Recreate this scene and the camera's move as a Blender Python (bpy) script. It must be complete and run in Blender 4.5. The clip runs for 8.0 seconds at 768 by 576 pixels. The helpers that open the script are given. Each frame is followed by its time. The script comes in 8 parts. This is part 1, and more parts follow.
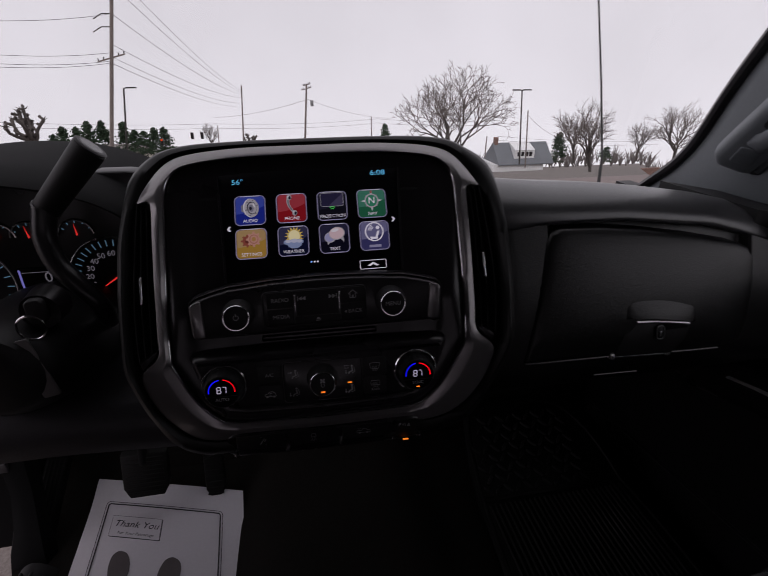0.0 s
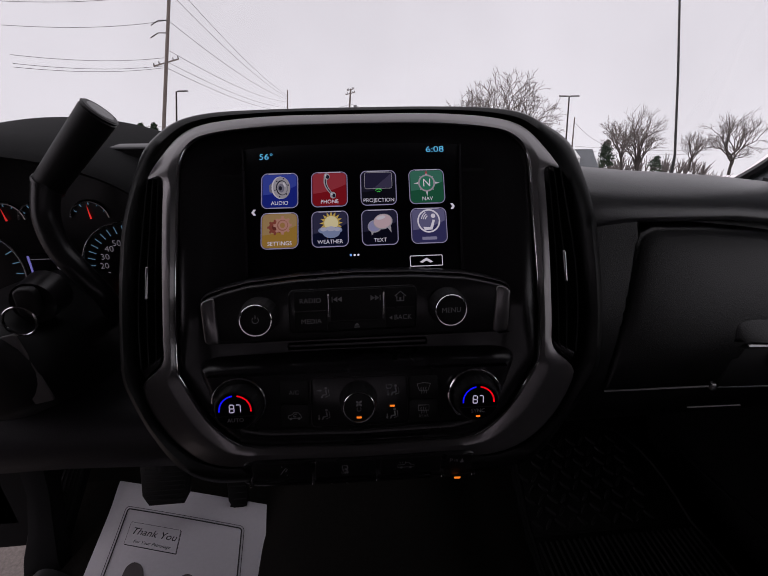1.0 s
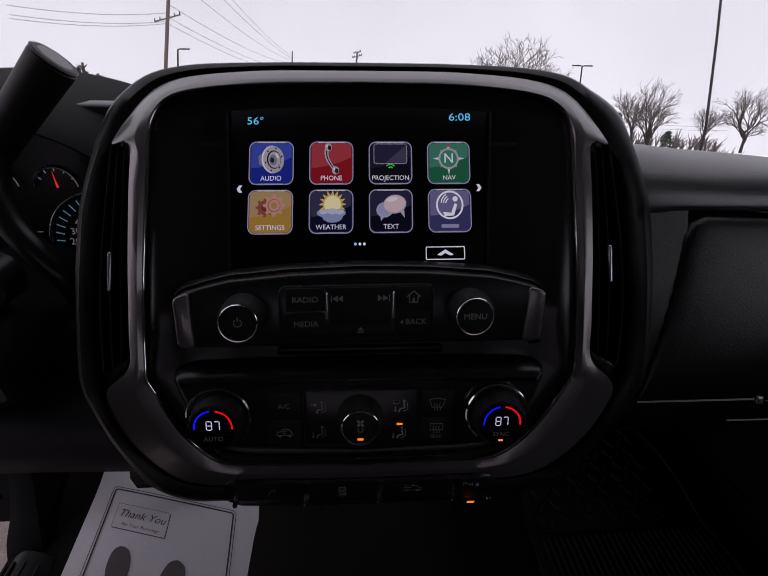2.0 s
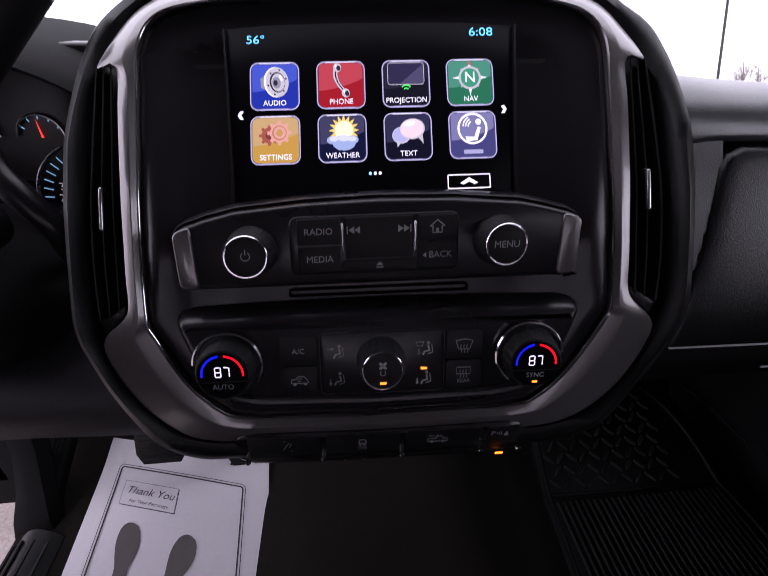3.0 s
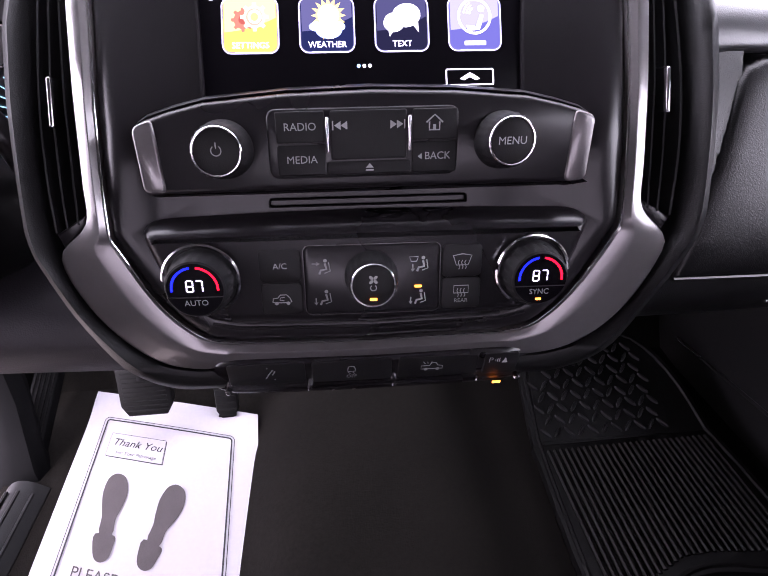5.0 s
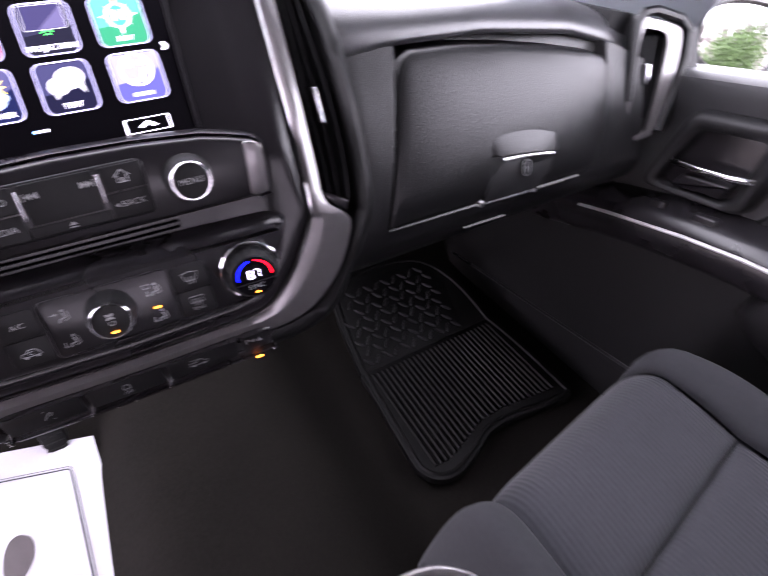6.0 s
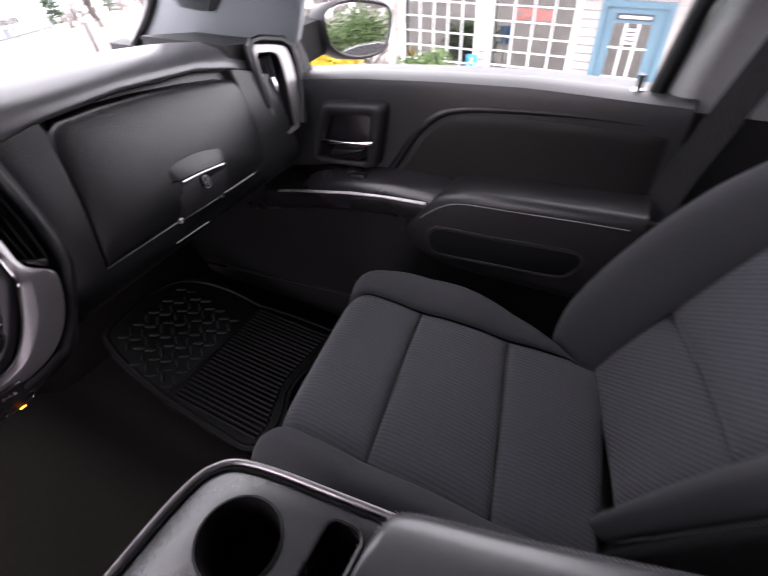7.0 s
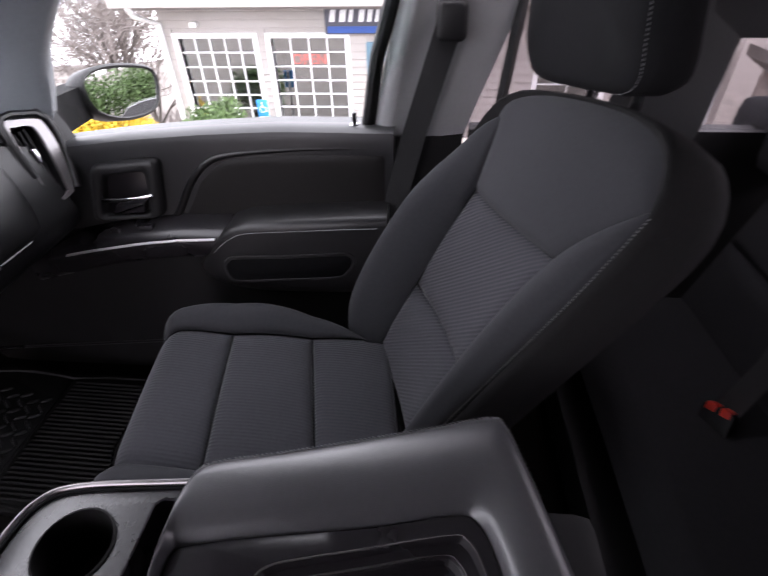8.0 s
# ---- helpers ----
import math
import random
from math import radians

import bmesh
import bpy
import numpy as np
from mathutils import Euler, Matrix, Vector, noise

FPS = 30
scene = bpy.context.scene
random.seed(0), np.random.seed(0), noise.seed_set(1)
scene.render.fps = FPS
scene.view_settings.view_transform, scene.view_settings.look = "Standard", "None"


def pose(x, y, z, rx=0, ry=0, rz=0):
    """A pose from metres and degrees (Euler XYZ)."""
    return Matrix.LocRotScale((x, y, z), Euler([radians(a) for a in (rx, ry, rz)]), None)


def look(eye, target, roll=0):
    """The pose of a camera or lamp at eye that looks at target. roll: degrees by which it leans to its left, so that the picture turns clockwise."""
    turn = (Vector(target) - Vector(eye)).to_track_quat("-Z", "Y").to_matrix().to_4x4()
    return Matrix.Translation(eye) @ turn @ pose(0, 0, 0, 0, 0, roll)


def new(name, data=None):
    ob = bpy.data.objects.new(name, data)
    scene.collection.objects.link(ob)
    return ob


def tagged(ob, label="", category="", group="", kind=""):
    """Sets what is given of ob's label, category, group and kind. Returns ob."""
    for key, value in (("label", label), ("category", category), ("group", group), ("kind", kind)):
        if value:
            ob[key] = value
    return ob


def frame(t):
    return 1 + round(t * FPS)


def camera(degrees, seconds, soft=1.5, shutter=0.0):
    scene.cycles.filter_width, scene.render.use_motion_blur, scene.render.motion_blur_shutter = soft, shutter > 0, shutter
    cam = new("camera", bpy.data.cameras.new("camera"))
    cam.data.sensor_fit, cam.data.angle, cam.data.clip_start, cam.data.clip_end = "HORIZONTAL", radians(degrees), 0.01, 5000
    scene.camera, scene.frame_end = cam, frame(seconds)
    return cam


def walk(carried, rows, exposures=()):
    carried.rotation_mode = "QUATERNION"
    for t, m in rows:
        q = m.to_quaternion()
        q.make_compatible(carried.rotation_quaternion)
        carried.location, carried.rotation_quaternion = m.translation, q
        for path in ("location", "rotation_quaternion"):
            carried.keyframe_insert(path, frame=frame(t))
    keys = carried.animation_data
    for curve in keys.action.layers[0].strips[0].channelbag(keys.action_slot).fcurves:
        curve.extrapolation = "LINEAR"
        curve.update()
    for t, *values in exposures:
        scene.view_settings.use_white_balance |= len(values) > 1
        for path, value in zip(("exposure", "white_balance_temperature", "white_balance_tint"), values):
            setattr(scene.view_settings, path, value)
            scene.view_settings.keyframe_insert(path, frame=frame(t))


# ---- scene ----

# ---- camera and its walk ----
cam = camera(78.0, 8.0, soft=0.9, shutter=0.4)
ROWS = [
    (0, -0.0172, 0.0457, 1.6425, 65.06, 0.12, -10.90),
    (0.5, -0.0315, 0.0848, 1.6198, 65.22, -0.33, -7.70),
    (1, -0.0170, 0.1319, 1.5999, 65.62, -0.07, -6.06),
    (1.2, -0.0148, 0.1500, 1.5963, 65.60, 0.60, -6.56),
    (2.3, -0.0185, 0.2050, 1.5811, 61.17, -1.98, -4.87),
    (2.5, -0.0231, 0.2034, 1.5696, 61.84, -1.16, -5.58),
    (3, -0.0284, 0.2109, 1.5480, 59.92, -0.22, -6.08),
    (3.5, -0.0358, 0.2114, 1.5293, 58.33, -0.27, -6.79),
    (4, -0.0327, 0.2120, 1.5131, 57.25, -0.76, -6.89),
    (4.2, -0.0294, 0.2066, 1.4970, 60.03, -0.09, -6.25),
    (5.3, -0.0263, 0.2201, 1.5192, 54.18, -1.36, -8.31),
    (5.5, -0.0068, 0.2071, 1.5341, 53.22, 0.31, -14.32),
    (6, 0.0358, 0.1526, 1.5767, 49.65, -0.04, -30.60),
    (6.5, 0.0623, 0.0664, 1.6006, 49.14, 2.85, -45.98),
    (7, 0.0115, -0.0301, 1.6661, 48.26, 2.34, -62.58),
    (7.5, -0.0435, -0.1078, 1.6911, 49.74, 2.86, -75.58),
    (8, -0.0927, -0.1548, 1.7189, 51.82, 1.00, -85.47),
]
EXPOSURES = [(0, -0.04, 6600, 23), (1.2, 0.0, 6600, 23), (2.5, 0.48, 6300, 27), (3.0, 1.68, 6250, 29), (3.5, 3.05, 6250, 29), (4.0, 3.32, 6250, 29), (5.5, 3.7, 6250, 31), (6.0, 3.78, 6300, 28), (6.5, 3.55, 6550, 23), (7.0, 3.1, 6550, 23), (8.0, 2.93, 6400, 21)]
walk(cam, [(t, pose(x, y, z, rx, ry, rz)) for t, x, y, z, rx, ry, rz in ROWS], EXPOSURES)

# ---- world and light: an overcast sky ----
world = bpy.data.worlds.new("overcast_sky")
scene.world = world
world.use_nodes = True
wn, wl = world.node_tree.nodes, world.node_tree.links
sky = wn.new("ShaderNodeTexSky")
sky.sky_type, sky.sun_disc = "NISHITA", False
sky.sun_elevation, sky.sun_rotation = radians(38), radians(200)
heading = wn.new("ShaderNodeTexCoord")
lifted = wn.new("ShaderNodeVectorMath")
lifted.operation, lifted.inputs[1].default_value = "ADD", (0, 0, 0.26)
wl.new(heading.outputs["Generated"], lifted.inputs[0])
wl.new(lifted.outputs[0], sky.inputs["Vector"])
grey = wn.new("ShaderNodeHueSaturation")
grey.inputs["Saturation"].default_value = 0.06
wl.new(sky.outputs["Color"], grey.inputs["Color"])
deck = wn.new("ShaderNodeMixRGB")
deck.inputs["Fac"].default_value = 0.85
deck.inputs["Color2"].default_value = (5.6, 5.45, 5.75, 1)
wl.new(grey.outputs["Color"], deck.inputs["Color1"])
cloud = wn.new("ShaderNodeTexNoise")
cloud.inputs["Scale"].default_value, cloud.inputs["Detail"].default_value = 2.2, 5
cloud_ramp = wn.new("ShaderNodeMapRange")
cloud_ramp.inputs["From Min"].default_value, cloud_ramp.inputs["From Max"].default_value = 0.3, 0.7
cloud_ramp.inputs["To Min"].default_value, cloud_ramp.inputs["To Max"].default_value = 0.9, 1.08
wl.new(cloud.outputs["Fac"], cloud_ramp.inputs["Value"])
clouds = wn.new("ShaderNodeMixRGB")
clouds.blend_type = "MULTIPLY"
clouds.inputs["Fac"].default_value = 1.0
wl.new(deck.outputs["Color"], clouds.inputs["Color1"])
wl.new(cloud_ramp.outputs["Result"], clouds.inputs["Color2"])
wl.new(clouds.outputs["Color"], wn["Background"].inputs["Color"])
wn["Background"].inputs["Strength"].default_value = 0.165
sun = new("sun", bpy.data.lights.new("sun", "SUN"))
sun.data.energy, sun.data.angle, sun.data.color = 0.7, radians(25), (1, 0.97, 0.93)
sun.matrix_world = look((0, 0, 30), (12, 26, 0))


# ---- materials ----
def material(name, color, rough=0.6, metal=0.0, bump=0.0, grain=900.0, kind="noise", vary=0.12, spec=0.5, stains=6.0, emit=0.0, coat=0.0, sheen=0.0, tilt=0.0):
    """A procedural surface: a base colour varied at two scales, with a fine relief of its own kind."""
    m = bpy.data.materials.new(name)
    m.use_nodes = True
    n, l = m.node_tree.nodes, m.node_tree.links
    b = n["Principled BSDF"]
    b.inputs["Metallic"].default_value = metal
    b.inputs["Specular IOR Level"].default_value = spec
    b.inputs["Coat Weight"].default_value = coat
    b.inputs["Sheen Weight"].default_value = sheen
    co = n.new("ShaderNodeTexCoord")
    big = n.new("ShaderNodeTexNoise")
    big.inputs["Scale"].default_value, big.inputs["Detail"].default_value = stains, 5
    fine = n.new("ShaderNodeTexNoise")
    fine.inputs["Scale"].default_value, fine.inputs["Detail"].default_value = stains * 30, 3
    l.new(co.outputs["Object"], big.inputs["Vector"])
    l.new(co.outputs["Object"], fine.inputs["Vector"])
    add = n.new("ShaderNodeMath")
    add.operation = "ADD"
    l.new(big.outputs["Fac"], add.inputs[0])
    l.new(fine.outputs["Fac"], add.inputs[1])
    span = n.new("ShaderNodeMapRange")
    span.inputs["From Min"].default_value, span.inputs["From Max"].default_value = 0.6, 1.4
    span.inputs["To Min"].default_value, span.inputs["To Max"].default_value = 1 - vary, 1 + vary
    l.new(add.outputs[0], span.inputs["Value"])
    mul = n.new("ShaderNodeMixRGB")
    mul.blend_type = "MULTIPLY"
    mul.inputs["Fac"].default_value = 1
    mul.inputs["Color1"].default_value = (*color, 1)
    l.new(span.outputs["Result"], mul.inputs["Color2"])
    l.new(mul.outputs["Color"], b.inputs["Base Color"])
    rr = n.new("ShaderNodeMapRange")
    rr.inputs["From Min"].default_value, rr.inputs["From Max"].default_value = 0.3, 0.7
    rr.inputs["To Min"].default_value, rr.inputs["To Max"].default_value = max(rough - 0.03, 0.02), min(rough + 0.04, 1)
    l.new(big.outputs["Fac"], rr.inputs["Value"])
    l.new(rr.outputs["Result"], b.inputs["Roughness"])
    if emit:
        b.inputs["Emission Color"].default_value = (*color, 1)
        b.inputs["Emission Strength"].default_value = emit
    if bump:
        bu = n.new("ShaderNodeBump")
        bu.inputs["Strength"].default_value = min(bump, 1.0)
        bu.inputs["Distance"].default_value = 0.0014 if kind[:3] == "rib" else 0.0006 if grain > 150 else 0.004
        if kind == "leather":
            tex = n.new("ShaderNodeTexVoronoi")
            tex.feature = "SMOOTH_F1"
            tex.inputs["Scale"].default_value = grain
            out = tex.outputs["Distance"]
        elif kind == "rib_y" or kind == "rib_z" or kind == "rib_x":
            tex = n.new("ShaderNodeTexWave")
            tex.wave_type, tex.bands_direction = "BANDS", kind[-1].upper()
            tex.inputs["Scale"].default_value = grain
            tex.inputs["Distortion"].default_value = 0.6
            out = tex.outputs["Fac"]
        elif kind == "weave":
            tex = n.new("ShaderNodeTexChecker")
            tex.inputs["Scale"].default_value = grain
            out = tex.outputs["Fac"]
        else:
            tex = n.new("ShaderNodeTexNoise")
            tex.inputs["Scale"].default_value, tex.inputs["Detail"].default_value = grain, 4
            out = tex.outputs["Fac"]
        turn = n.new("ShaderNodeMapping")
        turn.inputs["Rotation"].default_value = (0, radians(tilt), 0)
        l.new(co.outputs["Object"], turn.inputs["Vector"])
        l.new(turn.outputs["Vector"], tex.inputs["Vector"])
        l.new(out, bu.inputs["Height"])
        l.new(bu.outputs["Normal"], b.inputs["Normal"])
    return m


def light_material(name, color, strength):
    m = bpy.data.materials.new(name)
    m.use_nodes = True
    n, l = m.node_tree.nodes, m.node_tree.links
    n.remove(n["Principled BSDF"])
    e = n.new("ShaderNodeEmission")
    e.inputs["Color"].default_value, e.inputs["Strength"].default_value = (*color, 1), strength
    l.new(e.outputs[0], n["Material Output"].inputs["Surface"])
    return m


def glass_material(name, gloss=0.05, tint=(0.93, 0.96, 0.95)):
    m = bpy.data.materials.new(name)
    m.use_nodes = True
    n, l = m.node_tree.nodes, m.node_tree.links
    n.remove(n["Principled BSDF"])
    clear, shine, mix = n.new("ShaderNodeBsdfTransparent"), n.new("ShaderNodeBsdfGlossy"), n.new("ShaderNodeMixShader")
    clear.inputs["Color"].default_value = (*tint, 1)
    shine.inputs["Roughness"].default_value = 0.01
    mix.inputs["Fac"].default_value = gloss
    l.new(clear.outputs[0], mix.inputs[1])
    l.new(shine.outputs[0], mix.inputs[2])
    l.new(mix.outputs[0], n["Material Output"].inputs["Surface"])
    return m


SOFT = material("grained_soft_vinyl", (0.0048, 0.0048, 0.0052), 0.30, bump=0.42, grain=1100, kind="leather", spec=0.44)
ROLL = material("smooth_black_roll", (0.0050, 0.0050, 0.0054), 0.42, bump=0.22, grain=1500, kind="leather", spec=0.28)
# Same vinyl as SOFT, coloured lighter for the sky's glare on the pad.
PADTOP_LIT = material("grained_vinyl_sky_lit", (0.042, 0.042, 0.0445), 0.30, bump=0.26, grain=1000, kind="leather", spec=1.0)
HARD = material("matt_hard_plastic", (0.0085, 0.0082, 0.0090), 0.50, bump=0.2, grain=1500, kind="noise", spec=0.35)
LOWER = material("grey_hard_plastic", (0.025, 0.0225, 0.027), 0.48, bump=0.3, grain=900, kind="leather")
GLOSS = material("satin_black_trim", (0.0098, 0.0085, 0.0100), 0.28, vary=0.08, spec=0.45)
PANEL = material("satin_charcoal_panel", (0.0125, 0.0112, 0.0130), 0.27, bump=0.06, grain=1800, vary=0.08, spec=0.5)
SILVER = material("satin_silver_paint", (0.50, 0.49, 0.495), 0.42, metal=0.45, bump=0.04, grain=2500, vary=0.05)
FRAME = material("satin_pewter_paint", (0.205, 0.194, 0.196), 0.30, metal=0.72, bump=0.02, grain=2500, vary=0.05, coat=0.7)
DARKSILVER = material("dark_pewter_paint", (0.100, 0.093, 0.096), 0.26, metal=0.55, bump=0.03, grain=2500, vary=0.06, coat=0.4)
CHROME = material("bright_chrome", (0.75, 0.75, 0.77), 0.1, metal=1.0, vary=0.04)
RUBBER = material("black_rubber", (0.0052, 0.0050, 0.0050), 0.55, bump=0.3, grain=700, spec=0.2)
CARPET = material("black_carpet", (0.0092, 0.0080, 0.0070), 0.95, bump=1.0, grain=420, vary=0.35, spec=0.1)
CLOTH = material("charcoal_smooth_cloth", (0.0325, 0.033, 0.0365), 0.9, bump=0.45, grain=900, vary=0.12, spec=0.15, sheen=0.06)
# Seat cloth darkened: shade on the backrest's side is in the colour.
SHADED_SHELL = material("seat_cloth_shaded_side", (0.018, 0.0175, 0.018), 0.9, bump=0.45, grain=900, vary=0.12, spec=0.12)
RIBBED = material("charcoal_ribbed_cloth", (0.0375, 0.038, 0.0435), 0.88, bump=0.34, grain=50, kind="rib_x", tilt=0, vary=0.14, spec=0.15, sheen=0.12)
RIBBED_BACK = material("charcoal_corded_cloth", (0.0385, 0.039, 0.0450), 0.88, bump=0.5, grain=52, kind="rib_z", tilt=-48, vary=0.14, spec=0.15, sheen=0.12)
VINYL = material("armrest_vinyl", (0.048, 0.047, 0.051), 0.32, bump=0.16, grain=1300, kind="leather", vary=0.1, spec=0.8)
STITCH = material("grey_thread", (0.13, 0.13, 0.13), 0.8)
TRIMGREY = material("light_grey_pillar_plastic", (0.25, 0.252, 0.257), 0.5, bump=0.2, grain=900, kind="leather", vary=0.05)
REARTRIM = material("charcoal_rear_trim", (0.036, 0.037, 0.038), 0.6, bump=0.2, grain=900, kind="leather", vary=0.08)
HEADLINER = material("grey_headliner_cloth", (0.16, 0.161, 0.168), 0.95, bump=0.4, grain=700, spec=0.1)
MATTE = material("matt_hood_vinyl", (0.0055, 0.0055, 0.006), 0.8, bump=0.3, grain=900, kind="leather", spec=0.15)
DARKTRIM = material("dull_black_trim", (0.005, 0.005, 0.0055), 0.7, bump=0.2, grain=1200, spec=0.06)
ARMREST = material("black_door_vinyl", (0.011, 0.0105, 0.011), 0.40, bump=0.2, grain=900, kind="leather", spec=0.5)
CONSOLE = material("satin_console_plastic", (0.022, 0.022, 0.0235), 0.26, bump=0.1, grain=1500, spec=0.7)
BELT = material("black_belt_webbing", (0.012, 0.012, 0.013), 0.7, bump=0.7, grain=260, kind="rib_z")
PAPER = material("white_paper", (0.575, 0.558, 0.595), 0.8, bump=0.1, grain=300, vary=0.04)
INK = material("black_ink", (0.035, 0.035, 0.04), 0.7, vary=0.3, stains=40)
SOLE = material("grey_ink", (0.085, 0.072, 0.075), 0.7, vary=0.22, stains=25)
MARK = material("grey_button_marking", (0.42, 0.42, 0.43), 0.6)
SCREEN = material("screen_glass", (0.005, 0.0045, 0.006), 0.22, vary=0.05, spec=0.05)
RED = material("red_plastic", (0.75, 0.05, 0.03), 0.4)
GLASS = glass_material("window_glass", 0.04)
MIRROR = glass_material("mirror_glass", 0.98, (0, 0, 0))
METAL = material("bare_steel", (0.45, 0.45, 0.46), 0.35, metal=1.0)
BLUE_LED, RED_LED = light_material("blue_arc_light", (0.008, 0.012, 1.0), 0.7), light_material("red_arc_light", (1.0, 0.008, 0.015), 0.6)
AMBER = light_material("amber_indicator", (1.0, 0.24, 0.02), 0.9)
WHITE_LED = light_material("white_segment_light", (0.75, 0.72, 0.95), 0.55)


# ---- helpers of shape ----
def bm_new():
    return bmesh.new()


def part(name, bm, mat, parent=None, label="", smooth=40):
    """Links a bmesh as one mesh object under a thing or under a part."""
    me = bpy.data.meshes.new(name)
    bmesh.ops.recalc_face_normals(bm, faces=bm.faces)
    bm.to_mesh(me)
    bm.free()
    me.materials.append(mat)
    if smooth:
        me.shade_smooth()
        me.set_sharp_from_angle(angle=radians(smooth))
    ob = new(name, me)
    if parent is not None:
        ob.parent = parent
        ob.matrix_parent_inverse = world_of(parent).inverted()
    return tagged(ob, label)


def world_of(ob):
    m = ob.matrix_basis.copy()
    while ob.parent is not None:
        m = ob.parent.matrix_basis @ ob.matrix_parent_inverse @ m
        ob = ob.parent
    return m


def thing(name, at, label, category, group="", kind=""):
    ob = new(name)
    ob.empty_display_size = 0.05
    ob.matrix_basis = Matrix.Translation(at)
    return tagged(ob, label, category, group, kind)


def loft(bm, loops, cap0=False, cap1=False, closed=True):
    rows = [[bm.verts.new(p) for p in lp] for lp in loops]
    k = len(rows[0])
    for a, b in zip(rows, rows[1:]):
        for i in range(k if closed else k - 1):
            j = (i + 1) % k
            bm.faces.new((a[i], a[j], b[j], b[i]))
    if cap0:
        bm.faces.new(rows[0][::-1])
    if cap1:
        bm.faces.new(rows[-1])
    return rows


def spline(points, per=5, closed=False):
    """A smooth polyline through the points (Catmull-Rom)."""
    p = [Vector(q) for q in points]
    out, k = [], len(p)
    for i in range(k if closed else k - 1):
        a, b = p[(i - 1) % k] if closed or i else p[0] * 2 - p[1], p[i]
        c = p[(i + 1) % k]
        d = p[(i + 2) % k] if closed or i + 2 < k else p[-1] * 2 - p[-2]
        for s in range(per):
            t = s / per
            out.append(0.5 * ((2 * b) + (c - a) * t + (2 * a - 5 * b + 4 * c - d) * t * t + (3 * b - a - 3 * c + d) * t ** 3))
    if not closed:
        out.append(p[-1])
    return out


def mirrored(half):
    """A closed outline from its right half, which runs from the top middle to the bottom middle."""
    return list(half) + [Vector((-q[0], *q[1:])) for q in half[-2:0:-1]]


def rrect(cu, cv, w, h, r, n=4):
    r = min(r, w / 2 - 1e-5, h / 2 - 1e-5)
    out = []
    for sx, sy, a0 in ((1, 1, 0), (-1, 1, 90), (-1, -1, 180), (1, -1, 270)):
        for i in range(n + 1):
            a = radians(a0 + 90 * i / n)
            out.append((cu + sx * (w / 2 - r) + r * math.cos(a), cv + sy * (h / 2 - r) + r * math.sin(a)))
    return out


def rpoly(points, r, n=5):
    """A polygon with its corners rounded off."""
    out = []
    for i, q in enumerate(points):
        q, a, b = Vector(q), Vector(points[i - 1]), Vector(points[(i + 1) % len(points)])
        p0, p1 = q + (a - q).normalized() * r, q + (b - q).normalized() * r
        out += [tuple(p0.lerp(q, t).lerp(q.lerp(p1, t), t)) for t in (k / n for k in range(n + 1))]
    return out


def ring_points(cu, cv, r, n=28):
    return [(cu + r * math.cos(2 * math.pi * i / n), cv + r * math.sin(2 * math.pi * i / n)) for i in range(n)]


def inset(outline, d):
    """The outline, moved inwards by d."""
    k, out = len(outline), []
    area = sum(outline[i][0] * outline[(i + 1) % k][1] - outline[(i + 1) % k][0] * outline[i][1] for i in range(k))
    s = 1 if area > 0 else -1
    for i in range(k):
        a, b, c = Vector(outline[i - 1][:2]), Vector(outline[i][:2]), Vector(outline[(i + 1) % k][:2])
        e, f = (b - a).normalized(), (c - b).normalized()
        n = Vector((-e.y - f.y, e.x + f.x))
        n = n.normalized() if n.length > 1e-9 else Vector((0, 0))
        out.append((b.x + s * n.x * d, b.y + s * n.y * d))
    return out


def prism(bm, outline, at, w0, w1, bevel=0.001):
    """A plate with a rounded rim: the outline raised from w0 to w1 by the mapping at(u, v, w)."""
    d = 1 if w1 > w0 else -1
    i1, i2 = inset(outline, bevel * 0.35), inset(outline, bevel)
    loft(bm, [[at(*p[:2], w0) for p in outline], [at(*p[:2], w1 - d * bevel) for p in outline],
              [at(*p, w1 - d * bevel * 0.3) for p in i1], [at(*p, w1) for p in i2]], cap0=True, cap1=True)


def rim(bm, outer, inner, at, w0, w1):
    """A flat band between two outlines with the same count of points."""
    loft(bm, [[at(*p[:2], w0) for p in outer], [at(*p[:2], w1) for p in outer], [at(*p[:2], w1) for p in inner], [at(*p[:2], w0) for p in inner]])


def box(bm, x0, x1, y0, y1, z0, z1, bevel=0.004, turn=None):
    r = bmesh.ops.create_cube(bm, size=1.0)
    for v in r["verts"]:
        v.co = Vector((x0 + (v.co.x + 0.5) * (x1 - x0), y0 + (v.co.y + 0.5) * (y1 - y0), z0 + (v.co.z + 0.5) * (z1 - z0)))
    if bevel:
        edges = list({e for v in r["verts"] for e in v.link_edges})
        res = bmesh.ops.bevel(bm, geom=edges, offset=bevel, segments=2, affect="EDGES", profile=0.6)
        vs = list({v for f in res["faces"] for v in f.verts} | {v for v in r["verts"] if v.is_valid})
    else:
        vs = r["verts"]
    if turn is not None:
        bmesh.ops.transform(bm, matrix=turn, verts=vs)
    return vs


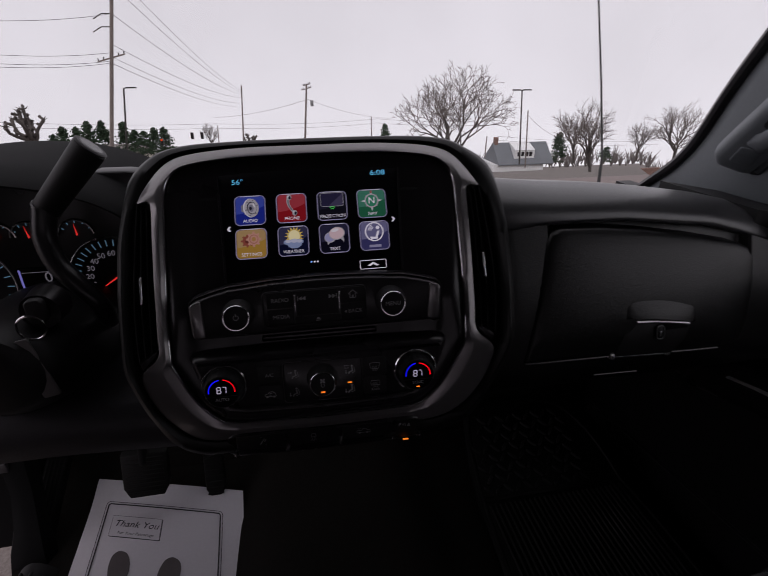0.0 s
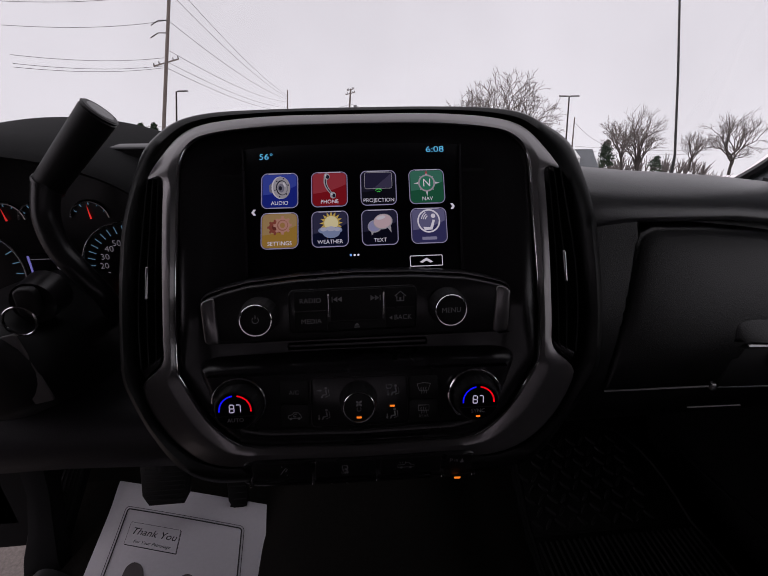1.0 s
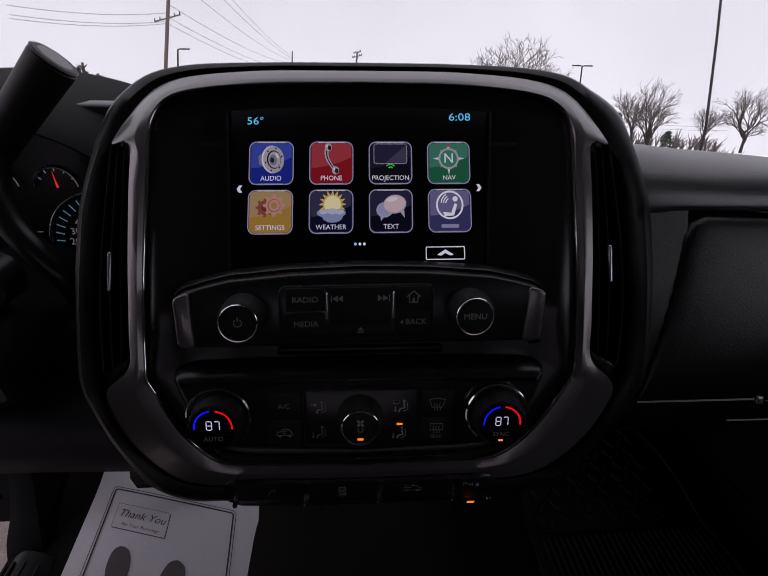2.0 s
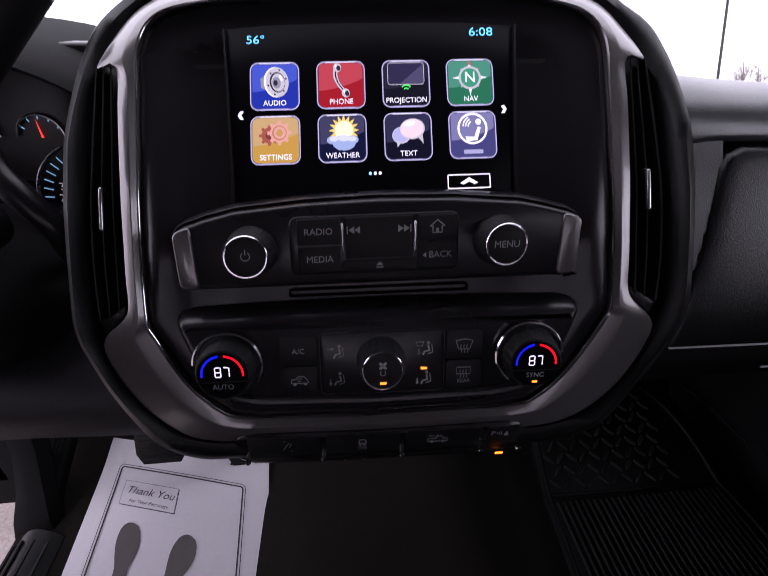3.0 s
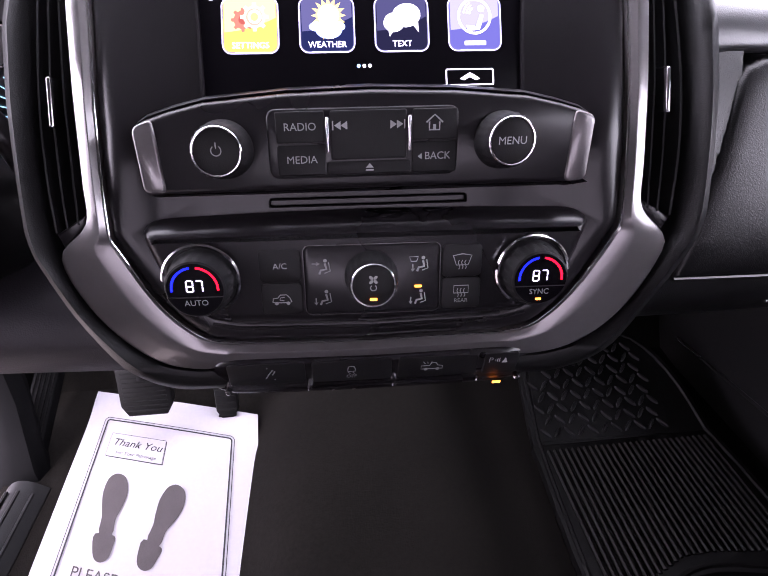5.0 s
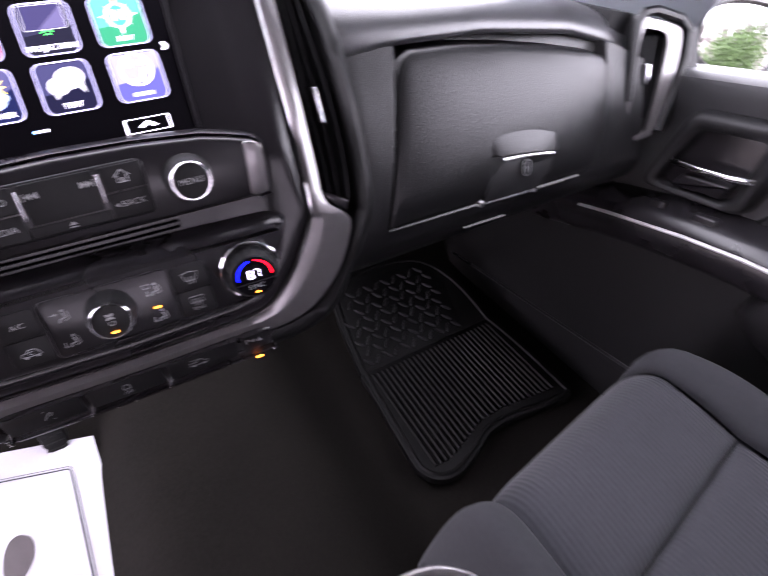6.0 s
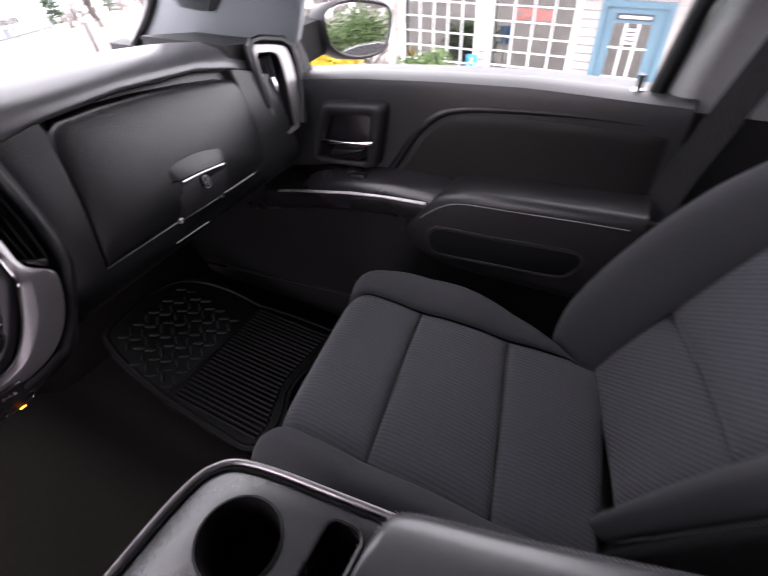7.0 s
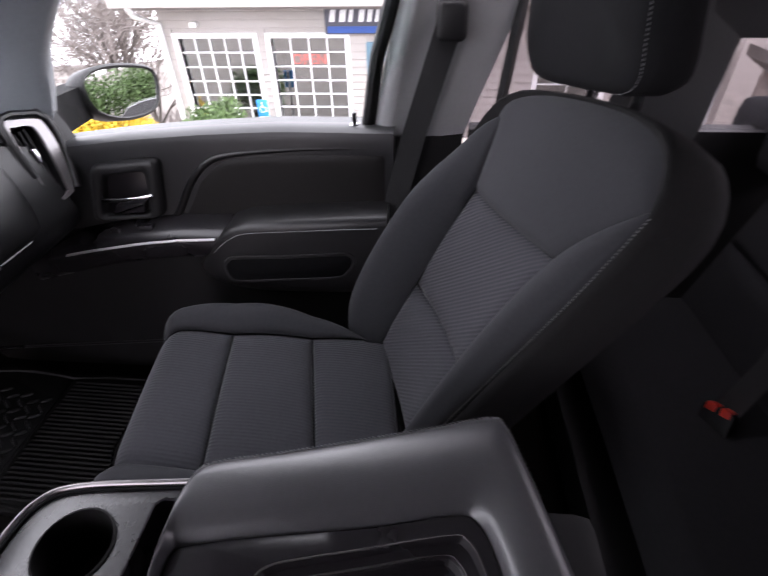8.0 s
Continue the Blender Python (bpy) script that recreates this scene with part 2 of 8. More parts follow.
def tube(bm, points, radius, n=10, flat=1.0, cap=True):
    """A round rod along the points; radius may be a list, flat squeezes it along the second axis."""
    p = [Vector(q) for q in points]
    loops, side = [], None
    for i, q in enumerate(p):
        d = (p[min(i + 1, len(p) - 1)] - p[max(i - 1, 0)]).normalized()
        if side is None:
            side = d.orthogonal().normalized()
        side = (side - d * side.dot(d)).normalized()
        up = d.cross(side)
        r = radius[i] if isinstance(radius, (list, tuple)) else radius
        loops.append([q + side * (r * math.cos(2 * math.pi * k / n)) + up * (r * flat * math.sin(2 * math.pi * k / n)) for k in range(n)])
    loft(bm, loops, cap0=cap, cap1=cap)


def sheet(bm, f, nu, nv):
    rows = [[bm.verts.new(f(i / nu, j / nv)) for i in range(nu + 1)] for j in range(nv + 1)]
    for a, b in zip(rows, rows[1:]):
        for i in range(nu):
            bm.faces.new((a[i], a[i + 1], b[i + 1], b[i]))
    return rows


def pillow(name, f, parent, mat, groove=0.006, edge=0.10, nu=22, nv=22, label="", thick=0.03, normal=None):
    """A padded panel: the surface f(a, b), with its rim drawn in along the seams, and a back to it."""
    def shaped(a, b, back=False):
        e = min(a, 1 - a, b, 1 - b)
        d = groove * (1 - min(e / edge, 1) ** 0.5) if e < edge else 0.0
        h = 1e-3
        da, db = Vector(f(min(a + h, 1), b)) - Vector(f(max(a - h, 0), b)), Vector(f(a, min(b + h, 1))) - Vector(f(a, max(b - h, 0)))
        n = da.cross(db).normalized()
        if normal is not None and n.dot(Vector(normal)) < 0:
            n = -n
        return Vector(f(a, b)) - n * (d + (thick if back else 0))
    bm = bm_new()
    top = sheet(bm, lambda a, b: shaped(a, b), nu, nv)
    border = [top[0][i] for i in range(nu + 1)] + [top[j][nu] for j in range(1, nv + 1)] + [top[nv][i] for i in range(nu - 1, -1, -1)] + [top[j][0] for j in range(nv - 1, 0, -1)]
    ab = [(i / nu, 0) for i in range(nu + 1)] + [(1, j / nv) for j in range(1, nv + 1)] + [(i / nu, 1) for i in range(nu - 1, -1, -1)] + [(0, j / nv) for j in range(nv - 1, 0, -1)]
    low = [bm.verts.new(shaped(a, b, True)) for a, b in ab]
    k = len(border)
    for i in range(k):
        bm.faces.new((border[i], border[(i + 1) % k], low[(i + 1) % k], low[i]))
    return part(name, bm, mat, parent, label, smooth=60)


def lettering(name, text, at, size, mat, parent, align="CENTER", depth=0.0002, shear=0.0, label=""):
    """Words in the built-in font, laid on a surface by at(u, v, w)."""
    cu = bpy.data.curves.new(name, "FONT")
    cu.body, cu.size, cu.align_x, cu.align_y, cu.shear, cu.resolution_u = text, size, align, "CENTER", shear, 3
    tmp = bpy.data.objects.new(name, cu)
    scene.collection.objects.link(tmp)
    bpy.context.view_layer.update()
    me = bpy.data.meshes.new_from_object(tmp.evaluated_get(bpy.context.evaluated_depsgraph_get()))
    bpy.data.objects.remove(tmp)
    bm = bm_new()
    bm.from_mesh(me)
    bpy.data.meshes.remove(me)
    for v in bm.verts:
        v.co = at(v.co.x, v.co.y, depth)
    return part(name, bm, mat, parent, label, smooth=0)


def smooth_table(x, pairs):
    """As table(), with a smooth curve through the pairs."""
    p = spline([Vector((a, b, 0)) for a, b in pairs], 8)
    return float(np.interp(x, [q.x for q in p], [q.y for q in p]))


def lerp(a, b, t):
    return a + (b - a) * t


def table(x, pairs):
    return float(np.interp(x, [p[0] for p in pairs], [p[1] for p in pairs]))


# ---- the setting: ground, cab shell ----
def ground_height(x, y):
    ahead = 0.0 if y < 4 else -0.204 * (y - 4)
    aside = 0.0 if x < 1.4 else -1.65 * min((x - 1.4) / 5.4, 1.0)
    turn = 1.0 if y < 4.4 else min(1.0, max(0.0, (51 - math.degrees(math.atan2(y, max(x, 0.01)))) / 10))
    fall = 0.0 if x < 6.8 or y < 4.4 else -0.25 * min(x - 6.8, 400) * min((y - 4.4) / 1.5, 1.0) * turn
    return min(ahead, 0) + aside * (1 if y < 30 else max(0, 1 - (y - 30) / 20)) + fall


ASPHALT = material("worn_concrete_lot", (0.185, 0.165, 0.152), 0.9, bump=0.8, grain=60, vary=0.35, stains=3, spec=0.2)
bm = bm_new()
xs = [-900, -300, -120, -60, -30, -15, -8, -4, -2, -1, 0, 1.4, 2.5, 4, 5.5, 6.8, 9, 11, 14, 18, 25, 34, 45, 60, 80, 110, 160, 400, 900]
ys = [-600, -200, -80, -30, -12, -6, -3, 0, 2, 4, 4.4, 5.2, 6, 8, 10, 13, 16, 24, 30, 40, 50, 70, 100, 150, 230, 500, 1500]
rows = [[bm.verts.new((x, y, ground_height(x, y))) for x in xs] for y in ys]
for a, b in zip(rows, rows[1:]):
    for i in range(len(xs) - 1):
        bm.faces.new((a[i], a[i + 1], b[i + 1], b[i]))
tagged(part("ground", bm, ASPHALT, None, "pale worn concrete parking lot sloping away from the truck"), "", "ground", "", "structure")

FLOOR = 0.74
bm = bm_new()
sheet(bm, lambda a, b: Vector((lerp(-0.62, 0.76, a), lerp(-1.2, 1.12, b), FLOOR + 0.085 * math.exp(-((lerp(-0.62, 0.76, a) - 0.03) / 0.19) ** 6) + max(0, (lerp(-1.2, 1.12, b) - 1.0)) * 1.6)), 40, 40)
geom = bmesh.ops.extrude_face_region(bm, geom=bm.faces[:])
for v in geom["geom"]:
    if isinstance(v, bmesh.types.BMVert):
        v.co.z -= 0.12
tagged(part("floor", bm, CARPET, None, "black carpeted cab floor with a centre hump"), "", "floor", "", "structure")

bm = bm_new()
box(bm, -0.78, 0.80, 1.10, 1.16, 0.70, 1.33, 0.01)
tagged(part("wall_firewall", bm, HARD, None, "black firewall behind the dashboard"), "", "wall", "", "structure")
bm = bm_new()
sheet(bm, lambda a, b: Vector((lerp(-0.62, 0.66, a) * (1 + 0.1 * (1 - b)), lerp(-1.25, 0.52, b), 1.93 - 0.05 * (2 * a - 1) ** 4 + 0.02 * math.sin(b * 3.1) - 0.10 * max(0, (b - 0.78) / 0.22) ** 2)), 16, 16)
geom = bmesh.ops.extrude_face_region(bm, geom=bm.faces[:])
for v in geom["geom"]:
    if isinstance(v, bmesh.types.BMVert):
        v.co.z += 0.05
tagged(part("ceiling", bm, HEADLINER, None, "grey cloth headliner under the cab roof"), "", "ceiling", "", "structure")


def wall_piece(name, quad, mat, label, cat="wall", thick=0.04, out=(1, 0, 0)):
    bm = bm_new()
    o = Vector(out) * thick
    loft(bm, [[Vector(q) for q in quad], [Vector(q) + o for q in quad]], cap0=True, cap1=True)
    return tagged(part(name, bm, mat, None, label), "", cat, "", "structure")


wall_piece("wall_rear", [(-0.76, -1.22, 0.7), (0.80, -1.22, 0.7), (0.80, -1.22, 1.40), (-0.76, -1.22, 1.40)], HARD, "black trimmed rear wall of the cab", out=(0, -1, 0))
wall_piece("wall_rear_header", [(-0.70, -1.22, 1.80), (0.70, -1.22, 1.80), (0.66, -1.22, 1.96), (-0.66, -1.22, 1.96)], REARTRIM, "grey header over the rear window", out=(0, -1, 0))
wall_piece("wall_rear_door", [(0.78, -1.22, 0.7), (0.78, -0.24, 0.7), (0.80, -0.24, 1.40), (0.80, -1.22, 1.40)], HARD, "black lower trim of the closed rear door")
# Unseen left wall, run past the driver to cut light from the doorway.
wall_piece("wall_left_light_block", [(-0.78, -1.22, 0.7), (-0.78, 0.28, 0.7), (-0.78, 0.28, 1.95), (-0.78, -1.22, 1.95)], HARD, "unseen dark left side of the cab, run forward to block doorway light", out=(-1, 0, 0))
wall_piece("wall_kick", [(-0.72, 0.93, 0.72), (-0.72, 1.12, 0.72), (-0.74, 1.12, 1.40), (-0.74, 0.93, 1.40)], HARD, "black kick panel beside the pedals", out=(-1, 0, 0))
wall_piece("trim_roof_rail", [(0.66, -1.22, 1.84), (0.66, 0.42, 1.84), (0.62, 0.42, 1.95), (0.62, -1.22, 1.95)], HEADLINER, "grey roof rail trim over the side windows", "trim")
wall_piece("trim_roof_rail_left", [(-0.70, -1.22, 1.84), (-0.70, 0.42, 1.84), (-0.64, 0.42, 1.95), (-0.64, -1.22, 1.95)], HEADLINER, "grey roof rail trim over the open doorway", "trim", out=(-1, 0, 0))

wall_piece("wall_kick_right", [(0.77, 0.655, 0.70), (0.77, 1.12, 0.70), (0.79, 1.12, 1.38), (0.79, 0.655, 1.38)], HARD, "black kick panel beside the passenger footwell")
wall_piece("trim_rocker", [(0.762, -0.24, 0.66), (0.762, 0.66, 0.66), (0.762, 0.66, 0.83), (0.762, -0.24, 0.83)], HARD, "black sill trim below the passenger door", "trim")

PRIVACY = glass_material("privacy_glass", 0.04, (0.56, 0.55, 0.56))
for name, quad, off, label in (("window_3", [(-0.74, -1.23, 1.38), (0.76, -1.23, 1.38), (0.68, -1.23, 1.82), (-0.68, -1.23, 1.82)], (0, -0.004, 0), "dark privacy glass of the rear window"),
                               ("window_4", [(0.812, -1.20, 1.38), (0.812, -0.20, 1.38), (0.80, -0.24, 1.86), (0.80, -1.20, 1.86)], (0.004, 0, 0), "dark privacy glass of the rear side window")):
    bm = bm_new()
    loft(bm, [[Vector(q) for q in quad], [Vector(q) + Vector(off) for q in quad]], True, True)
    tagged(part(name, bm, PRIVACY, None, label, 0), "", "window", "", "structure")
wall_piece("trim_rear_quarter", [(0.80, -1.22, 1.553), (0.80, -0.60, 1.553), (0.74, -0.60, 1.88), (0.74, -1.22, 1.88)], REARTRIM, "grey trim over the rear side window", "trim", 0.012)

# ---- centre stack ----
TILT = radians(15)
HUB = Vector((-.0016, .4772, 1.3966))
SET = Matrix.Translation(HUB + Vector((-.0020, -.0014, .0021))) @ pose(0, 0, 0, .11, .33, -1.72) @ Matrix.Translation(-HUB)


def S(u, v, w):
    """A point of the centre stack: u across, v up its face, w out of it."""
    v += u * .02 * min(max((v + .05) / .06, 0), 1)
    return SET @ Vector((u + table(u, [(.10, 0), (.13, .003), (.149, .0075), (.175, .010), (.196, .021)]), 0.5 + v * math.sin(TILT) - w * math.cos(TILT), 1.40 + v * math.cos(TILT) + w * math.sin(TILT)))


def face_w(v):
    return table(v, [(-0.15, 0.0), (-0.12, 0.012), (-0.03, 0.018), (0.045, 0.002), (0.17, -0.038)])


def D(u, v, w):
    """The display's plane, which leans back further."""
    return S(u, v, 0.004 - (v - 0.045) * 0.3667 + w)


def R(u, v, w):
    return S(u, v, 0.030 + w)


def K(u, v, w):
    return S(u, v, 0.032 + w)


stack = thing("center_stack", (0, 0.6, 1.2), "black and silver dashboard centre stack with a lit touch screen", "center stack")
SOFT_OUT = [(0, .1905), (.075, .1900), (.135, .1872), (.169, .1765), (.191, .153), (.1965, .117), (.1965, .066), (.196, .014), (.194, -.036), (.190, -.056), (.178, -.089), (.1575, -.127), (.135, -.145), (.10, -.1475), (0, -.150)]
SOFT_IN = [(0, .1820), (.075, .1813), (.1335, .1753), (.1590, .1603), (.1770, .1295), (.1840, .100), (.1845, .062), (.1855, .010), (.1835, -.032), (.180, -.048), (.166, -.083), (.142, -.112), (.117, -.123), (.09, -.1235), (0, -.124)]
SILV_OUT = [(0, .1815), (.075, .1808), (.133, .1748), (.1585, .1598), (.1765, .129), (.1640, .1265), (.1605, .062), (.1595, .002), (.160, -.0245), (.177, -.0455), (.1655, -.0825), (.1415, -.1115), (.1165, -.1225), (.089, -.123), (0, -.1235)]
BEZEL = [(0, .1712), (.07, .1702), (.118, .1660), (.1395, .158), (.1490, .140), (.1500, .110), (.1495, .062), (.1495, .005), (.1482, -.030), (.1452, -.041), (.128, -.077), (.108, -.099), (.09, -.1045), (.07, -.1055), (0, -.107)]


def top_back(v):
    """How far the upper edge of the soft surround stands back."""
    return -0.018 * min(max((v - 0.08) / 0.06, 0), 1)


def loop_of(half, dw, scale=1.0, per=5):
    pts = spline([Vector((u, v, 0)) for u, v in half], per)
    pts = mirrored(pts)
    return [S(p.x * scale, (p.y - 0.03) * scale + 0.03, face_w(p.y) + dw + top_back(p.y)) for p in pts]


def mix_half(a, b, t):
    return [(lerp(p[0], q[0], t), lerp(p[1], q[1], t)) for p, q in zip(a, b)]


bm = bm_new()
loft(bm, [loop_of(SOFT_OUT, -0.16, 1.02), loop_of(SOFT_OUT, -0.02, 1.005), loop_of(SOFT_OUT, -0.004), loop_of(mix_half(SOFT_OUT, SOFT_IN, .25), 0.006), loop_of(mix_half(SOFT_OUT, SOFT_IN, .6), 0.009),
          loop_of(mix_half(SOFT_OUT, SOFT_IN, .9), 0.004), loop_of(SOFT_IN, -0.03)])
part("soft_surround", bm, ROLL, stack, "grained black vinyl surround", 60)


def metal_frame():
    """The frame round the panel: a flat face and an inward bevel."""
    bm = bm_new()
    halves = [(SILV_OUT, -.012, -.016), (SILV_OUT, .0045, -.0055), (mix_half(SILV_OUT, BEZEL, .06), .0060, -.0040), (mix_half(SILV_OUT, BEZEL, .35), .0074, .0000), (mix_half(SILV_OUT, BEZEL, .66), .0084, .0040), (mix_half(SILV_OUT, BEZEL, .72), .0083, .0046), (mix_half(SILV_OUT, BEZEL, .96), .0058, .0058), (BEZEL, .0040, .0040), (BEZEL, -.012, -.012)]
    for side in (1, -1):
        loops = []
        for h, flat, slope in halves:
            pts = spline([Vector((u, v, 0)) for u, v in h], 5)
            loops.append([S(p.x * side, p.y, face_w(p.y) + lerp(flat, slope, min(max((p.y - .10) / .05, 0), 1))) for p in pts])
        loft(bm, loops, closed=False)
    bmesh.ops.remove_doubles(bm, verts=bm.verts, dist=1e-5)
    return part("metal_frame", bm, FRAME, stack, "satin pewter frame round the panel", 24)


metal_frame()
# thin bright line round the panel
bm = bm_new()
line = [S(p.x, p.y, face_w(p.y) + 0.0042) for p in mirrored(spline([Vector((u, v, 0)) for u, v in BEZEL], 5))]
tube(bm, line, 0.00042, 6)
part("bright_line", bm, CHROME, stack, "thin bright line round the control panel")

# black panel inside the frame
bm = bm_new()
panel_half = spline([Vector((u, v, 0)) for u, v in BEZEL], 5)
loops = []
for s, extra in ((1.0, -.0015), (0.99, 0.0030), (0.975, 0.0062), (0.955, 0.0082), (0.93, 0.0085), (0.90, 0.0068), (0.87, 0.0035), (0.84, -.0005), (0.80, -0.004), (0.6, -0.004), (0.3, -0.004), (0.02, -0.004)):
    lp = []
    for p in mirrored(panel_half):
        u, v = p.x * s, 0.03 + (p.y - 0.03) * s
        base = 0.004 - (v - 0.045) * 0.3667 if v > 0.045 else lerp(0.004, 0.014, min((0.045 - v) / 0.03, 1))
        rise = extra * (lerp(.55, .12, min(max((v - .04) / .07, 0), 1)) if extra > 0 else 1)
        lp.append(S(u, v, lerp(face_w(v), base, min((1 - s) * 12, 1)) + rise))
    loops.append(lp)
loft(bm, loops, cap1=True)
part("black_panel", bm, GLOSS, stack, "satin black control panel", 50)

# display: the glass, a slim rib either side, the lit signs
bm = bm_new()
prism(bm, [(-.0905, .041), (.0905, .041), (.0965, .155), (-.0965, .155)], D, -0.004, 0.0006, 0.0005)
display = part("display", bm, SCREEN, stack, "glossy black touch screen with rows of lit icons")
for s in (1, -1):
    bm = bm_new()
    loft(bm, [[D(s * (u + o), v, w) for o, w in ((-0.0016, -0.002), (-0.0009, 0.0030), (0.0004, 0.0036), (0.0016, -0.002))] for u, v in ((.0915, .043), (.0930, .08), (.0970, .152))], True, True)
    part("screen_rib", bm, GLOSS, stack)

ICON_W, ICON_H = 0.0318, 0.0305
ICON_U, ICON_V = (-.0645, -.0215, .0215, .0645), (.1145, .0805)
lit = {}


def glow(name, rgb, k=1.0):
    key = (name, rgb, k)
    if key not in lit:
        lit[key] = light_material(name, rgb, k)
    return lit[key]


LINE, DIMLINE = glow("pale_icon_rim", (0.44, 0.43, 0.66), 0.40), glow("dim_icon_rim", (0.10, 0.10, 0.17), 0.34)
WORD = glow("white_icon_word", (0.8, 0.8, 0.9), 0.55)
CYAN = glow("cyan_digits", (0.10, 0.50, 0.80), 0.8)


def flat_shape(name, outline, w, mat, parent):
    bm = bm_new()
    bm.faces.new([bm.verts.new(D(u, v, w)) for u, v in outline])
    return part(name, bm, mat, parent, "", 0)


def arc_band(cu, cv, r0, r1, a0, a1, n=18):
    o = [(cu + r1 * math.cos(radians(lerp(a0, a1, i / n))), cv + r1 * math.sin(radians(lerp(a0, a1, i / n)))) for i in range(n + 1)]
    return o + [(cu + r0 * math.cos(radians(lerp(a1, a0, i / n))), cv + r0 * math.sin(radians(lerp(a1, a0, i / n)))) for i in range(n + 1)]


def star(cu, cv, r0, r1, k, a0=90):
    return [(cu + (r1 if i % 2 == 0 else r0) * math.cos(radians(a0 + 180 * i / k)), cv + (r1 if i % 2 == 0 else r0) * math.sin(radians(a0 + 180 * i / k))) for i in range(2 * k)]


def gear(cu, cv, r, k=8):
    out = []
    for i in range(k):
        for f, q in ((-.5, .78), (-.32, 1), (.32, 1), (.5, .78)):
            a = 2 * math.pi * (i + f * 0.5) / k
            out.append((cu + r * q * math.cos(a), cv + r * q * math.sin(a)))
    return out


def ellipse(cu, cv, a, b, n=22, turn=0.0):
    c, s = math.cos(radians(turn)), math.sin(radians(turn))
    return [(cu + a * math.cos(t) * c - b * math.sin(t) * s, cv + a * math.cos(t) * s + b * math.sin(t) * c) for t in (2 * math.pi * i / n for i in range(n))]


def icon(col, row, low, high, word):
    """One lit icon: a rounded key with a pale rim, a lighter gloss over its top left, and its word."""
    u, v = ICON_U[col], ICON_V[row]
    bm = bm_new()
    rim(bm, rrect(u, v, ICON_W, ICON_H, .0052, 5), rrect(u, v, ICON_W - .0013, ICON_H - .0013, .0046, 5), D, 0.0007, 0.0010)
    key = part("icon", bm, LINE, display, "lit icon key with a pale rim")
    bm = bm_new()
    rim(bm, rrect(u, v, ICON_W - .0013, ICON_H - .0013, .0046, 5), rrect(u, v, ICON_W - .0022, ICON_H - .0022, .004, 5), D, 0.0007, 0.0009)
    part("inner_rim", bm, DIMLINE, key, "darker inner rim")
    flat_shape("rim_glint", rrect(u, v + ICON_H / 2 - .0006, ICON_W - .012, .0007, .0003, 2), .00108, glow("rim_highlight", (.7, .7, .85), .42), key)
    flat_shape("rim_glint", rrect(u, v - ICON_H / 2 + .0006, ICON_W - .014, .0006, .0003, 2), .00108, LINE, key)
    flat_shape("icon_face", rrect(u, v, ICON_W - .0022, ICON_H - .0022, .004, 5), 0.00085, glow("icon_dark_face", low, 0.42), key)
    q = [(u - .0143, v + .0125), (u - .0125, v + .0138), (u + .0125, v + .0138), (u + .0143, v + .0125)] + [(u + .0143 - .0286 * t, v + .004 - .0075 * t - .006 * t * (1 - t)) for t in (i / 8 for i in range(9))]
    flat_shape("icon_gloss", q, 0.00092, glow("icon_light_face", high, 0.36), key)
    if word:
        lettering("icon_word", word, lambda a, b, w: D(u + a, v - .0108 + b, .0011 + w), 0.0047, WORD, key)
    else:
        flat_shape("icon_word", rrect(u, v - .0108, .0130, .0026, .0008), .0011, glow("pale_word_bar", (.36, .36, .55), .4), key)
    return key, u, v + .002


SILVERY, DUSKY = glow("icon_silver", (.62, .62, .68), .32), glow("icon_grey", (.20, .20, .26), .5)
key, u, v = icon(0, 0, (.015, .03, .30), (.06, .10, .55), "AUDIO")
BLACKISH, PALE = glow("icon_shadow", (.02, .02, .035), .5), glow("icon_highlight", (.85, .85, .92), .42)
flat_shape("speaker_back", [(u - .0092, v + .0030), (u - .0030, v + .0075), (u - .0015, v - .0060), (u - .0088, v - .0028)], .00102, DUSKY, key)
flat_shape("speaker_edge", ellipse(u + .0008, v + .0006, .0078, .0098, turn=8), .00104, PALE, key)
flat_shape("speaker_plate", ellipse(u + .0016, v + .0006, .0074, .0096, turn=8), .00106, SILVERY, key)
for a in range(0, 360, 60):
    flat_shape("speaker_bolt", ellipse(u + .0016 + .0059 * math.cos(radians(a + 15)), v + .0006 + .0080 * math.sin(radians(a + 15)), .0006, .0007, 8), .00108, BLACKISH, key)
flat_shape("speaker_ring", ellipse(u + .0018, v + .0005, .0050, .0066, turn=8), .00110, BLACKISH, key)
flat_shape("speaker_cone", ellipse(u + .0022, v + .0004, .0043, .0058, turn=8), .00112, SILVERY, key)
flat_shape("speaker_well", ellipse(u + .0012, v + .0002, .0027, .0038, turn=8), .00114, DUSKY, key)
flat_shape("speaker_cap", ellipse(u + .0006, v + .0001, .0014, .0019, turn=8), .00116, BLACKISH, key)
flat_shape("speaker_glint", ellipse(u + .0040, v + .0032, .0008, .0022, 12, 25), .00116, PALE, key)
key, u, v = icon(1, 0, (.30, .012, .02), (.50, .06, .08), "PHONE")
bow = [(u - .0030 - .0020 * math.sin(math.pi * t) + .0062 * t ** 1.6, v + .0098 - .0172 * t) for t in (i / 10 for i in range(11))]
flat_shape("handset_grip", [(a - .0013, b) for a, b in bow] + [(a + .0015, b) for a, b in bow[::-1]], .00105, SILVERY, key)
flat_shape("handset_shade", [(a - .0002, b) for a, b in bow[1:-1]] + [(a + .0007, b) for a, b in bow[1:-1][::-1]], .00108, BLACKISH, key)
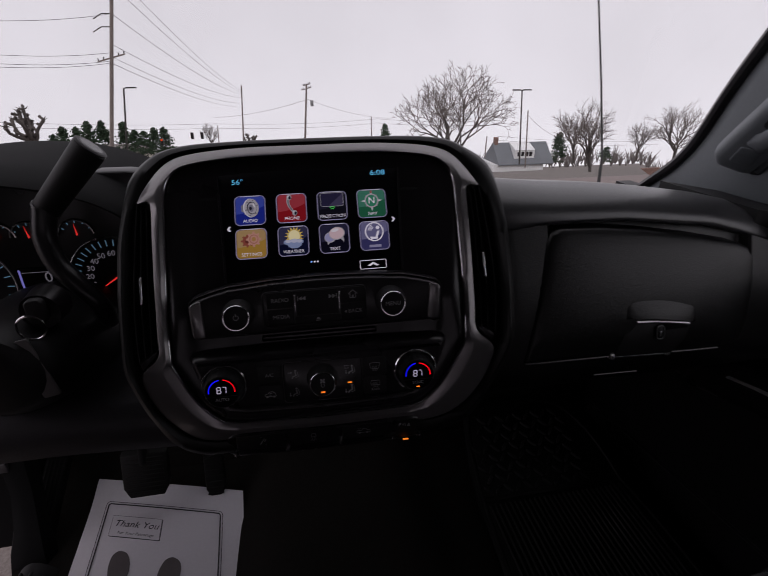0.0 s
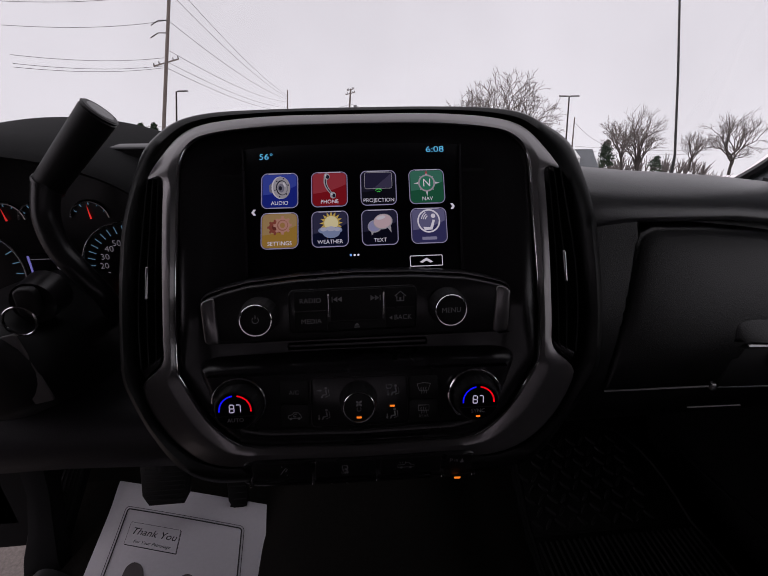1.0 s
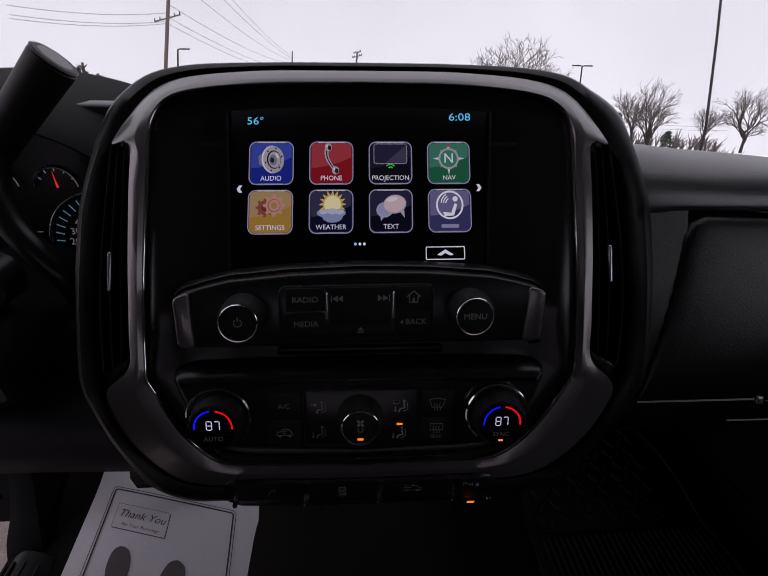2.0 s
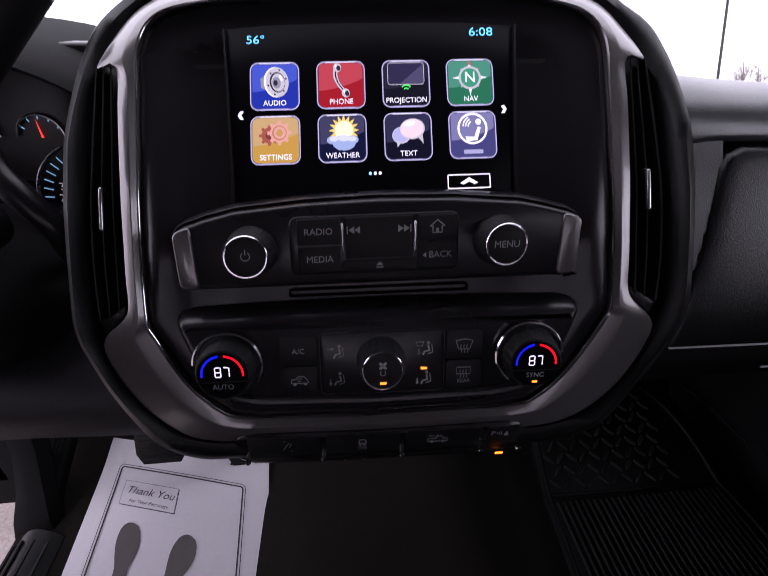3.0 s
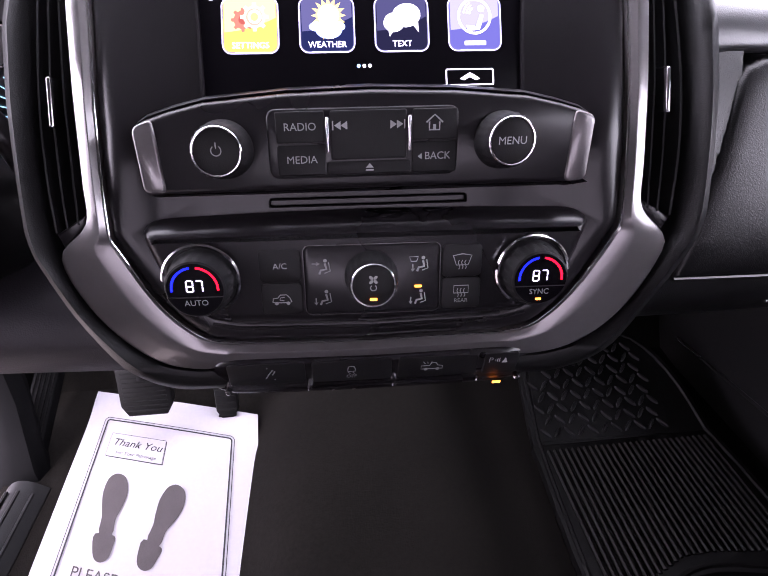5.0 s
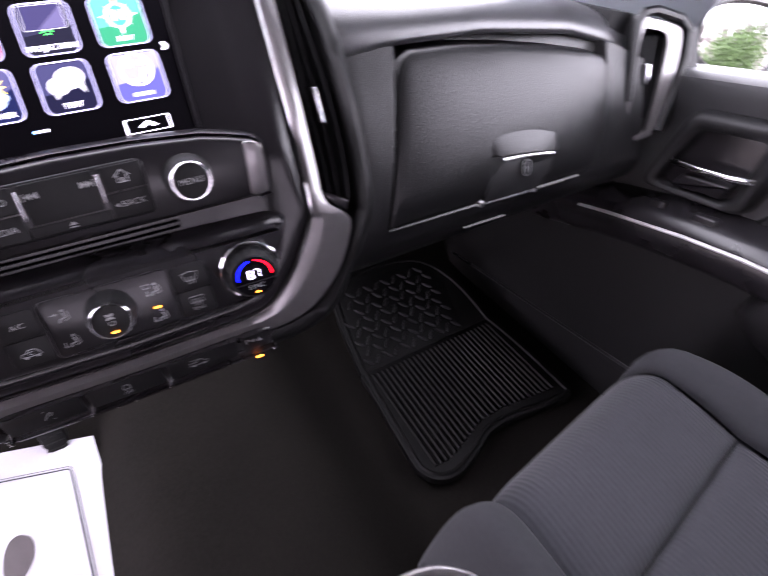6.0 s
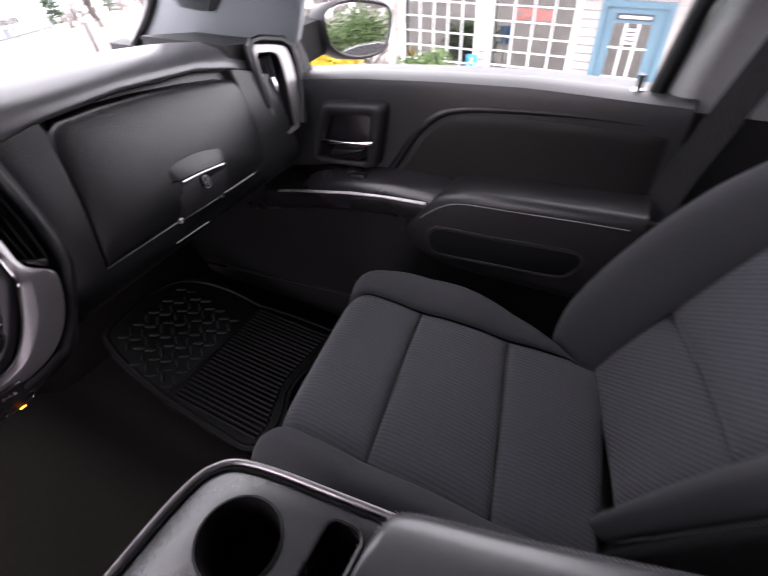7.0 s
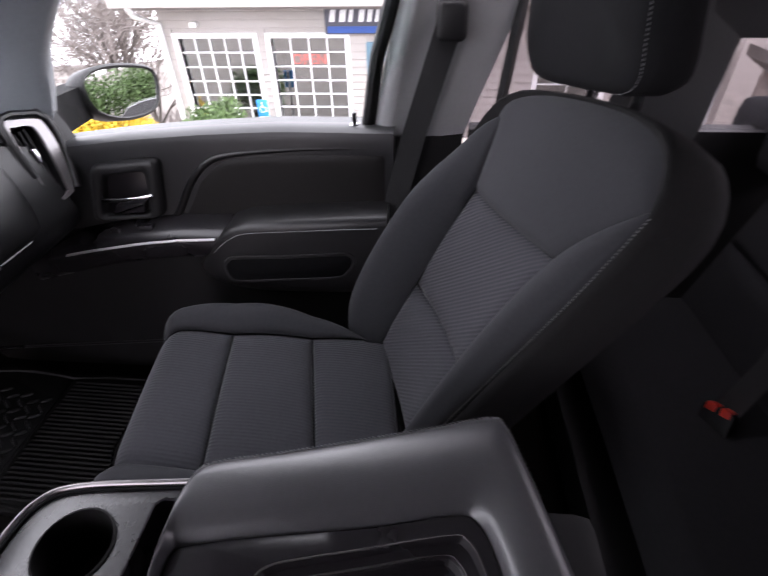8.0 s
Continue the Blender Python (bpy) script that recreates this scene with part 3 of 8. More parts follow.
for name, du, dv, turn in (("handset_ear", -.0022, .0092, 15), ("handset_mouth", .0030, -.0072, 15)):
    flat_shape(name, ellipse(u + du, v + dv, .0026, .0029, turn=turn), .0011, SILVERY, key)
    flat_shape("handset_cup", ellipse(u + du + .0008, v + dv - .0004, .0014, .0018, turn=turn), .00114, BLACKISH, key)
    flat_shape("handset_glint", ellipse(u + du - .0010, v + dv + .0010, .0006, .0010, 10, turn), .00116, PALE, key)
key, u, v = icon(2, 0, (.008, .008, .015), (.02, .02, .04), "PROJECTION")
flat_shape("phone_outline", rrect(u, v + .0045, .0245, .0145, .002), .00105, SILVERY, key)
flat_shape("phone_glass", rrect(u, v + .0045, .0237, .0137, .0015), .0011, glow("icon_slate", (.022, .020, .050), .5), key)
flat_shape("phone_gloss", [(u - .0040, v - .0020), (u + .0116, v + .0105), (u + .0116, v - .0020)], .00112, glow("icon_slate_gloss", (.055, .05, .10), .5), key)
for r in (.0022, .0042):
    flat_shape("signal_arc", arc_band(u, v - .0068, r - .0008, r, 40, 140, 8), .00115, glow("green_signal", (.03, .6, .08), .6), key)
key, u, v = icon(3, 0, (.015, .14, .07), (.06, .28, .19), "NAV")
flat_shape("compass_points", star(u, v + .001, .0040, .0088, 4, 45), .00103, SILVERY, key)
flat_shape("compass_points", star(u, v + .001, .0030, .0118, 4), .00105, PALE, key)
flat_shape("compass_ring", arc_band(u, v + .001, .0062, .0076, 0, 359.5, 30), .00108, SILVERY, key)
flat_shape("compass_face", ellipse(u, v + .001, .0062, .0062), .0011, glow("icon_green", (.03, .22, .13), .5), key)
flat_shape("compass_tip", [(u - .0011, v + .0092), (u + .0011, v + .0092), (u, v + .0126)], .00112, glow("icon_red", (.5, .06, .08), .5), key)
lettering("compass_letter", "N", lambda a, b, w: D(u + a, v + .001 + b, .0012 + w), .0098, WORD, key)
key, u, v = icon(0, 1, (.46, .27, .05), (.56, .38, .17), "SETTINGS")
flat_shape("gear_back", gear(u - .004, v + .001, .0065), .00102, glow("icon_brick", (.38, .10, .07), .35), key)
flat_shape("gear_front", gear(u + .0025, v + .0025, .0078), .00108, glow("icon_rose", (.70, .36, .28), .38), key)
flat_shape("gear_ring", ellipse(u + .0025, v + .0025, .0046, .0046), .00111, glow("icon_rust", (.42, .17, .12), .4), key)
flat_shape("gear_face", ellipse(u + .0027, v + .0026, .0039, .0039), .00113, glow("icon_rose", (.70, .36, .28), .38), key)
flat_shape("gear_eye", ellipse(u + .0025, v + .0025, .0022, .0022), .00115, glow("icon_ochre", (.50, .28, .10), .4), key)
flat_shape("gear_hub", ellipse(u - .004, v + .001, .0024, .0024), .00104, glow("icon_umber", (.20, .05, .04), .35), key)
key, u, v = icon(1, 1, (.006, .008, .03), (.05, .05, .11), "WEATHER")
flat_shape("sun_rays", star(u + .001, v + .003, .0064, .0100, 16), .00102, glow("icon_sun", (.9, .66, .16), .35), key)
flat_shape("sun_face", ellipse(u + .001, v + .003, .006, .006), .00106, glow("icon_sun_core", (.95, .88, .5), .45), key)
for du, dv, a in ((-.006, -.003, .0042), (0, -.003, .005), (.006, -.003, .0044), (.001, -.005, .0075)):
    flat_shape("cloud_puff", ellipse(u + du, v + dv, a, a * .62), .0011, glow("icon_cloud", (.40, .52, .84), .30), key)
for du, dv, a in ((-.0055, -.0022, .0030), (.0008, -.0018, .0038), (.0062, -.0024, .0030)):
    flat_shape("cloud_crown", ellipse(u + du, v + dv, a, a * .55), .00113, glow("icon_cloud_top", (.70, .76, .95), .34), key)
for du in (-.0022, .0006, .0034):
    flat_shape("low_ray", [(u + du - .0008, v - .0078), (u + du + .0008, v - .0078), (u + du, v - .0098)], .00108, glow("icon_amber", (.85, .45, .06), .4), key)
key, u, v = icon(2, 1, (.006, .006, .016), (.03, .03, .07), "TEXT")
flat_shape("bubble_tail", [(u - .0082, v - .0030), (u - .0072, v - .0088), (u - .0042, v - .0050)], .00103, SILVERY, key)
flat_shape("bubble_edge", ellipse(u - .0044, v - .0010, .0062, .0054, turn=10), .00104, SILVERY, key)
flat_shape("bubble_back", ellipse(u - .0046, v - .0008, .0055, .0047, turn=10), .00106, glow("icon_lilac", (.46, .48, .78), .34), key)
flat_shape("bubble_tail", [(u + .006, v - .002), (u + .0100, v - .0068), (u + .0094, v + .0005)], .00107, SILVERY, key)
flat_shape("bubble_edge", ellipse(u + .0028, v + .0028, .0084, .0066, turn=8), .00108, SILVERY, key)
flat_shape("bubble_front", ellipse(u + .0026, v + .0030, .0077, .0059, turn=8), .0011, glow("icon_peach", (.80, .62, .66), .40), key)
flat_shape("bubble_glint", ellipse(u + .0010, v + .0062, .0042, .0016, 14, 12), .00112, PALE, key)
key, u, v = icon(3, 1, (.05, .05, .16), (.20, .20, .38), "")
flat_shape("badge_ring", arc_band(u, v + .002, .0088, .0101, 0, 359.5, 30), .00105, WORD, key)
flat_shape("badge_seat", [(u - .005, v - .003), (u + .001, v - .0035), (u + .0035, v + .003), (u + .0055, v + .0025), (u + .003, v - .0055), (u - .004, v - .006)], .0011, WORD, key)
flat_shape("badge_head", ellipse(u + .004, v + .0062, .0019, .0019), .0011, WORD, key)
for i in range(3):
    flat_shape("badge_wave", arc_band(u + .001, v + .003, .0035 + i * .0017, .0043 + i * .0017, 120, 175, 6), .0011, WORD, key)
lettering("temperature_reading", "56°", lambda a, b, w: D(-.0765 + a * 1.12, .1442 + b * .92, .0009 + w), .0080, CYAN, display)
lettering("clock_reading", "6:08", lambda a, b, w: D(.0735 + a * 1.12, .1475 + b * .88, .0009 + w), .0088, CYAN, display)
for i, (c, k) in enumerate((((.2, .45, 1), .8), ((.7, .7, .8), .7), ((.7, .7, .8), .7))):
    flat_shape("page_dot", ellipse(-.0042 + i * .0032, .058, .0010, .0010, 10), .0009, glow("page_dot", c, k), display)
for s in (1, -1):
    flat_shape("page_arrow", [(s * .0845, .0990), (s * .0868, .0990), (s * .0885, .0965), (s * .0868, .0940), (s * .0845, .0940), (s * .0862, .0965)], .0009, WORD, display)
bm = bm_new()
rim(bm, rrect(.0605, .0510, .0285, .0092, .001), rrect(.0605, .0510, .0272, .0079, .0006), D, .0007, .001)
tray = part("tray_key", bm, WORD, display, "white outlined key with an up arrow")
flat_shape("tray_arrow", [(.0545, .0500), (.0605, .0535), (.0665, .0500), (.0640, .0492), (.0605, .0510), (.0570, .0492)], .0009, WORD, tray)

# radio panel
crown = [(-.118, .0312), (-.105, .0352), (-.087, .0393), (-.045, .0428), (0, .0440), (.045, .0428), (.087, .0393), (.105, .0352), (.118, .0312)]
face_line = crown + rpoly([(.118, .0312), (.1246, .0275), (.1228, -.0075), (.116, -.0085)], .0050, 4)[6:18] + rpoly([(-.116, -.0085), (-.1228, -.0075), (-.1246, .0275), (-.118, .0312)], .0050, 4)[6:14]
bm = bm_new()
prism(bm, face_line, R, -0.022, 0.0, .003)
radio = part("radio_panel", bm, PANEL, stack, "charcoal radio panel with two knobs", 45)
bm = bm_new()
loft(bm, [[R(p[0], p[1], w) for p in inset(face_line, -g)] for g, w in ((.0040, -.0200), (.0036, -.0150), (.0028, -.0112), (.0019, -.0098), (.0011, -.0104), (.0006, -.0130), (.0003, -.018))])
part("radio_bezel", bm, PANEL, radio, "rounded black bezel round the radio", 60)
for s in (1, -1):
    bm = bm_new()
    prism(bm, rpoly([(s * .1125, .0320), (s * .1238, .0282), (s * .1222, -.0066), (s * .1103, -.0070)], .0042), R, -0.004, 0.0012, .0014)
    part("end_cap", bm, FRAME, radio, "satin silver end cap")


def knob(parent, at, u, v, r, h, label, ring=True, ridges=24, name="knob"):
    bm = bm_new()
    def lp(rad, w, wave=0.0):
        return [at(u + (rad + wave * math.cos(ridges * a)) * math.cos(a), v + (rad + wave * math.cos(ridges * a)) * math.sin(a), w) for a in (2 * math.pi * i / 72 for i in range(72))]
    loft(bm, [lp(r * 1.1, -.002), lp(r * 1.06, .003), lp(r, .0045, .0003), lp(r * .97, h * .75, .0004), lp(r * .9, h * .95), lp(r * .80, h)], cap1=True)
    k = part(name, bm, HARD, parent, label, 35)
    if ring:
        bm = bm_new()
        pts = [at(u + r * .83 * math.cos(a), v + r * .83 * math.sin(a), h) for a in (2 * math.pi * i / 40 for i in range(41))]
        tube(bm, pts, r * .047, 6, cap=False)
        part("knob_ring", bm, CHROME, k, "thin chrome ring")
    return k


power = knob(radio, R, -.0780, .0155, .0143, .018, "ribbed black volume knob with a chrome ring")
menu = knob(radio, R, .0728, .0165, .0143, .018, "ribbed black menu knob with a chrome ring")
lettering("menu_word", "MENU", lambda a, b, w: R(.0728 + a, .0165 + b, .0183 + w), .0056, MARK, menu)


def mark(name, outline, at, w, mat, parent):
    bm = bm_new()
    bm.faces.new([bm.verts.new(at(p[0], p[1], w)) for p in outline])
    return part(name, bm, mat, parent, "", 0)


def stroke(name, points, at, w, mat, parent, wide=.0006, closed=False):
    """A thin drawn line of even width on a surface."""
    p = [Vector((*q, 0)) for q in points]
    bm, left, right = bm_new(), [], []
    for i, q in enumerate(p):
        d = ((p[(i + 1) % len(p)] if closed or i + 1 < len(p) else q) - (p[i - 1] if closed or i else q)).normalized()
        n = Vector((-d.y, d.x, 0)) * wide / 2
        left.append(bm.verts.new(at(q.x + n.x, q.y + n.y, w)))
        right.append(bm.verts.new(at(q.x - n.x, q.y - n.y, w)))
    for i in range(len(p) if closed else len(p) - 1):
        j = (i + 1) % len(p)
        bm.faces.new((left[i], left[j], right[j], right[i]))
    return part(name, bm, mat, parent, "", 0)


mark("power_arc", arc_band(-.0780, .016, .0022, .0027, 125, 415, 20), R, .0184, MARK, power)
mark("power_bar", rrect(-.0780, .0185, .0006, .003, .0002, 2), R, .0184, MARK, power)
# key block of the radio
bm = bm_new()
prism(bm, rrect(-.0035, .0172, .1030, .0362, .005, 5), R, -.004, .0012, .0012)
keys = part("radio_keys", bm, PANEL, radio, "block of flat black radio keys")
for u0, u1, v0, v1 in ((-.0502, -.0245, .0178, .0338), (-.0502, -.0245, .0006, .0170), (-.0215, .0195, .0085, .0338), (-.0240, .0220, .0006, .0078), (.0225, .0472, .0178, .0338), (.0225, .0472, .0006, .0170)):
    bm = bm_new()
    prism(bm, rrect((u0 + u1) / 2, (v0 + v1) / 2, u1 - u0, v1 - v0, .0012, 3), R, .0006, .0020, .0006)
    part("radio_key", bm, HARD, keys)
for u in (-.0232, .0210):
    bm = bm_new()
    prism(bm, rrect(u, .0215, .0018, .0185, .0008, 3), R, .0006, .0032, .0006)
    part("key_bar", bm, CHROME, keys, "upright chrome bar")
for word, u, v in (("RADIO", -.0375, .0258), ("MEDIA", -.0372, .0090), ("BACK", .0365, .0092)):
    lettering("key_word", word, lambda a, b, w, u=u, v=v: R(u + a, v + b, .00215 + w), .0056, MARK, keys)
mark("back_arrow", [(.0255, .0092), (.0278, .0108), (.0278, .0076)], R, .0023, MARK, keys)
for s, u in ((-1, -.0130), (1, .0110)):
    for o in (0, .0035):
        mark("skip_arrow", [(u + s * (o + .0030), .0262), (u + s * (o - .0005), .0284), (u + s * (o - .0005), .0240)], R, .0023, MARK, keys)
    mark("skip_bar", rrect(u + s * .0072, .0262, .0007, .0046, .0002, 2), R, .0023, MARK, keys)
stroke("home_roof", [(.0300, .0266), (.0345, .0306), (.0390, .0266)], R, .0024, MARK, keys, .0008)
stroke("home_walls", [(.0317, .0270), (.0317, .0228), (.0373, .0228), (.0373, .0270)], R, .0023, MARK, keys, .0008)
mark("home_door", rrect(.0345, .0242, .0016, .0028, .0002, 2), R, .0023, MARK, keys)
mark("eject_arrow", [(-.0030, .0040), (.0014, .0040), (-.0008, .0064)], R, .0023, MARK, keys)
mark("eject_bar", rrect(-.0008, .0028, .0044, .0008, .0002, 2), R, .0023, MARK, keys)
# disc slot
bm = bm_new()
rim(bm, rrect(0, -.0170, .119, .0050, .0014), rrect(0, -.0170, .1175, .0036, .0010), lambda u, v, w: S(u, v, .013 + w), -.004, .0014)
part("disc_slot", bm, DARKTRIM, stack, "slim black disc slot")

# climate panel
climate_line = rpoly([(-.060, -.0235), (-.1330, -.0255), (-.1225, -.0600), (-.1000, -.0880), (0, -.0925), (.1000, -.0880), (.1225, -.0600), (.1330, -.0255), (.060, -.0235), (0, -.0226)], .0115, 5)
bm = bm_new()
loft(bm, [[K(p[0], p[1], w) for p in inset(climate_line, d)] for d, w in ((-.0010, -.026), (-.0004, -.016), (.0005, -.0110), (.0018, -.0072), (.0036, -.0042), (.0058, -.0018), (.0080, -.0005), (.0100, 0))], True, True)
climate = part("climate_panel", bm, PANEL, stack, "charcoal climate panel with three dials", 60)
bm = bm_new()
tube(bm, [K(u, table(abs(u), [(0, -.0905), (.08, -.0885), (.1, -.084)]), .0) for u in np.linspace(-.095, .095, 24)], .0012, 6)
part("lower_lip", bm, GLOSS, climate, "glossy lip along the lower edge")


def temperature_dial(u, v, word, lamp):
    bm = bm_new()
    tube(bm, [K(u + .0208 * math.cos(a), v + .0208 * math.sin(a) + .001, .0030) for a in (radians(lerp(*((-55, 178) if u < 0 else (2, 235)), i / 40)) for i in range(41))], .0013, 6)
    dial = knob(climate, K, u, v, .0178, .016, "black temperature dial with a lit arc and digits", ring=False, ridges=18, name="temperature_dial")
    part("dial_ring", bm, CHROME, dial, "bright half ring")
    mark("dial_glass", ring_points(u, v, .0150, 32), K, .0163, SCREEN, dial)
    stroke("dial_seam", [(u - .0146, v - .0042), (u + .0146, v - .0042)], K, .0165, PANEL, dial, .0007)
    mark("cold_arc", arc_band(u, v + .0005, .0116, .0128, 98, 185, 16), K, .0166, BLUE_LED, dial)
    mark("warm_arc", arc_band(u, v + .0005, .0116, .0128, -5, 82, 16), K, .0166, RED_LED, dial)
    # seven-segment 87
    for du, segs in ((-.0025, "abcdefg"), (.0025, "abc")):
        for q in segs:
            h, g = .0031, .0017
            o = {"a": (0, h, 1), "d": (0, -h, 1), "g": (0, 0, 1), "b": (g, h / 2, 0), "c": (g, -h / 2, 0), "f": (-g, h / 2, 0), "e": (-g, -h / 2, 0)}[q]
            mark("digit_segment", rrect(u + du + o[0], v + .0022 + o[1], .0028 if o[2] else .0007, .0007 if o[2] else .0027, .0002, 2), K, .0167, WHITE_LED, dial)
    lettering("dial_word", word, lambda a, b, w: K(u + a, v - .0075 + b, .0166 + w), .0046, MARK, dial)
    if lamp:
        mark("indicator", rrect(u, v - .0120, .0034, .0014, .0003, 2), K, .0168, AMBER, dial)
    return dial


temperature_dial(-.0975, -.0578, "AUTO", False)
temperature_dial(.0955, -.0585, "SYNC", True)
bm = bm_new()
prism(bm, rrect(0, -.0600, .0800, .0425, .004, 5), K, -.003, .0010, .0010)
mode = part("mode_plate", bm, PANEL, climate, "plate of airflow keys")
bm = bm_new()
rim(bm, rrect(0, -.0600, .0806, .0431, .0042, 5), rrect(0, -.0600, .0799, .0424, .0039, 5), K, .0006, .0014)
part("mode_edge", bm, DARKSILVER, mode, "thin bright edge")
fan = knob(climate, K, -.001, -.0580, .0146, .019, "ribbed black fan dial with a chrome ring", ridges=20, name="fan_dial")
for a in (45, 135, 225, 315):
    mark("fan_blade", ellipse(-.001 + .0017 * math.cos(radians(a)), -.0545 + .0017 * math.sin(radians(a)), .0014, .0009, 10, a), K, .0194, MARK, fan)
mark("fan_power", arc_band(-.001, -.0592, .0014, .0019, 125, 415, 14), K, .0194, MARK, fan)
mark("indicator", rrect(-.001, -.0660, .0040, .0016, .0003, 2), K, .0195, AMBER, fan)
mark("indicator", rrect(.0270, -.0652, .0042, .0016, .0003, 2), K, .0016, AMBER, mode)


def seated_figure(u, v, glass=False, feet=True):
    """The airflow sign: a seated figure and the arrows that show where the air goes."""
    for q, wide in (([(.0012, .0026), (.0020, -.0010), (-.0012, -.0016), (-.0022, -.0040)], .0013), ([(.0034, .0032), (.0042, -.0022), (.0008, -.0034)], .0006)):
        stroke("airflow_mark", [(u + a, v + b) for a, b in q], K, .0013, MARK, mode, wide)
    mark("airflow_head", ring_points(u + .0014, v + .0042, .0011, 12), K, .0013, MARK, mode)
    if feet:
        stroke("airflow_mark", [(u - .0048, v + .0004), (u - .0048, v - .0028)], K, .0013, MARK, mode, .0007)
        mark("airflow_tip", [(u - .0060, v - .0024), (u - .0036, v - .0024), (u - .0048, v - .0042)], K, .0013, MARK, mode)
    else:
        stroke("airflow_mark", [(u - .0062, v + .0024), (u - .0034, v + .0024)], K, .0013, MARK, mode, .0007)
        mark("airflow_tip", [(u - .0036, v + .0036), (u - .0036, v + .0012), (u - .0016, v + .0024)], K, .0013, MARK, mode)
    if glass:
        stroke("airflow_mark", [(u - .0068, v + .0050), (u - .0016, v + .0050), (u - .0026, v + .0022), (u - .0058, v + .0022)], K, .0013, MARK, mode, .0005, True)


for u, v, g, f in ((-.0290, -.0520, False, False), (-.0290, -.0710, False, True), (.0285, -.0520, True, True), (.0275, -.0725, False, True)):
    seated_figure(u, v, g, f)
for s, words in ((-1, ("A/C", "")), (1, ("", "REAR"))):
    for i in range(2):
        bm = bm_new()
        prism(bm, rrect(s * .0535, -.0505 - .0203 * i, .0240, .0199, .003, 4), K, -.003, .0006, .0006)
        k = part("climate_key", bm, HARD, climate, "flat black climate key")
        u, v = s * .0535, -.0505 - .0205 * i
        if words[i]:
            lettering("key_word", words[i], lambda a, b, w, u=u, v=v, i=i: K(u + a, v - .0045 * i + b, .0013 + w), .0050 - .0014 * i, MARK, k)
        if s > 0:
            pane = [(u - .0056, v + .0032), (u, v + .0042), (u + .0056, v + .0032), (u + .0036, v - .0026), (u - .0036, v - .0026)] if i == 0 else [(u - .0045, v + .0050), (u + .0045, v + .0050), (u + .0045, v + .0002), (u - .0045, v + .0002)]
            stroke("defrost_frame", pane, K, .0009, MARK, k, .0006, True)
            for o in (-.0020, 0, .0020):
                dv = -.0022 if i == 0 else .0006
                stroke("defrost_wave", [(u + o + .0005 * math.sin(q * 1.6), v + dv - .0030 + q * .0014) for q in range(5)], K, .0010, MARK, k, .0005)
        elif i == 1:
            stroke("recirculate_car", [(u - .0056, v - .0014), (u - .0052, v + .0008), (u - .0026, v + .0012), (u - .0010, v + .0030), (u + .0026, v + .0030), (u + .0044, v + .0010), (u + .0054, v - .0014), (u + .0036, v - .0018), (u - .0036, v - .0018)], K, .0009, MARK, k, .0006, True)
            stroke("recirculate_arrow", [(u + .0014, v + .0016), (u - .0010, v + .0012), (u - .0014, v - .0002), (u + .0010, v - .0006)], K, .0009, MARK, k, .0005)
            for o in (-.0034, .0034):
                mark("recirculate_wheel", ring_points(u + o, v - .0022, .0011, 10), K, .0010, MARK, k)

# lower switch row
bm = bm_new()
pod = [(-.118, -.1300), (-.108, -.1205), (-.088, -.1150), (0, -.1160), (.090, -.1145), (.108, -.1190), (.118, -.1300), (.112, -.1400), (.100, -.1465), (0, -.1490), (-.092, -.1470), (-.112, -.1400)]
prism(bm, [(p.x, p.y) for p in spline([Vector((*q, 0)) for q in pod], 4, True)], lambda u, v, w: S(u, v, face_w(v) + .006 + w - .016 * min(max((abs(u) - .094) / .024, 0), 1) ** 1.3), -.03, 0.004, .004)
switches = part("switch_panel", bm, GLOSS, stack, "glossy black switch panel")
edges = (-.0960, -.0420, .0150, .0735, .1015)
for i in range(4):
    bm = bm_new()
    a, b = edges[i] + .0022, edges[i + 1] - .0022
    prism(bm, rrect((a + b) / 2, -.1280, b - a, .0190, .002, 3), lambda u, v, w: S(u, v, face_w(v) + .0075 + w), -.002, .0028, .0005)
    part("switch", bm, HARD, switches, "flat black push switch")
for u in edges:
    bm = bm_new()
    prism(bm, rrect(u, -.1420, .0034, .0042, .0013, 3), lambda a, v, w: S(a, v, face_w(v) + .006 + w), 0, .0075, .001)
    part("switch_pin", bm, CHROME, switches, "small chrome pin")


def W(u, v, w):
    return S(u, v, face_w(v) + .0106 + w)


mark("indicator", rrect(.0872, -.1452, .0060, .0026, .0005, 2), W, .002, AMBER, switches)
lettering("switch_word", "OFF", lambda a, b, w: W(-.0140 + a, -.1330 + b, w), .0040, MARK, switches)
stroke("skid_sign", [(-.0165, -.1262), (-.0157, -.1238), (-.0123, -.1238), (-.0115, -.1262), (-.0115, -.1282), (-.0165, -.1282)], W, .0002, MARK, switches, .0007, True)
for o in (-.0015, .0015):
    stroke("skid_line", [(-.0140 + o, -.1284), (-.0146 + o, -.1294), (-.0134 + o, -.1302), (-.0142 + o, -.1310)], W, .0002, MARK, switches, .0005)
stroke("pedal_sign", [(-.0700, -.1312), (-.0676, -.1272), (-.0652, -.1238), (-.0636, -.1248), (-.0656, -.1282)], W, .0002, MARK, switches, .0009)
mark("pedal_arrow", [(-.0690, -.1222), (-.0676, -.1222), (-.0683, -.1210)], W, .0002, MARK, switches)
mark("pedal_arrow", [(-.0650, -.1318), (-.0636, -.1318), (-.0643, -.1330)], W, .0002, MARK, switches)
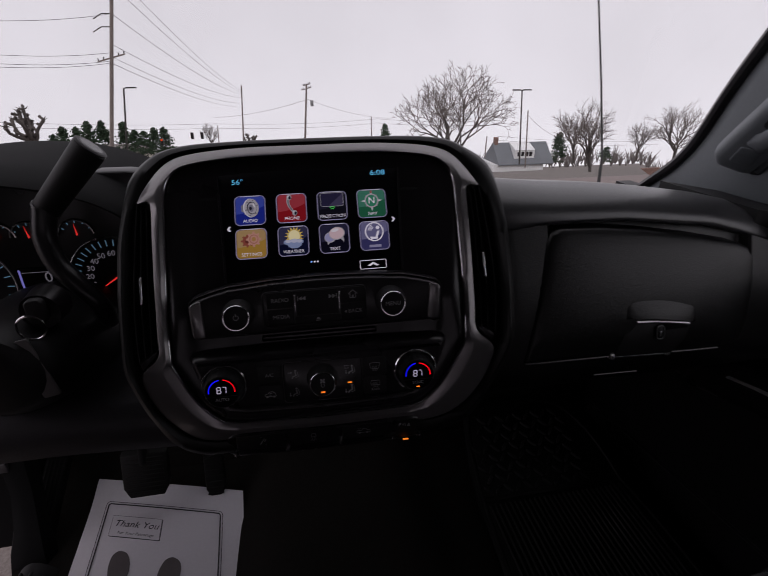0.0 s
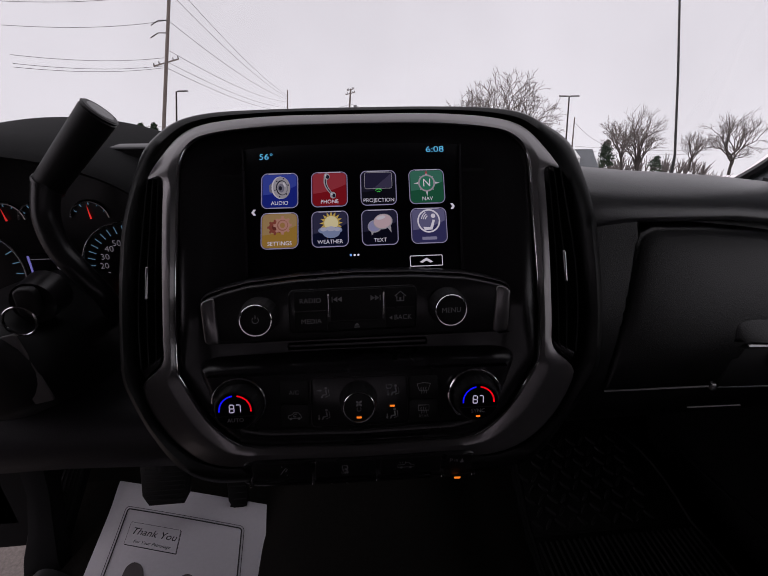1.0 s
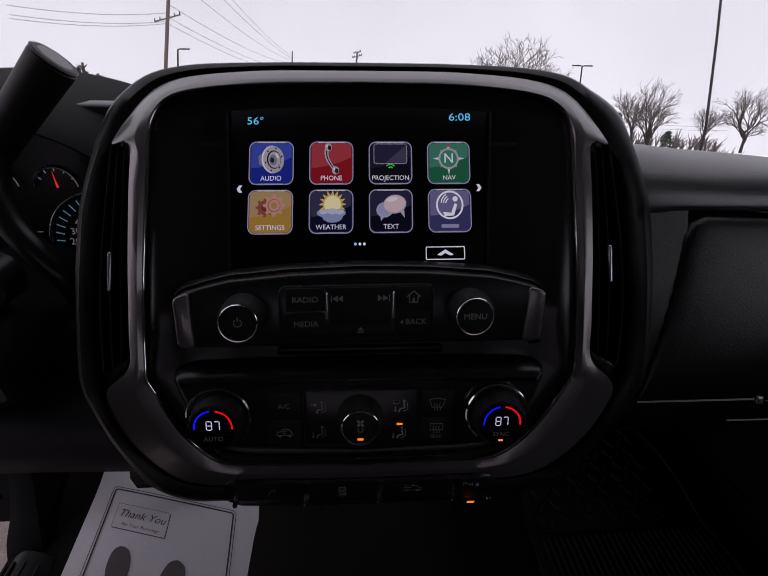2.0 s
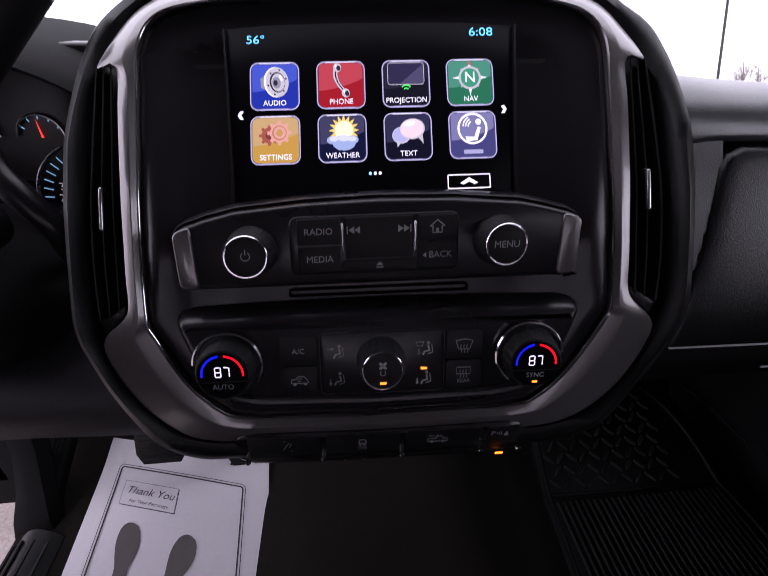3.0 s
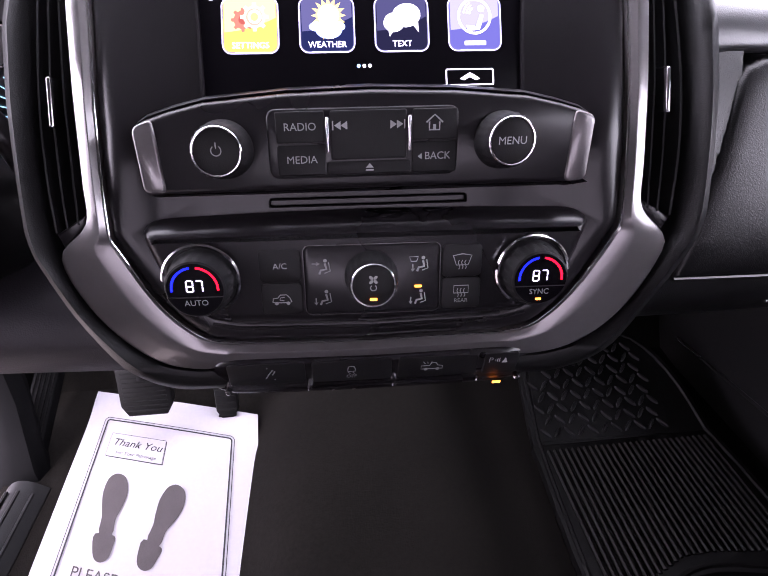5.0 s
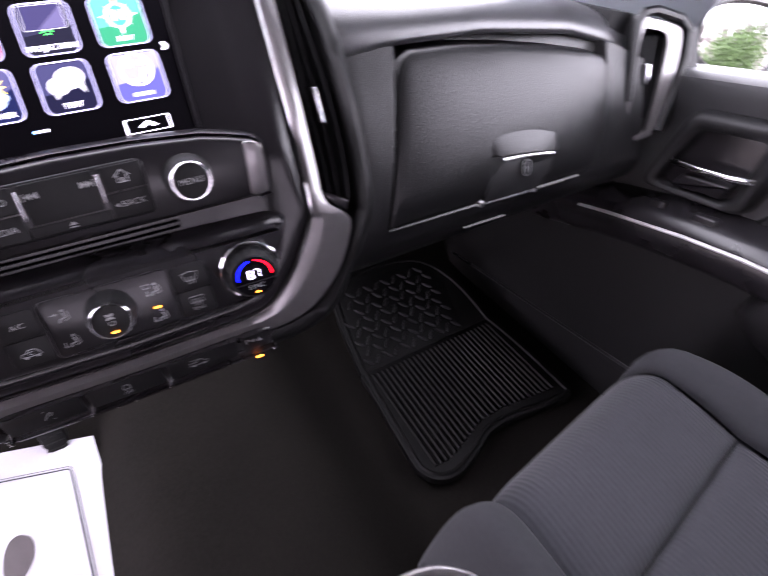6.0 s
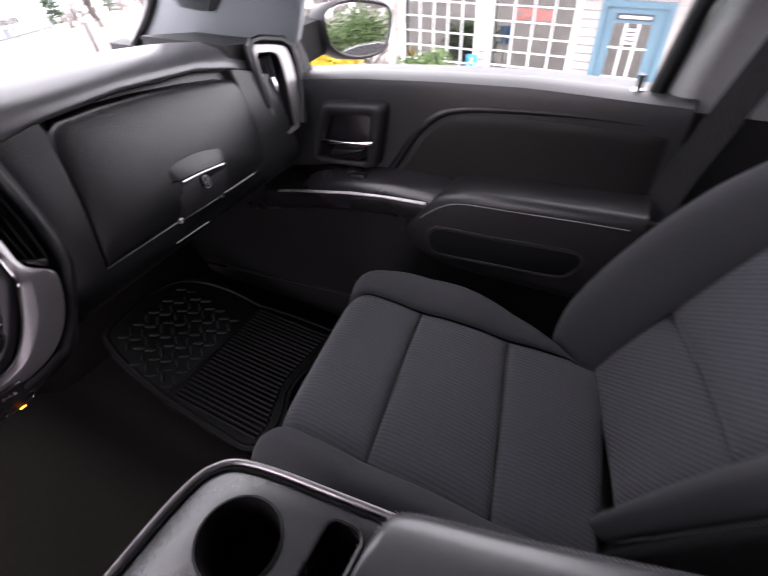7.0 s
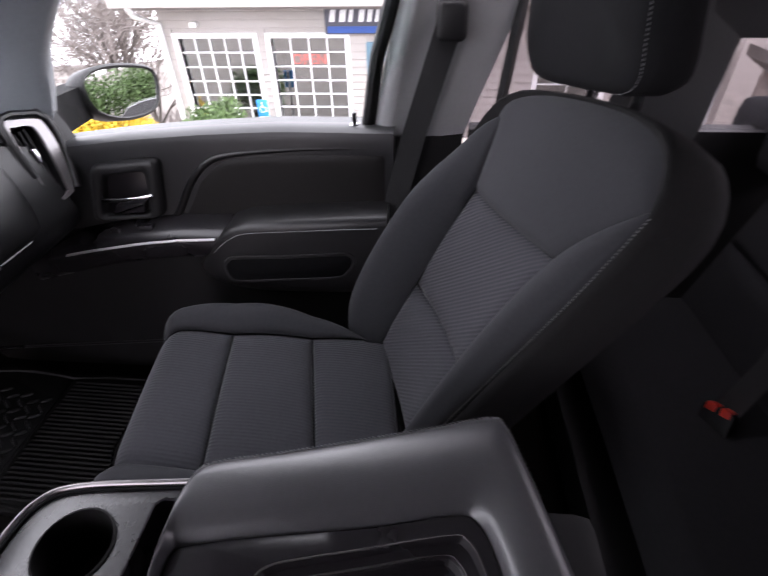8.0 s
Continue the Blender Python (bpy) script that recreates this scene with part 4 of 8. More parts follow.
stroke("cargo_sign", [(.0325, -.1296), (.0327, -.1266), (.0382, -.1264), (.0396, -.1240), (.0424, -.1240), (.0438, -.1264), (.0470, -.1270), (.0472, -.1296)], W, .0002, MARK, switches, .0007, True)
for o in (-.004, .004):
    mark("cargo_wheel", ring_points(.0398 + o, -.1298, .0013, 10), W, .0003, MARK, switches)
for o in (-.0018, 0, .0018):
    stroke("cargo_ray", [(.0370 + o, -.1248), (.0366 + o * 1.6, -.1228)], W, .0002, MARK, switches, .0005)
lettering("park_letter", "P", lambda a, b, w: W(.0800 + a, -.1245 + b, w), .0066, MARK, switches)
for i in range(3):
    mark("park_wave", rrect(.0832 + i * .0014, -.1245, .0006, .0022 + .0009 * i, .0002, 2), W, .0002, MARK, switches)
mark("park_cone", [(.0880, -.1272), (.0918, -.1272), (.0899, -.1222)], W, .0002, MARK, switches)

# centre vents
def centre_vent(s):
    bm = bm_new()
    inner = [(.1635, .128), (.1612, .062), (.1600, .002), (.1605, -.0235), (.1765, -.0440)]
    outer = [(.1805, .131), (.1855, .062), (.187, .010), (.184, -.032), (.1800, -.0470)]
    a = [S(s * p.x, p.y, face_w(p.y) - .020) for p in spline([Vector((*q, 0)) for q in inner], 5)]
    b = [S(s * p.x, p.y, face_w(p.y) - .022) for p in spline([Vector((*q, 0)) for q in outer], 5)]
    loft(bm, [a, b], closed=False)
    vent = part("air_vent", bm, DARKTRIM, stack, "upright black air vent with slim vanes")
    for k in range(3):
        t = .28 + k * .26
        bm = bm_new()
        pts = [(lerp(i[0], o[0], t), lerp(i[1], o[1], t)) for i, o in zip(inner[:4], outer[:4])]
        pts = spline([Vector((*q, 0)) for q in pts], 5)
        loft(bm, [[S(s * (p.x + d), p.y, face_w(p.y) + w) for p in pts] for d, w in ((-.0004, -.02), (-.0004, -.002), (.0004, -.0015), (.0004, -.02))], closed=False)
        part("vane", bm, HARD, vent)
    bm = bm_new()
    prism(bm, rrect(.1732, .042, .0026, .0265, .0011, 3), lambda u, v, w: S(s * u, v, face_w(v) + w), -.012, .004, .001)
    part("vane_tab", bm, CHROME, vent, "small chrome tab")
    bm = bm_new()
    prism(bm, [(.1630, -.0205), (.1635, -.0270), (.1775, -.0410), (.1800, -.0315)], lambda u, v, w: S(s * u, v, face_w(v) + w), -.018, -.002, .002)
    part("vent_wheel", bm, PANEL, vent, "small black thumb wheel")


centre_vent(1)
centre_vent(-1)
bm = bm_new()
loft(bm, [[S(u, v, w) for u, v in [(-.15, .13), (.15, .13), (.17, .0), (.12, -.12), (-.12, -.12), (-.17, 0)]] for w in (-.03, -.14)], True, True)
part("stack_body", bm, HARD, stack, "black housing behind the panel")

# ---- dashboard ----
dash = thing("dashboard", (0.2, 0.8, 1.2), "grained black vinyl dashboard with a closed glovebox", "dashboard")


def crest(x):
    return table(x, [(.15, 1.510), (.22, 1.506), (.28, 1.501), (.33, 1.496), (.39, 1.492), (.44, 1.488), (.50, 1.481), (.57, 1.471), (.64, 1.456), (.72, 1.428), (.80, 1.405)])


def lip(x):
    return min(crest(x) - .022, table(x, [(.2, 1.455), (.30, 1.460), (.42, 1.459), (.56, 1.444), (.64, 1.422), (.72, 1.39)]))


def glove_y(z, x=.45):
    swell = .010 * (1 - min(max((x - .50) / .14, 0), 1) ** 1.5)
    return .592 - (1.45 - z) * .3457 - swell * math.sin(math.pi * min(max((1.45 - z) / .20, 0), 1))


def shy(x):
    """How far the dash draws back beside the centre stack."""
    return .024 * (max(.264 - x, 0) / .09) ** 2


def pad_section(x):
    c, l = crest(x), lip(x)
    k = min(max((x - .265) / .03, 0), 1)
    return [Vector((x, y + shy(x) * min(max((.72 - y) / .10, 0), 1), z)) for y, z in ((1.12, c - .12), (1.02, c - .083), (.90, c - .050), (.80, c - .026), (.73, c - .011), (.69, c - .004), (.662, c), (.640, c - .003), (.620, lerp(c, l, .20)), (.605, lerp(c, l, .42)), (.596, lerp(c, l, .72)), (.592, l + .001), (lerp(.5921, .5915, k), l - .003), (lerp(.5915, .594, k), l - .006), (lerp(.5928, .602, k), l - .008))]


bm = bm_new()
loft(bm, [pad_section(x) for x in np.linspace(.17, .78, 40)], closed=False)
part("dash_pad", bm, PADTOP_LIT, dash, "grained black upper pad, coloured lighter for sky glare", 50)


def lid_bay(x, z):
    """How deep the face stands back behind the glovebox lid: 1 inside its bay, 0 outside."""
    left = x - lerp(.2670, .3080, (z - 1.285) / .155)
    right = lerp(.597, .620, min(max((z - 1.275) / .09, 0), 1)) - x
    return min(max(min(left / .005, right / .005, (z - 1.300) / .03), 0), 1)


def under_roll(z):
    """How far the fascia curls away below the lid."""
    return .020 * (max(1.280 - z, 0) / .042) ** 2


bm = bm_new()
columns = sorted(set([round(q, 4) for q in np.linspace(.17, .70, 40)] + [round(.25 + .0035 * q, 4) for q in range(16)] + [round(.598 + .0035 * q, 4) for q in range(12)]))
grid = []
for x in columns:
    zt = lip(x) - .003
    col = [Vector((x, glove_y(z, x) + .018 * lid_bay(x, z) + under_roll(z) + shy(x), z)) for z in (lerp(1.238, zt, q / 30) for q in range(30, -1, -1))]
    grid.append(col + [Vector((x, y, z)) for y, z in ((.552, 1.226), (.572, 1.215), (.62, 1.195), (.73, 1.163), (.95, 1.13), (1.12, 1.12))])
loft(bm, grid, closed=False)
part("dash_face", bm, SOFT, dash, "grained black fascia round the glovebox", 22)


def G(x, z, w):
    """A point on the glovebox face, w proud of it."""
    return Vector((x, glove_y(z, x) - w, z))


door_line = [(.264, 1.287), (.289, 1.376), (.302, 1.432), (.309, 1.444), (.322, 1.450), (.38, 1.4485), (.445, 1.442), (.52, 1.431), (.590, 1.4175), (.612, 1.410), (.622, 1.397), (.6225, 1.365), (.614, 1.318), (.600, 1.284), (.577, 1.279), (.482, 1.282), (.474, 1.296), (.396, 1.299), (.388, 1.285)]
dense_line = [(lerp(p[0], q[0], k / 3), lerp(p[1], q[1], k / 3)) for p, q in zip(door_line, door_line[1:] + door_line[:1]) for k in range(3)]
bm = bm_new()
middle = (.448, 1.362)
loft(bm, [[G(lerp(p[0], middle[0], t), lerp(p[1], middle[1], t), w) for p in dense_line] for t, w in ((0, -.022), (0, -.001), (.006, .0015), (.016, .0034), (.035, .0048), (.10, .0066), (.25, .0085), (.45, .0098), (.70, .0106), (.95, .0108))], True, True)
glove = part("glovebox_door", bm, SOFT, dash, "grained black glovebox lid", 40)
bm = bm_new()
prism(bm, [(.393, 1.286), (.412, 1.334), (.508, 1.324), (.500, 1.300), (.478, 1.2825)], G, .0, .0100, .002)
latch = part("latch_plate", bm, HARD, glove, "black latch recess")
bm = bm_new()
def brow(a, b):
    x, rise = lerp(.404, .516, a), max(math.sin(math.pi * a), 0) ** .45
    return G(x, lerp(1.3375, 1.364, b) - .014 * a + .004 * math.sin(math.pi * a), .0085 + .0095 * rise * (1 - b ** 1.3))
top = sheet(bm, brow, 20, 8)
under = [bm.verts.new(G(lerp(.404, .516, i / 20), 1.3345 - .014 * i / 20 + .004 * math.sin(math.pi * i / 20), .0085)) for i in range(21)]
for i in range(20):
    bm.faces.new((under[i], under[i + 1], top[0][i + 1], top[0][i]))
part("latch_brow", bm, SOFT, latch, "rounded brow over the latch", 50)
bm = bm_new()
tube(bm, [G(.420 + .080 * t, 1.3325 - .0085 * t + .0015 * math.sin(3.1 * t), .0140) for t in (i / 10 for i in range(11))], .0021, 6, .7)
part("latch_pull", bm, METAL, latch, "slim bright latch pull")
bm = bm_new()
prism(bm, rrect(.457, 1.3155, .0125, .0190, .005, 5), G, .008, .0134, .0015)
barrel = part("lock_barrel", bm, HARD, latch, "black lock barrel")
bm = bm_new()
rim(bm, rrect(.457, 1.3155, .0125, .0190, .005, 5), rrect(.457, 1.3155, .0105, .0170, .004, 5), G, .0132, .0140)
part("lock_ring", bm, METAL, barrel, "thin steel ring")
bm = bm_new()
prism(bm, rrect(.457, 1.3135, .0016, .007, .0004, 2), G, .0133, .0140, .0002)
part("key_slit", bm, METAL, barrel)
for a, b, m in (((.264, 1.2865), (.386, 1.2842), PANEL), ((.397, 1.2832), (.470, 1.2800), METAL), ((.484, 1.2805), (.560, 1.2780), PANEL)):
    bm = bm_new()
    tube(bm, [G(lerp(a[0], b[0], t), lerp(a[1], b[1], t), .0045) for t in (0, .25, .5, .75, 1)], .0017, 6)
    part("lid_edge", bm, m, dash, "thin edge under the glovebox lid")
for x, z in ((.391, 1.2845), (.477, 1.2812)):
    bm = bm_new()
    prism(bm, rrect(x, z, .007, .008, .0015, 3), G, .0, .008, .0015)
    part("lid_stop", bm, METAL, dash, "small stop")
bm = bm_new()
tube(bm, [G(.375 + .068 * t, 1.2510 - .003 * t, .001 - under_roll(1.2510 - .003 * t)) for t in (0, .5, 1)], .0014, 6)
part("lower_edge", bm, PANEL, dash)
# outer vent in its silver frame
ovent = thing("outer_air_vent", (.72, .60, 1.30), "black air vent in a silver frame at the dashboard end", "air vent")


def V3(x, z, w):
    return Vector((x, .580 - (1.45 - z) * .285 - w + (x - .72) * -.15, z - .012))


outl = [(.680, 1.452), (.700, 1.455), (.740, 1.445), (.752, 1.435), (.752, 1.405), (.740, 1.357), (.721, 1.318), (.711, 1.309), (.668, 1.305), (.664, 1.309), (.672, 1.380)]
inn = [(.683, 1.440), (.700, 1.443), (.722, 1.438), (.730, 1.429), (.729, 1.405), (.720, 1.362), (.710, 1.323), (.704, 1.315), (.672, 1.311), (.669, 1.316), (.675, 1.380)]
bm = bm_new()
rim(bm, [(p.x, p.y) for p in spline([Vector((*q, 0)) for q in outl], 4, True)], [(p.x, p.y) for p in spline([Vector((*q, 0)) for q in inn], 4, True)], V3, .001, .006)
part("vent_frame", bm, FRAME, ovent, "satin silver frame", 35)
bm = bm_new()
rim(bm, [(p.x, p.y) for p in spline([Vector((*q, 0)) for q in outl], 4, True)], [(p.x, p.y) for p in spline([Vector((*q, 0)) for q in inn], 4, True)], V3, -.03, .0006)
part("vent_body", bm, HARD, ovent, "black body behind the frame", 35)
bm = bm_new()
prism(bm, outl, V3, -.10, -.018, .002)
part("vent_back", bm, GLOSS, ovent)
for k in range(3):
    bm = bm_new()
    x = .692 + k * .011
    loft(bm, [[V3(x + d - (1.437 - z) * .13, z, w) for z in (1.434, 1.40, 1.36, 1.332)] for d, w in ((-.0007, -.02), (-.0007, 0), (.0007, 0), (.0007, -.02))], closed=False)
    part("vane", bm, HARD, ovent)
bm = bm_new()
prism(bm, rrect(.7005, 1.390, .006, .026, .002, 3), V3, -.01, .006, .0015)
part("vane_tab", bm, CHROME, ovent, "small chrome tab")
bm = bm_new()
prism(bm, rrect(.688, 1.3285, .030, .012, .003, 3), V3, -.02, .002, .002)
part("vent_wheel", bm, PANEL, ovent)
bm = bm_new()
tube(bm, [V3(p[0], p[1], .004) for p in ((.668, 1.36), (.672, 1.42), (.676, 1.452), (.686, 1.463), (.705, 1.464), (.750, 1.452), (.766, 1.438), (.766, 1.405), (.752, 1.357), (.730, 1.313))], .0065, 8)
part("vent_hood", bm, SOFT, ovent, "grained black rim round the vent")
bm = bm_new()
loft(bm, [[Vector((x, y, z)) for x, z in ((.64, 1.455), (.80, 1.425), (.80, 1.20), (.64, 1.20))] for y in (.60, .80)], True, True)
part("dash_end", bm, HARD, dash, "black end of the dashboard")

# ---- driver's side ----
bm = bm_new()
def hood_section(t):
    a = radians(lerp(180, 0, t))
    return [Vector((-.384 + r * math.cos(a), y, 1.455 + h * math.sin(a))) for r, h, y in ((.205, .090, .86), (.202, .088, .70), (.195, .082, .635), (.187, .077, .622), (.179, .072, .632), (.173, .067, .70))]
loft(bm, [hood_section(i / 30) for i in range(31)], closed=False)
cluster = thing("instrument_cluster", (-.40, .70, 1.35), "instrument cluster with lit gauges and red needles under a hood", "instrument cluster")
part("hood", bm, MATTE, cluster, "grained black hood", 50)


def Q(x, z, w):
    return Vector((x, .70 - w, z))


bm = bm_new()
prism(bm, rrect(-.37, 1.425, .37, .20, .04, 6), Q, -.03, 0, .003)
part("gauge_face", bm, GLOSS, cluster, "black gauge face")
TICK, NEEDLE = glow("blue_white_tick", (.25, .55, .75), .2), glow("red_needle", (1, .05, .04), .5)
NUM, RIMG = glow("pale_number", (.55, .55, .62), .16), material("gauge_rim_silver", (.5, .5, .52), .25, metal=1.0)


def gauge(cx, cz, r, a0, a1, ticks, needle, numbers=()):
    bm = bm_new()
    tube(bm, [Q(cx + r * math.cos(radians(a)), cz + r * math.sin(radians(a)), .004) for a in np.linspace(a0 - 25, a1 + 25, 40)], .0016, 6)
    g = part("gauge", bm, RIMG, cluster, "round gauge in a silver rim")
    for i in range(ticks):
        a = radians(lerp(a0, a1, i / (ticks - 1)))
        c, s = math.cos(a), math.sin(a)
        mark("tick", [(cx + c * q * r - s * d, cz + s * q * r + c * d) for q, d in ((.78, -.0006), (.93, -.0006), (.93, .0006), (.78, .0006))], Q, .002, TICK, g)
    a = radians(needle)
    c, s = math.cos(a), math.sin(a)
    mark("needle", [(cx - s * .0012, cz + c * .0012), (cx + s * .0012, cz - c * .0012), (cx + c * r * .85, cz + s * r * .85)], Q, .0035, NEEDLE, g)
    for word, ang in numbers:
        a = radians(ang)
        lettering("gauge_number", word, lambda p, q, w, a=a: Q(cx + .6 * r * math.cos(a) + p, cz + .6 * r * math.sin(a) + q, .0022 + w), .0105, NUM, g)
    return g


gauge(-.262, 1.384, .057, 75, 215, 15, 213, (("60", 92), ("50", 115), ("40", 135), ("30", 155), ("20", 175), ("10", 195), ("0", 213)))
gauge(-.443, 1.385, .058, -20, 200, 15, 200, (("3", 60), ("2", 95), ("1", 130)))
for cx, needle in ((-.388, 100), (-.353, 100), (-.297, 95)):
    g = gauge(cx, 1.446, .021, 30, 150, 5, needle)
bm = bm_new()
prism(bm, rrect(-.352, 1.380, .062, .050, .003, 3), Q, 0, .002, .0008)
info = part("info_display", bm, SCREEN, cluster, "small lit driver display")
lettering("info_reading", "0", lambda a, b, w: Q(-.346 + a, 1.390 + b, .0024 + w), .020, NUM, info)
lettering("info_unit", "MPH", lambda a, b, w: Q(-.346 + a, 1.377 + b, .0024 + w), .0065, NUM, info)
for z in (1.4015, 1.3735, 1.3645):
    mark("info_line", rrect(-.351, z - .003, .052, .0007, .0002, 2), Q, .0024, NUM, info)
mark("info_side_bar", rrect(-.379, 1.383, .0026, .040, .0005, 2), Q, .0024, glow("violet_bar", (.3, .3, .9), .4), info)
mark("info_digits", rrect(-.342, 1.366, .020, .0045, .0005, 2), Q, .0024, DUSKY, info)
mark("belt_lamp", [(-.2735, 1.350), (-.2665, 1.350), (-.2675, 1.358), (-.2700, 1.3625), (-.2725, 1.358)], Q, .0035, NEEDLE, cluster)

column = thing("steering_column", (-.33, .62, 1.30), "black steering column shroud with ignition and shift lever", "steering column")
bm = bm_new()
loft(bm, [[Vector((-.335 + (hw * math.cos(a)), y, zc + hh * math.sin(a))) for a in (2 * math.pi * i / 24 for i in range(24))] for y, hw, hh, zc in ((.50, .050, .045, 1.366), (.52, .072, .055, 1.358), (.58, .088, .062, 1.343), (.70, .095, .065, 1.320), (.85, .09, .07, 1.30))], True)
part("shroud", bm, HARD, column, "matt black shroud", 60)
bm = bm_new()
tube(bm, [(-.280, .555, 1.418), (-.280, .530, 1.418)], [.021, .019], 20)
part("ignition_barrel", bm, GLOSS, column, "round ignition lock")
bm = bm_new()
lever = spline([(-.250, .610, 1.362), (-.240, .580, 1.380), (-.240, .570, 1.404), (-.256, .572, 1.428), (-.274, .580, 1.450), (-.283, .590, 1.478), (-.279, .598, 1.507)], 6)
tube(bm, lever, [.0085 + .004 * i / (len(lever) - 1) for i in range(len(lever))], 14)
shift = part("shift_lever", bm, GLOSS, column, "cranked black lever arm", 60)
bm = bm_new()
a, b = Vector((-.281, .600, 1.503)), Vector((-.221, .607, 1.569))
tube(bm, [a.lerp(b, t) for t in (0, .04, .2, .5, .8, .955, .965, .985, 1.0)], [.0125, .0140, .0145, .0155, .0165, .0170, .0162, .0172, .0155], 24)
grip = part("lever_grip", bm, HARD, shift, "ribbed black lever grip", 35)
bm = bm_new()
tube(bm, [a.lerp(b, t) for t in (.995, 1.003)], [.0125, .0118], 22)
part("lever_button", bm, PANEL, grip, "flat end button")
bm = bm_new()
tube(bm, [a.lerp(b, t) for t in (.02, .05)], [.0150, .0150], 24)
part("lever_ring", bm, PANEL, grip, "thin ring round the lever")

keys_thing = thing("ignition_key", (-.283, .52, 1.34), "key in the ignition with a hanging dull metal tag", "key")
bm = bm_new()
tube(bm, [(-.280 + .013 * math.cos(q), .508, 1.412 + .013 * math.sin(q)) for q in (2 * math.pi * i / 24 for i in range(25))], .0012, 6, cap=False)
part("key_ring", bm, CHROME, keys_thing, "steel split ring")
bm = bm_new()
prism(bm, rrect(-.280, 1.422, .018, .026, .006, 4), lambda x, z, w: Vector((x, .525 - w, z)), -.004, .004, .002)
part("key_bow", bm, HARD, keys_thing, "black key bow")
bm = bm_new()
prism(bm, rrect(0, 0, .0175, .070, .002, 3), lambda u, v, w: Vector((-.2880 + u * .97 - v * .20, .506 - w, 1.366 + v * .97 + u * .2)), -.0012, .0012, .0006)
part("key_tag", bm, material("dull_tag", (.15, .14, .14), .55, vary=.2, stains=60), keys_thing, "worn pale grey key tag")

kneepad = thing("knee_panel", (-.45, .55, 1.2), "grey plastic knee panel under the steering column", "knee panel")
bm = bm_new()
def knee_section(x):
    k = table(x, [(-.78, .0), (-.3, .0), (-.14, -.010)])
    return [Vector((x, y, z + k)) for y, z in ((.700, 1.330), (.600, 1.305), (.545, 1.293), (.527, 1.280), (.521, 1.258), (.526, 1.234), (.550, 1.214), (.65, 1.195), (.85, 1.18))]
loft(bm, [knee_section(x) for x in np.linspace(-.78, -.15, 24)], closed=False)
part("panel", bm, LOWER, kneepad, "", 60)
bm = bm_new()
tube(bm, [(-.185, .537, 1.286), (-.200, .523, 1.272), (-.186, .521, 1.255), (-.165, .525, 1.240)], .0012, 5)
part("panel_seam", bm, GLOSS, kneepad, "dark seam")

# pedals
def pedal(x0, x1, z0, z1, y, label, arm_x):
    t = thing("pedal", ((x0 + x1) / 2, y, z0), label, "pedal", "pedals")
    bm = bm_new()
    prism(bm, [(x0 + .012, z0), (x1 - .012, z0), (x1, z0 + .02), (x1, z1), (x0, z1), (x0, z0 + .02)], lambda x, z, w: Vector((x, y - w + (z - z0) * .35, z)), -.012, .006, .004)
    part("pad", bm, RUBBER, t, "", 40)
    for i in range(9):
        bm = bm_new()
        z = lerp(z0 + .012, z1 - .008, i / 8)
        prism(bm, rrect((x0 + x1) / 2, z, (x1 - x0) * .82, .0028, .001, 2), lambda x, zz, w: Vector((x, y - w + (zz - z0) * .35, zz)), .004, .008, .0008)
        part("rib", bm, RUBBER, t)
    bm = bm_new()
    tube(bm, [(arm_x, y + .02, z1 - .02), (arm_x, y + .06, z1 + .10), (arm_x, y + .16, z1 + .22)], .011, 8, .5)
    part("arm", bm, HARD, t, "black pedal arm")


pedal(-.420, -.328, .816, .905, .86, "wide ribbed black rubber brake pedal", -.374)
pedal(-.266, -.224, .756, .880, .885, "narrow ribbed black accelerator pedal", -.245)
bm = bm_new()
rest = thing("footrest", (-.60, .90, .75), "ribbed black plastic footrest beside the pedals", "footrest")
prism(bm, [(-.618, 0), (-.572, 0), (-.566, .18), (-.612, .18)], lambda x, v, w: Vector((x, .83 + v * .85 - w * .5, .755 + v * .5 + w * .8)), -.02, .004, .004)
part("plate", bm, DARKTRIM, rest)
for i in range(5):
    bm = bm_new()
    tube(bm, [(-.612 + i * .0085, .838, .764), (-.606 + i * .0085, .975, .845)], .0022, 5)
    part("rib", bm, RUBBER, rest)
scuff = thing("door_sill_plate", (-.66, .70, .72), "ribbed black plastic sill plate of the open doorway", "sill plate")
bm = bm_new()
sheet(bm, lambda p, q: Vector((lerp(-.620, -.535, p), lerp(-.2, .775, q), .742 + .03 * math.sin(math.pi * p) - .02 * (1 - p) ** 3)), 12, 12)
geom = bmesh.ops.extrude_face_region(bm, geom=bm.faces[:])
for v in geom["geom"]:
    if isinstance(v, bmesh.types.BMVert):
        v.co.z -= .10
part("plate", bm, HARD, scuff)
for i in range(4):
    bm = bm_new()
    x = -.604 + i * .018
    tube(bm, [(x, .0, .741 + .03 * math.sin(math.pi * (x + .62) / .085)), (x, .755, .741 + .03 * math.sin(math.pi * (x + .62) / .085))], .003, 6)
    part("rib", bm, HARD, scuff)
post = thing("hinge_post", (-.70, .90, .75), "black trimmed hinge post at the open driver's doorway", "hinge post")
bm = bm_new()
